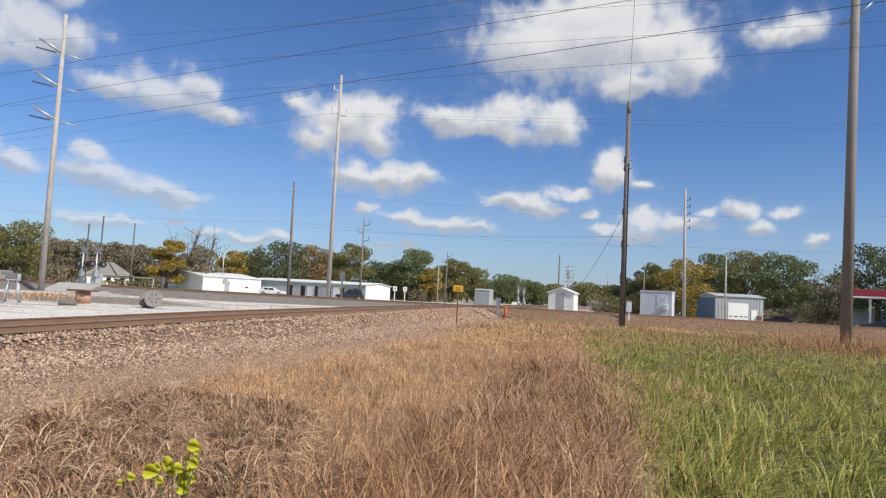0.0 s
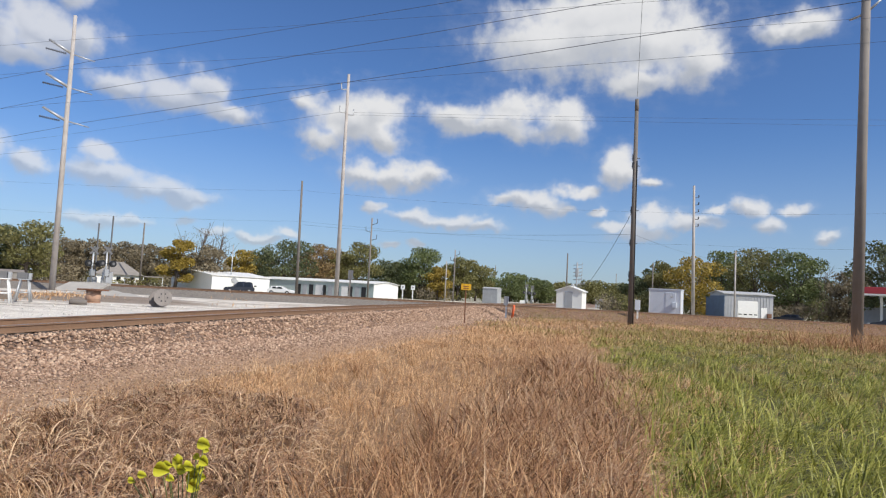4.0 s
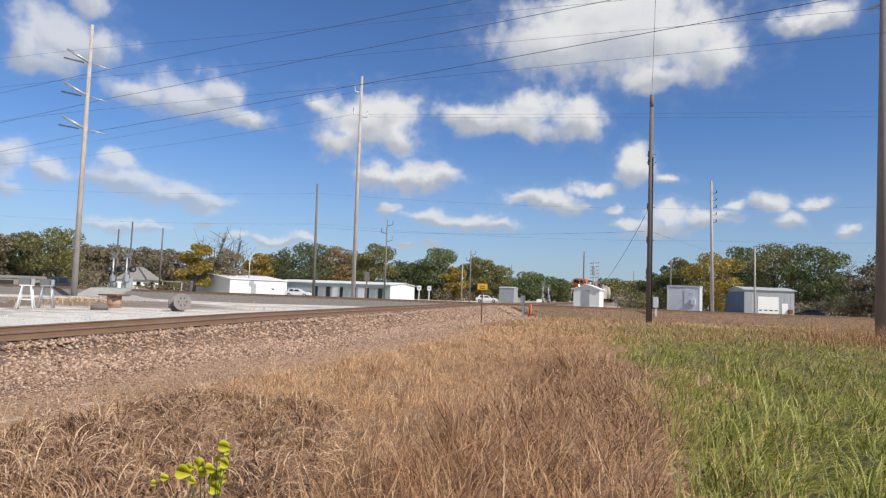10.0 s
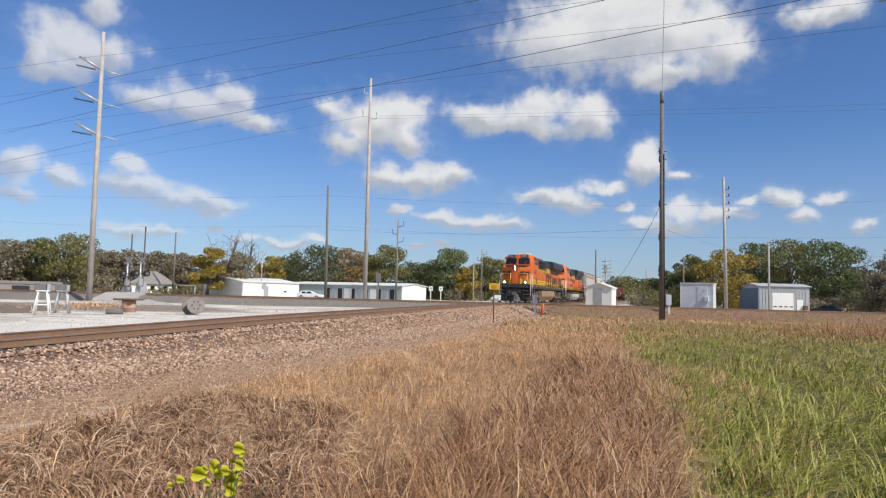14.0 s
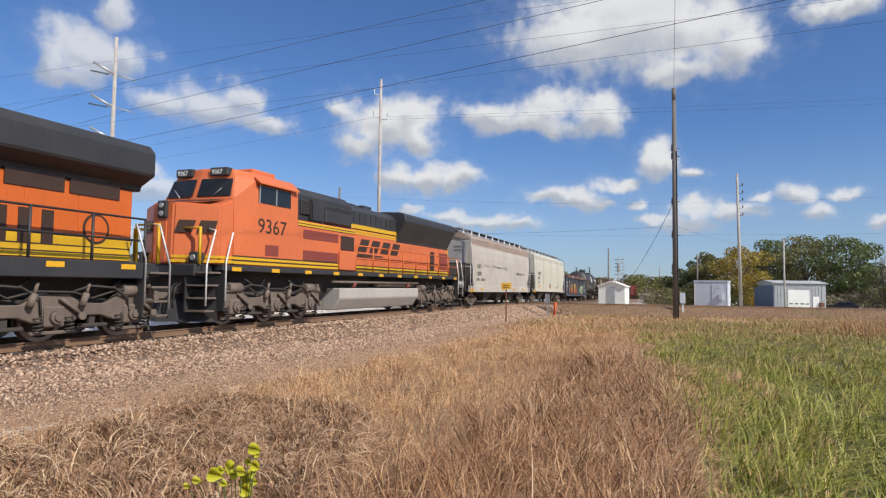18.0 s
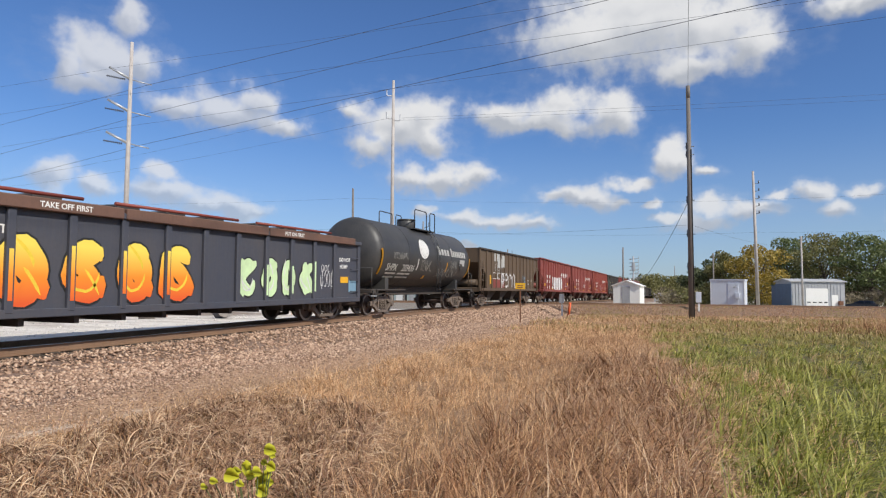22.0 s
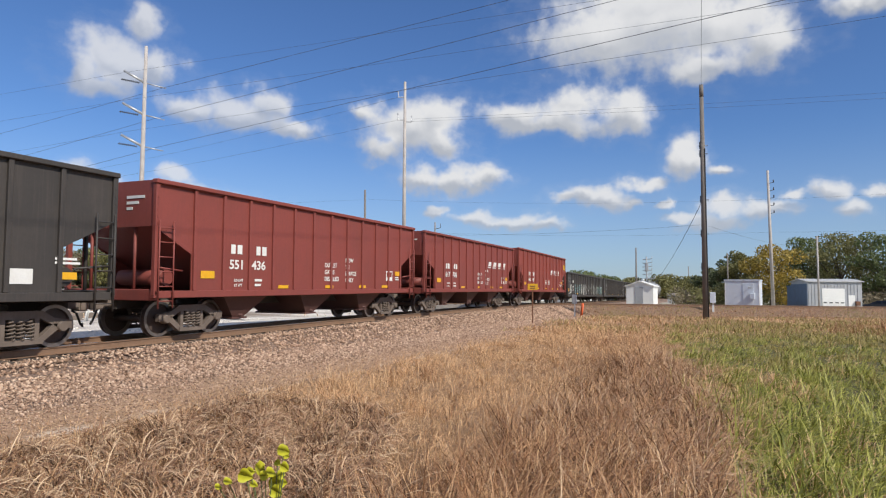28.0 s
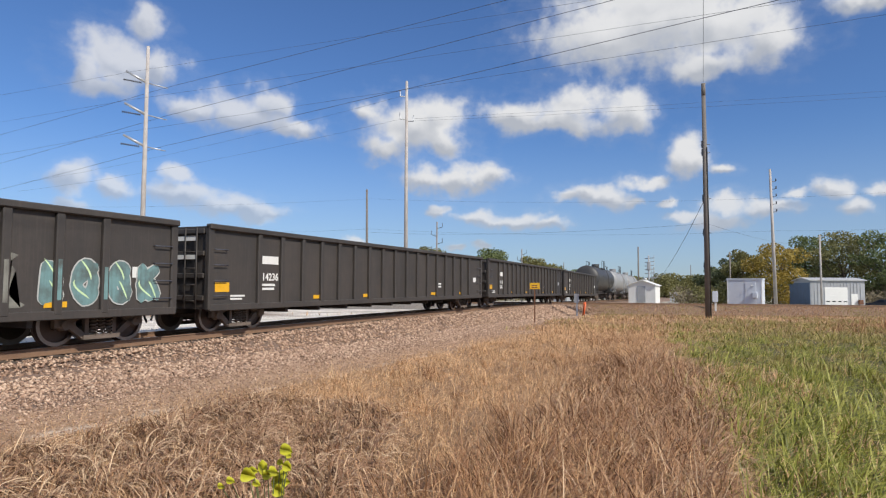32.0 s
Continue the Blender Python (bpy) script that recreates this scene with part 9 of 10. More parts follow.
def steps_and_rails(t, y, way, rail_material):
    """Corner stairs with handrails at one end of a locomotive."""
    for s in (-1, 1):
        part("stair_side", boxes((min(s * 0.78, s * 0.82), max(s * 0.78, s * 0.82), min(y, y - way * 0.85), max(y, y - way * 0.85), 0.42, 1.78)), M["loco_black"], t)
        for i in range(4):
            z = 0.45 + i * 0.36
            part("stair_tread", boxes((min(s * 0.83, s * 1.5), max(s * 0.83, s * 1.5), min(y - way * 0.02, y - way * (0.40 + 0.08 * i)), max(y - way * 0.02, y - way * (0.40 + 0.08 * i)), z, z + 0.05)), M["grime"], t)
        part("stair_back", boxes((min(s * 0.83, s * 1.5), max(s * 0.83, s * 1.5), min(y - way * 0.80, y - way * 0.85), max(y - way * 0.80, y - way * 0.85), 0.45, 1.75)), M["loco_black"], t)
        for yy in (y - way * 0.02, y - way * 0.82):
            part("stair_rail", pipe(bmesh.new(), [(s * 1.53, yy, 0.62), (s * 1.53, yy, 1.75), (s * 1.50, yy - way * 0.35, 2.75), (s * 1.2, yy - way * 0.4, 2.82)] if yy == y - way * 0.02 else [(s * 1.53, yy, 0.75), (s * 1.53, yy, 1.9), (s * 1.50, yy - way * 0.3, 2.75)], 0.026), rail_material, t)
    part("end_railing", pipe(bmesh.new(), [(-1.2, y - way * 0.1, 1.8), (-1.2, y - way * 0.1, 2.82), (-0.45, y - way * 0.1, 2.82), (-0.45, y - way * 0.1, 1.8)], 0.05), M["yellow"], t)
    part("end_railing", pipe(bmesh.new(), [(1.2, y - way * 0.1, 1.8), (1.2, y - way * 0.1, 2.82), (0.45, y - way * 0.1, 2.82), (0.45, y - way * 0.1, 1.8)], 0.05), M["yellow"], t)


def side_railing(t, x, y0, y1, n, material):
    for i in range(n):
        y = y0 + (y1 - y0) * i / (n - 1)
        part("railing_post", tube(bmesh.new(), (x, y, 1.72), (x, y, 2.86), 0.032, n=6), material, t)
    for z in (2.33, 2.86):
        part("railing_bar", tube(bmesh.new(), (x, y0, z), (x, y1, z), 0.028, n=6), material, t)


def locomotive(y0, y1, kind):
    lead = kind == "lead"
    label = "orange, yellow and black diesel locomotive with lit headlights" if lead else "faded orange and black diesel locomotive with grey tank"
    t = thing("locomotive", pose(0, (y0 + y1) / 2, 0), label, "locomotive", "freight train")
    L = (y1 - y0) / 2
    CARS.append((t, (y0 + y1) / 2, 6.8))
    paint = M["orange"] if lead else M["faded_orange"]
    black = M["loco_black"]
    # underframe
    part("frame", bevelled(boxes((-1.50, 1.50, -L + 1.0, L - 0.95, 1.40 if lead else 1.62, 1.80)), 0.02), black, t)
    part("anticlimber", bevelled(boxes((-1.15, 1.15, -L + 0.25, -L + 1.0, 1.45, 1.80)), 0.03), black, t)
    part("rear_sill", bevelled(boxes((-1.15, 1.15, L - 0.95, L - 0.25, 1.45, 1.80)), 0.03), black, t)
    part("draft_gear", boxes((-0.8, 0.8, -L + 0.4, L - 0.4, 0.95, 1.40 if lead else 1.615)), M["dark_grime"], t)
    for e in (-1, 1):
        end_gear(t, e * (L - 0.35), e)
        for xx in (-0.62, -0.48, 0.5, 0.64):
            part("air_hose", pipe(bmesh.new(), [(xx, e * (L - 0.3), 1.25), (xx, e * (L - 0.12), 1.15), (xx * 0.95, e * (L - 0.05), 0.75), (xx * 0.85, e * (L - 0.12), 0.55)], 0.026), M["hose"], t)
    bm = bmesh.new()
    vs = [bm.verts.new(v) for v in ((-1.45, -L + 0.75, 1.15), (1.45, -L + 0.75, 1.15), (1.50, -L + 0.85, 0.16), (-1.50, -L + 0.85, 0.16), (0, -L + 0.05, 0.16), (0, -L + 0.35, 0.95))]
    bm.faces.new((vs[0], vs[5], vs[4], vs[3]))
    bm.faces.new((vs[5], vs[1], vs[2], vs[4]))
    bm.faces.new((vs[0], vs[1], vs[5]))
    bm.faces.new((vs[3], vs[4], vs[2]))
    bm.faces.new((vs[1], vs[0], vs[3], vs[2]))
    bmesh.ops.recalc_face_normals(bm, faces=bm.faces[:])
    part("plough", bm, black, t)
    steps_and_rails(t, -L + 0.28, -1, M["white_paint"])
    steps_and_rails(t, L - 0.28, 1, M["white_paint"] if not lead else M["galv"])
    # trucks and tank
    for y in ((-7.15, 7.85) if lead else (-7.35, 7.45)):
        loco_truck(t, y, not lead)
    ty0, ty1, tz0, tz1 = (-3.8, 4.1, 0.24, 1.28) if lead else (-3.4, 4.4, 0.26, 1.12)
    bm = prism(bmesh.new(), [(-1.42, tz1), (-1.42, tz0 + 0.45), (-1.10, tz0), (1.10, tz0), (1.42, tz0 + 0.45), (1.42, tz1)], ty0, ty1)
    part("fuel_tank", bevelled(bm, 0.04), M["tank_tan"] if lead else M["tank_grey"], t, "dusty tan fuel tank" if lead else "pale grey fuel tank")
    for s in (-1, 1):
        for yy in (ty0 + 1.2, ty1 - 1.2):
            part("filler", tube(bmesh.new(), (s * 1.3, yy, tz1 - 0.05), (s * 1.42, yy, tz1 + 0.2), 0.07, n=10), M["oxide"], t)
        part("air_pipe", tube(bmesh.new(), (s * 1.3, ty0 - 0.4, 1.36), (s * 1.3, ty1 + 0.2, 1.36), 0.05, n=8), M["grime"], t)
    part("main_reservoir", tube(bmesh.new(), (1.15, ty1 - 4.2, 1.30), (1.15, ty1 - 0.3, 1.30), 0.0 + 0.12, n=12), M["grime"], t)
    # nose and cab
    cab_front, cab_back, nose_front = (-9.75, -6.4, -10.74) if lead else (-9.85, -6.5, -11.10)
    nz = 3.45 if lead else 3.55
    bm = bmesh.new()
    half = 0.36
    corner = (1.42, cab_front - 0.52)
    foot = [(-half, nose_front), (half, nose_front), corner, (1.47, cab_front), (-1.47, cab_front), (-corner[0], corner[1])]
    rise = (nz + 0.02, nz + 0.02, nz - 0.02, nz + 0.20, nz + 0.20, nz - 0.02)
    lo = [bm.verts.new((x, y, 1.80)) for x, y in foot]
    hi = [bm.verts.new((x * 0.985, y + 0.05, z)) for (x, y), z in zip(foot, rise)]
    for i in range(6):
        bm.faces.new((lo[i], lo[(i + 1) % 6], hi[(i + 1) % 6], hi[i]))
    bm.faces.new((hi[0], hi[1], hi[2], hi[5]))
    bm.faces.new((hi[5], hi[2], hi[3], hi[4]))
    bm.faces.new(lo[::-1])
    bmesh.ops.recalc_face_normals(bm, faces=bm.faces[:])
    part("nose", bevelled(bm, 0.05, 2), paint, t)
    # cab with a raked front of two facets a side
    zr = 4.74 if lead else 4.80
    cf = cab_front
    bm = bmesh.new()

    def ring(z, lean, narrow, back_half):
        v = ((0, cf - 0.06 + lean), (0.98 * narrow, cf + 0.10 + lean), (back_half, cf + 1.15), (back_half, cab_back), (-back_half, cab_back), (-back_half, cf + 1.15), (-0.98 * narrow, cf + 0.10 + lean))
        return [bm.verts.new((x, y, z)) for x, y in v]

    rings = [ring(1.81, 0.0, 1.45, 1.47), ring(nz + 0.24, 0.02, 1.35, 1.47), ring(zr - 0.26, 0.30, 1.12, 1.45), ring(zr - 0.05, 0.34, 1.02, 1.20), ring(zr, 0.42, 0.85, 0.95)]
    for a, b in zip(rings, rings[1:]):
        for i in range(7):
            bm.faces.new((a[i], a[(i + 1) % 7], b[(i + 1) % 7], b[i]))
    bm.faces.new(rings[-1])
    bm.faces.new(rings[0][::-1])
    bmesh.ops.recalc_face_normals(bm, faces=bm.faces[:])
    cab = part("cab", bevelled(bm, 0.025, 2), paint, t)
    for s in (-1, 1):
        bm = bmesh.new()
        a = [bm.verts.new(v) for v in ((s * 0.11, cf + 0.01, nz + 0.34), (s * 1.20, cf + 0.16, nz + 0.34), (s * 1.12, cf + 0.36, zr - 0.36), (s * 0.11, cf + 0.21, zr - 0.36))]
        bm.faces.new(a)
        ex = bmesh.ops.extrude_face_region(bm, geom=bm.faces[:])
        for v in ex["geom"]:
            if isinstance(v, bmesh.types.BMVert):
                v.co.y -= 0.05
        bmesh.ops.recalc_face_normals(bm, faces=bm.faces[:])
        part("windscreen", bm, M["cab_glass"], cab, "dark windscreen pane")
        wy0, wy1 = (-8.5, -6.65) if lead else (-8.7, -6.95)
        glare = bmesh.new()
        ga = [glare.verts.new(v) for v in ((s * 0.02, cf - 0.45, nz + 0.125), (s * 1.0, cf - 0.40, nz + 0.125), (s * 1.15, cf + 0.02, nz + 0.225), (s * 0.02, cf - 0.09, nz + 0.225))]
        glare.faces.new(ga)
        part("glare_panel", glare, black, cab, "black glare panel below the windscreen")
        part("wiper", pipe(bmesh.new(), [(s * 0.6, cf + 0.02, nz + 0.30), (s * 0.9, cf + 0.10, nz + 0.58)], 0.012), M["galv"], cab)
        part("side_window", boxes((min(s * 1.44, s * 1.485), max(s * 1.44, s * 1.485), wy0, wy1, 3.80, 4.34)), M["cab_glass"], cab, "dark sliding cab window")
        for yy in (wy0, (wy0 + wy1) / 2, wy1 - 0.04):
            part("window_frame", boxes((min(s * 1.485, s * 1.50), max(s * 1.485, s * 1.50), yy, yy + 0.05, 3.78, 4.36)), M["galv"] if yy != wy1 - 0.04 else paint, cab)
        part("rain_shade", prism(bmesh.new(), [(s * 1.40, 4.60), (s * 1.62, 4.42), (s * 1.62, 4.38), (s * 1.40, 4.54)], wy0 - 0.15, wy1 + 0.3), paint, cab)
        nb = part("number_board", bevelled(boxes((s * 0.66 - 0.32, s * 0.66 + 0.32, cf + 0.22, cf + 0.48, zr - 0.26, zr - 0.01)), 0.02), black, cab, "black number board")
        ob = lettering(nb, "6522" if lead else "9367", s * 0.66 - 0.25, cf + 0.215, zr - 0.21, 0.20, None, 1.0, True)
        # nose stripes on both facets
        for z0, z1, mk in ((1.84, 1.95, "yellow"), (2.0, 2.12, "yellow"), (2.17, 2.26, "yellow")) if lead else ((1.84, 1.93, "yellow"), (1.97, 2.05, "yellow")):
            bm = bmesh.new()
            way = [Vector((s * half, nose_front - 0.02, 0)), Vector((s * (corner[0] + 0.012), corner[1] - 0.012, 0)), Vector((s * 1.482, cab_front, 0))]
            low = [bm.verts.new(v + Vector((0, 0, z0))) for v in way]
            top = [bm.verts.new(v + Vector((0, 0, z1))) for v in way]
            for i in range(2):
                bm.faces.new((low[i], low[i + 1], top[i + 1], top[i]))
            part("nose_stripe", bm, M[mk], t)
        # slanted plain blocks for the mark on the nose
        d = Vector((s * (corner[0] - half), corner[1] - nose_front, 0))
        n = Vector((s * d.y * s, -d.x * s, 0)).normalized() if s > 0 else Vector((-abs(d.y), -abs(d.x), 0)).normalized()
        for i in range(2):
            bm = bmesh.new()
            f0 = 0.05 + 0.46 * i
            base = Vector((s * half, nose_front, 0)) + n * 0.03
            q = [base + d * f0 + Vector((0, 0, 2.70)), base + d * (f0 + 0.36) + Vector((0, 0, 2.70)), base + d * (f0 + 0.44) + Vector((0, 0, 3.05)), base + d * (f0 + 0.08) + Vector((0, 0, 3.05))]
            bm.faces.new([bm.verts.new(v) for v in q])
            part("emblem_block", bm, M["mark_black"], t)
        dl = part("ditch_light_box", bevelled(boxes((s * 1.02 - 0.17, s * 1.02 + 0.17, -L + 0.32, -L + 0.58, 1.82, 2.14)), 0.03), black, t)
        part("ditch_light", tube(bmesh.new(), (s * 1.02, -L + 0.28, 1.98), (s * 1.02, -L + 0.33, 1.98), 0.08, n=16), M["lit"] if lead else M["galv"], dl, "lit ditch light" if lead else "")
    hb = part("headlight_box", bevelled(boxes((-0.17, 0.17, nose_front - 0.06, nose_front + 0.05, 3.10, 3.60)), 0.03), black, t)
    for z in (3.23, 3.46):
        part("headlight", tube(bmesh.new(), (0, nose_front - 0.09, z), (0, nose_front - 0.06, z), 0.072, n=16), M["lit"] if lead else M["galv"], hb, "lit headlight" if lead else "")
    part("nose_door", bevelled(boxes((-0.30, 0.14, nose_front - 0.012, nose_front + 0.03, 1.9, 3.0)), 0.008), paint, t)
    part("horn", tube(bmesh.new(), (0.5, cab_back - 1.6, zr + 0.04), (0.5, cab_back - 1.0, zr + 0.16), 0.09, 0.05, 10), M["galv"], t)
    part("roof_unit", bevelled(boxes((-0.45, 0.75, cab_back - 1.6, cab_back - 0.35, zr + 0.01, zr + 0.22)), 0.04), M["cream_clean"] if lead else paint, t)
    # wide cabinet behind the cab
    wide_end = -2.0 if lead else -2.4
    part("equipment_cabinet", bevelled(boxes((-1.47, 1.47, cab_back + 0.003, wide_end, 1.805, 3.48)), 0.03), paint, t)
    hood_end = 10.05 if lead else 9.85
    part("hood", bevelled(boxes((-0.98, 0.98, wide_end + 0.003, hood_end, 1.805, 3.60)), 0.03), paint, t)
    rad0, rad1 = (3.45, 10.3) if lead else (2.6, 9.7)
    # black upper works
    part("upper_hood", bevelled(prism(bmesh.new(), [(-1.0, 3.604), (1.0, 3.604), (1.0, 4.36), (0.72, 4.62), (-0.72, 4.62), (-1.0, 4.36)], wide_end, rad0), 0.03), black, t)
    part("upper_cabinet", bevelled(prism(bmesh.new(), [(-1.30, 3.485), (1.30, 3.485), (1.30, 4.42), (0.95, 4.72), (-0.95, 4.72), (-1.30, 4.42)], cab_back + 0.003, wide_end - 0.003), 0.03), black, t)
    for s in (-1, 1):
        for i in range(3):
            ya = cab_back + 0.35 + i * 1.3
            g = part("grille", bevelled(boxes((min(s * 1.30, s * 1.36), max(s * 1.30, s * 1.36), ya, ya + 1.1, 3.72, 4.25)), 0.02), black, t)
            for k in range(6):
                part("slat", boxes((min(s * 1.36, s * 1.385), max(s * 1.36, s * 1.385), ya + 0.06, ya + 1.04, 3.76 + k * 0.08, 3.79 + k * 0.08)), M["charcoal"], g)
        if lead:
            # black hand rails along the upper cabinet, and its hanging brackets
            for i in range(8):
                ya = cab_back + 0.15 + i * 0.6
                part("roof_rail_post", boxes((min(s * 1.44, s * 1.50), max(s * 1.44, s * 1.50), ya, ya + 0.07, 3.14 if i % 2 else 3.42, 4.30)), black, t)
            for z in (3.62, 3.98, 4.28):
                part("roof_rail", tube(bmesh.new(), (s * 1.47, cab_back + 0.1, z), (s * 1.47, wide_end - 0.05, z), 0.026, n=6), black, t)
            part("drain_pipe", pipe(bmesh.new(), [(s * 1.32, wide_end - 0.3, 4.35), (s * 1.50, wide_end + 0.1, 4.0), (s * 1.25, wide_end + 0.8, 3.3)], 0.03), black, t)
            # dark mesh under the radiator wings, parted by orange brackets
            for i in range(4):
                ya = rad0 + 0.35 + i * (rad1 - rad0 - 0.9) / 4
                part("radiator_screen", side_prism(bmesh.new(), [(ya, 3.30), (ya + 1.35, 3.30), (ya + 1.35, 3.66), (ya, 3.66)], min(s * 0.998, s * 1.02), max(s * 0.998, s * 1.02)), M["mark_black"], t, "dark radiator screen")
        else:
            part("blower_box", bevelled(boxes((min(s * 1.25, s * 1.46), max(s * 1.25, s * 1.46), cab_back + 0.9, cab_back + 1.75, 3.52, 4.30)), 0.05, 2), black, t, "black blower box")
            part("blower_duct", bevelled(boxes((min(s * 1.25, s * 1.40), max(s * 1.25, s * 1.40), cab_back + 1.95, wide_end - 0.15, 3.56, 4.05)), 0.05), black, t)
            for i in range(9):
                ya = wide_end + 0.2 + i * (rad0 - wide_end - 0.4) / 9
                part("hood_seam", boxes((min(s * 0.998, s * 1.02), max(s * 0.998, s * 1.02), ya, ya + 0.035, 3.85, 4.34)), black, t)
            for i in range(7):
                ya = rad0 + 0.5 + i * 0.95
                part("radiator_rib", side_prism(bmesh.new(), [(ya, 3.42), (ya + 0.05, 3.42), (ya + 0.05, 4.34), (ya, 4.34)], min(s * 0.99, s * 1.04), max(s * 0.99, s * 1.04)), black, t)
        # upper yellow stripe on the narrow hood and lower stripe over the whole length
        def stripe(xa, ya, yb, z0, z1, key="yellow"):
            part("stripe", boxes((min(s * xa, s * (xa + 0.005)), max(s * xa, s * (xa + 0.005)), ya, yb, z0, z1)), M[key], t)
        if lead:
            stripe(1.47, cab_back + 0.02, wide_end - 0.03, 3.16, 3.47)
            for z0 in (3.125, 3.235, 3.345):
                stripe(1.474, cab_back + 0.02, wide_end - 0.03, z0, z0 + 0.028, "mark_black")
            stripe(0.996, wide_end + 0.05, rad0 - 0.03, 3.34, 3.60)
            stripe(1.001, wide_end + 0.05, rad0 - 0.03, 3.604, 3.82)
            for z0 in (3.305, 3.445, 3.585, 3.70):
                stripe(1.007, wide_end + 0.05, rad0 - 0.03, z0, z0 + 0.03, "mark_black")
            for xa, ya, yb in ((1.47, cab_front + 0.02, wide_end - 0.03), (0.997, wide_end + 0.03, hood_end - 0.05)):
                stripe(xa, ya, yb, 1.84, 2.33)
                for z0 in (1.955, 2.105, 2.335):
                    stripe(xa + 0.004, ya, yb, z0, z0 + 0.03, "mark_black")
        else:
            for z0, z1 in ((3.30, 3.36), (3.39, 3.45)):
                stripe(1.47, cab_back + 0.02, wide_end - 0.03, z0, z1)
                stripe(1.47, cab_back + 0.02, wide_end - 0.03, z0 - 0.03, z0 - 0.002, "mark_black")
            for z0, z1 in ((3.40, 3.47), (3.50, 3.57), (3.63, 3.80)):
                stripe(0.985 if z1 < 3.6 else 1.0, wide_end + 0.05, rad0 - 0.03, z0, z1)
                stripe(0.985, rad1 - 0.9, hood_end - 0.03, z0 - 0.3, z1 - 0.3)
            for z0, z1 in ((1.84, 1.92), (1.97, 2.05)):
                for xa, ya, yb in ((1.47, cab_front + 0.02, wide_end - 0.03), (0.997, wide_end + 0.03, hood_end - 0.05)):
                    stripe(xa, ya, yb, z0, z1)
                    stripe(xa, ya, yb, z1 + 0.003, z1 + 0.045, "mark_black")
        for i in range(11):
            yy = -L + 1.4 + i * (2 * L - 3.2) / 10
            part("reflector", boxes((min(s * 1.502, s * 1.508), max(s * 1.502, s * 1.508), yy, yy + 0.42, 1.62, 1.74)), M["reflector"], t)
        # doors of the narrow hood
        nd = 9
        for i in range(nd):
            ya = wide_end + 0.25 + i * (hood_end - wide_end - 0.5) / nd
            part("hood_door", bevelled(boxes((min(s * 0.975, s * 0.995), max(s * 0.975, s * 0.995), ya, ya + (hood_end - wide_end - 0.5) / nd - 0.05, 2.34, 3.30)), 0.008), paint, t)
        if lead:
            for i in range(5):
                ya = 5.55 + i * 0.52
                part("louvre", boxes((min(s * 0.998, s * 1.012), max(s * 0.998, s * 1.012), ya, ya + 0.28, 2.12, 2.86)), M["mark_black"], t, "dark vertical louvre")
            part("round_emblem", tube(bmesh.new(), (s * 0.998, 9.0, 2.55), (s * 1.012, 9.0, 2.55), 0.36, n=24), M["mark_black"], t)
            part("round_emblem_inner", tube(bmesh.new(), (s * 1.0, 9.0, 2.55), (s * 1.016, 9.0, 2.55), 0.30, n=24), paint, t)
            part("battery_door", bevelled(boxes((min(s * 1.46, s * 1.485), max(s * 1.46, s * 1.485), -7.85, -7.25, 1.9, 2.52)), 0.01), M["oxide_dark"], t)
        else:
            for z0, z1 in ((2.85, 3.18), (2.10, 2.45)):
                g = part("grille", bevelled(boxes((min(s * 1.465, s * 1.485), max(s * 1.465, s * 1.485), -6.15, -3.75, z0, z1)), 0.01), M["oxide_dark"], t, "dark intake grille")
            part("grille", bevelled(boxes((min(s * 1.465, s * 1.50), max(s * 1.465, s * 1.50), -3.55, -2.5, 2.60, 3.15)), 0.01), M["mark_black"], t, "dark intake grille")
            part("air_box", bevelled(boxes((min(s * 1.465, s * 1.56), max(s * 1.465, s * 1.56), -3.7, -2.45, 1.82, 2.55)), 0.03), paint, t)
            part("louvre", boxes((min(s * 1.465, s * 1.48), max(s * 1.465, s * 1.48), -8.3, -7.6, 2.15, 2.5)), M["oxide_dark"], t)
            part("rear_grille", boxes((min(s * 0.996, s * 1.02), max(s * 0.996, s * 1.02), 8.4, 9.6, 2.2, 3.1)), M["oxide_dark"], t, "dark red rear grille")
            part("rear_door", boxes((min(s * 0.996, s * 1.012), max(s * 0.996, s * 1.012), 7.0, 7.6, 2.1, 3.1)), M["mark_black"], t)
        side_railing(t, s * 1.47, wide_end + 0.1, L - 1.1, 9, M["loco_black"] if lead else M["orange"])
    for s in (1,):
        emblem(t, 1.0, -0.9 if lead else -1.3, 4.3 if lead else 3.0, 2.45, 3.22, M["mark_black"])
        lettering(t, "6522" if lead else "9367", 1.472, -8.72, 2.86, 0.66, M["mark_black"], 1.18, False, 0.004)
    # radiator housing with overhanging sides
    if lead:
        pr = [(-1.0, 3.604), (-1.0, 3.72), (-1.45, 3.98), (-1.45, 4.55), (-1.25, 4.76), (1.25, 4.76), (1.45, 4.55), (1.45, 3.98), (1.0, 3.72), (1.0, 3.604)]
    else:
        pr = [(-1.0, 3.3), (-1.0, 3.4), (-1.48, 4.35), (-1.44, 4.64), (-1.15, 4.78), (1.15, 4.78), (1.44, 4.64), (1.48, 4.35), (1.0, 3.4), (1.0, 3.3)]
    part("radiator_housing", bevelled(prism(bmesh.new(), pr, rad0 + 0.003, rad1), 0.04), black, t, "black overhanging radiator housing")
    for i in range(4):
        ya = rad0 + 0.5 + i * (rad1 - rad0 - 0.8) / 4
        zt = 4.76 if lead else 4.78
        part("radiator_fan" if not lead else "radiator_grille", tube(bmesh.new(), (0, ya + 0.7, zt + 0.002), (0, ya + 0.7, zt + 0.09), 0.68, 0.64, 24), M["charcoal"], t)
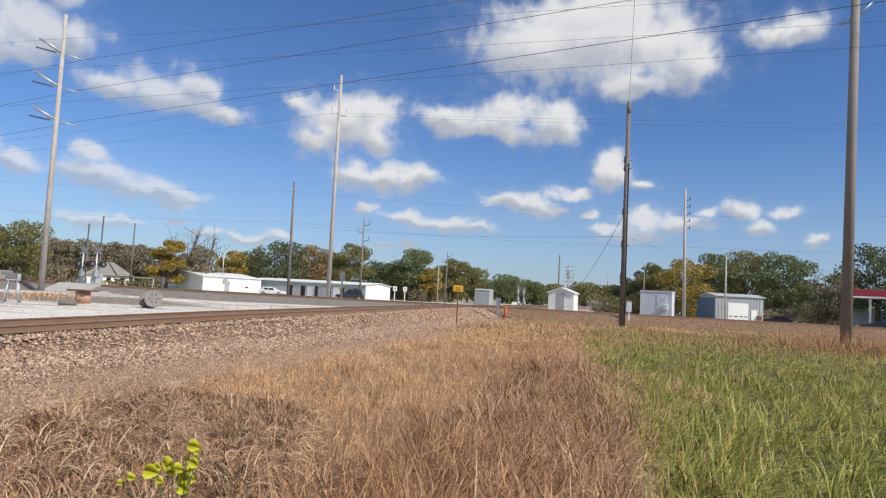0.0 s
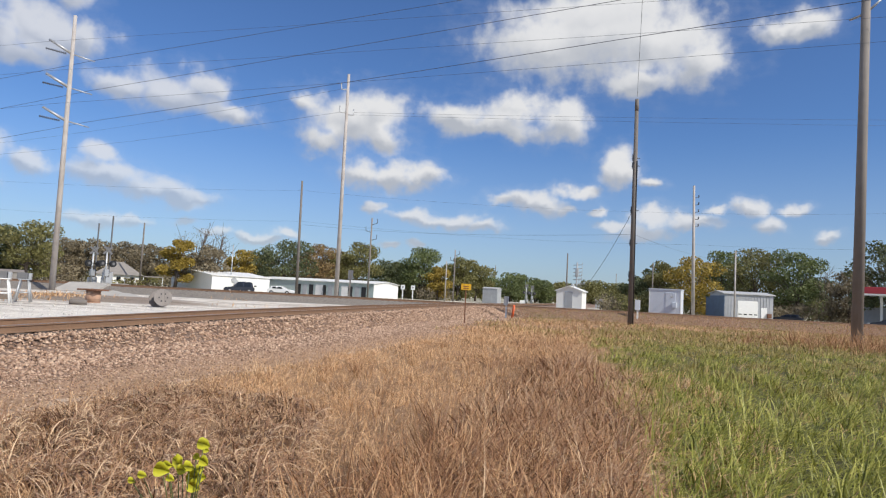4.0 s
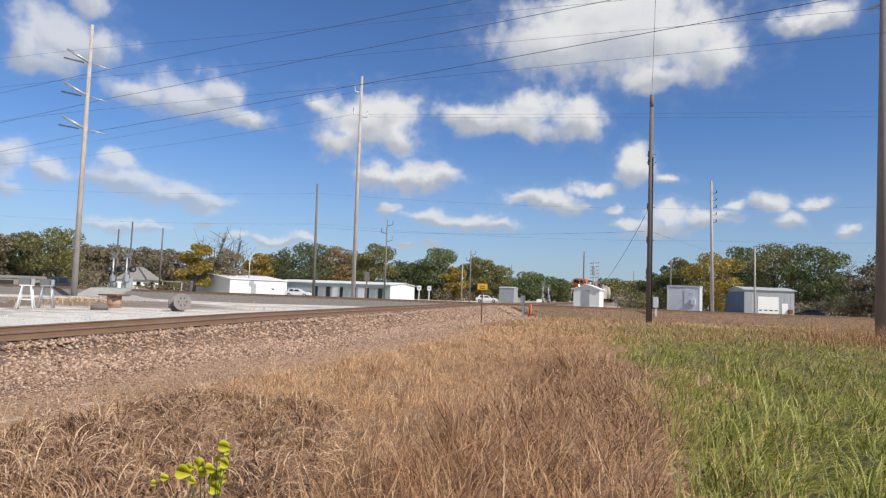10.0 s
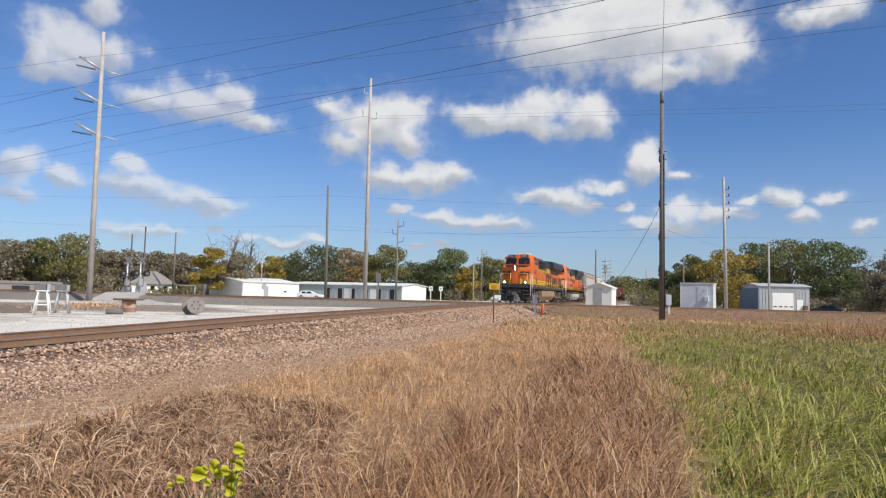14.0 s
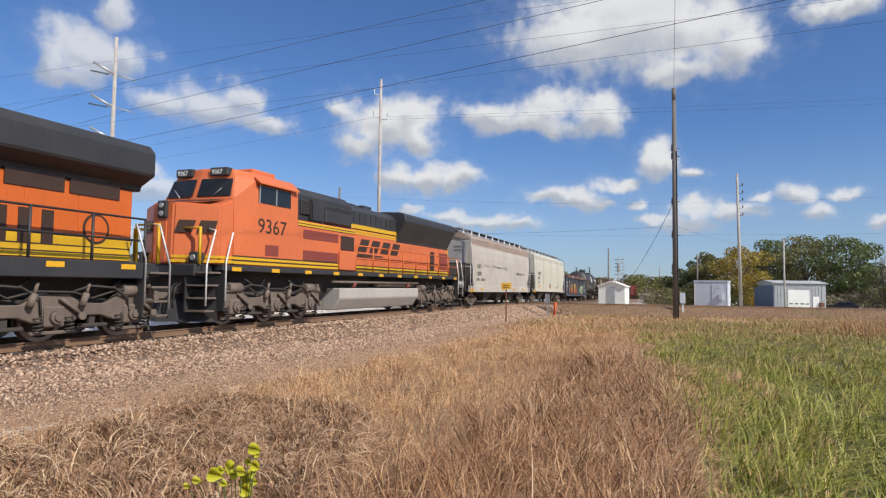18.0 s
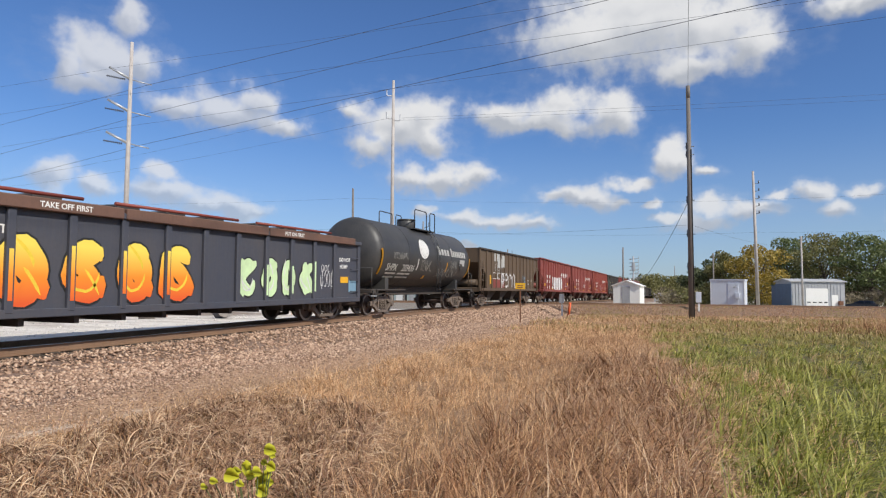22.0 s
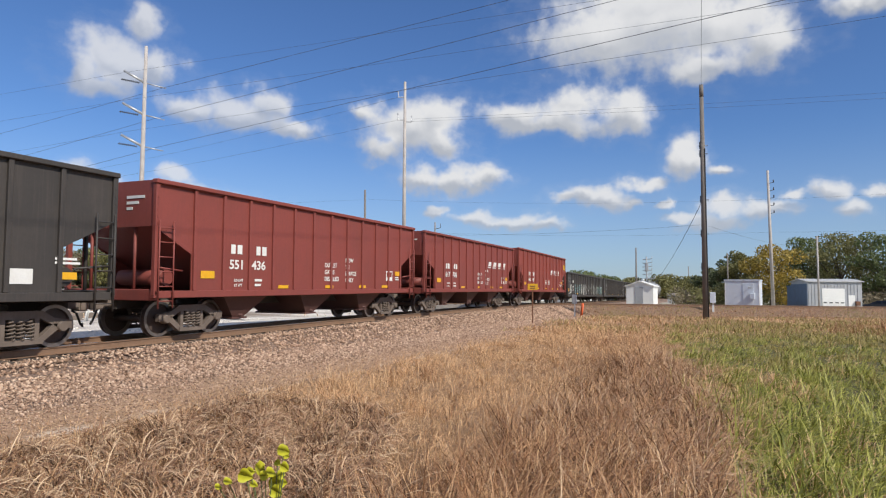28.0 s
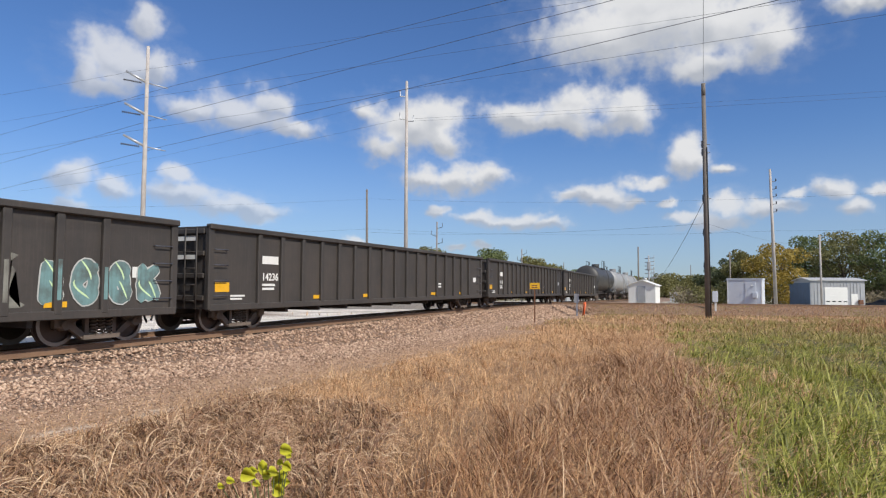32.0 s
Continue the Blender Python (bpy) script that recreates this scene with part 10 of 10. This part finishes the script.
    part("exhaust_stack", bevelled(boxes((-0.35, 0.35, rad0 - 2.2, rad0 - 1.4, 4.62, 4.86)), 0.03), black, t)
    part("roof_box", bevelled(boxes((-0.5, 0.5, rad0 - 4.2, rad0 - 3.2, 4.62, 4.76)), 0.03), black, t)
    return t


locomotive(-78.05, -55.85, "lead")
locomotive(-55.1, -32.5, "second")
covered_hopper(-31.5, -14.5, "long dirty cream covered hopper car, streaked brown", True)
covered_hopper(-12.95, 3.64, "clean cream covered hopper car with curved sides", False)
tank_car(23.2, 35.75, M["tank_black"], "black tank car with white globe mark and scrawls", True)
make_open_hoppers()
make_gondolas()
tank_car(248.8, 263.5, M["tank_black"], "plain black tank car", False)
tank_car(264.8, 279.5, M["tank_silver"], "grey tank car with a dusty shell", False)
tank_car(280.8, 295.5, M["tank_silver"], "grey tank car with a dusty shell", False)


def running(y_at_start, t):
    """Where a car's middle is at t seconds; the train comes from the north at an even speed."""
    return y_at_start - SPEED * (t - START)


def motions():
    times = [i * 0.5 for i in range(65)]
    for t, y, half in CARS:
        rows = []
        for s in times:
            c = running(y, s)
            a, b = rail_z(c - half), rail_z(c + half)
            west, east = rail_x(c + half), rail_x(c - half)
            rows.append((s, pose((west + east) / 2, c, (a + b) / 2, math.degrees(math.atan2(b - a, 2 * half)), 0, math.degrees(math.atan2(east - west, 2 * half)))))
        walk(t, rows)

    # the cars on the road
    def road(car, keys):
        rows = []
        for i, (s, az, d) in enumerate(keys):
            j = min(i, len(keys) - 2)
            a, b = bearing(*keys[j][1:]), bearing(*keys[j + 1][1:])
            ang = math.degrees(math.atan2(b[1] - a[1], b[0] - a[0]))
            rows.append((s, pose(*bearing(az, d), ROAD_Z, 0, 0, ang)))
        walk(car, rows)

    road(white_car, [(0, 33.0, 148), (3, 26.0, 140), (5.5, 19.6, 133), (7, 17.4, 131), (8, 16.0, 130), (9, 14.95, 130), (10, 14.55, 130), (10.6, 14.45, 130), (11.2, 14.43, 130.05), (32, 14.38, 130.3)])
    road(dark_car, [(0, 24.6, 104), (3, 32.2, 103), (6, 39.6, 103), (9, 47.3, 103), (12, 54.5, 104), (15, 60.5, 106), (20, 69, 110), (26, 77, 115), (32, 84, 121)])


motions()
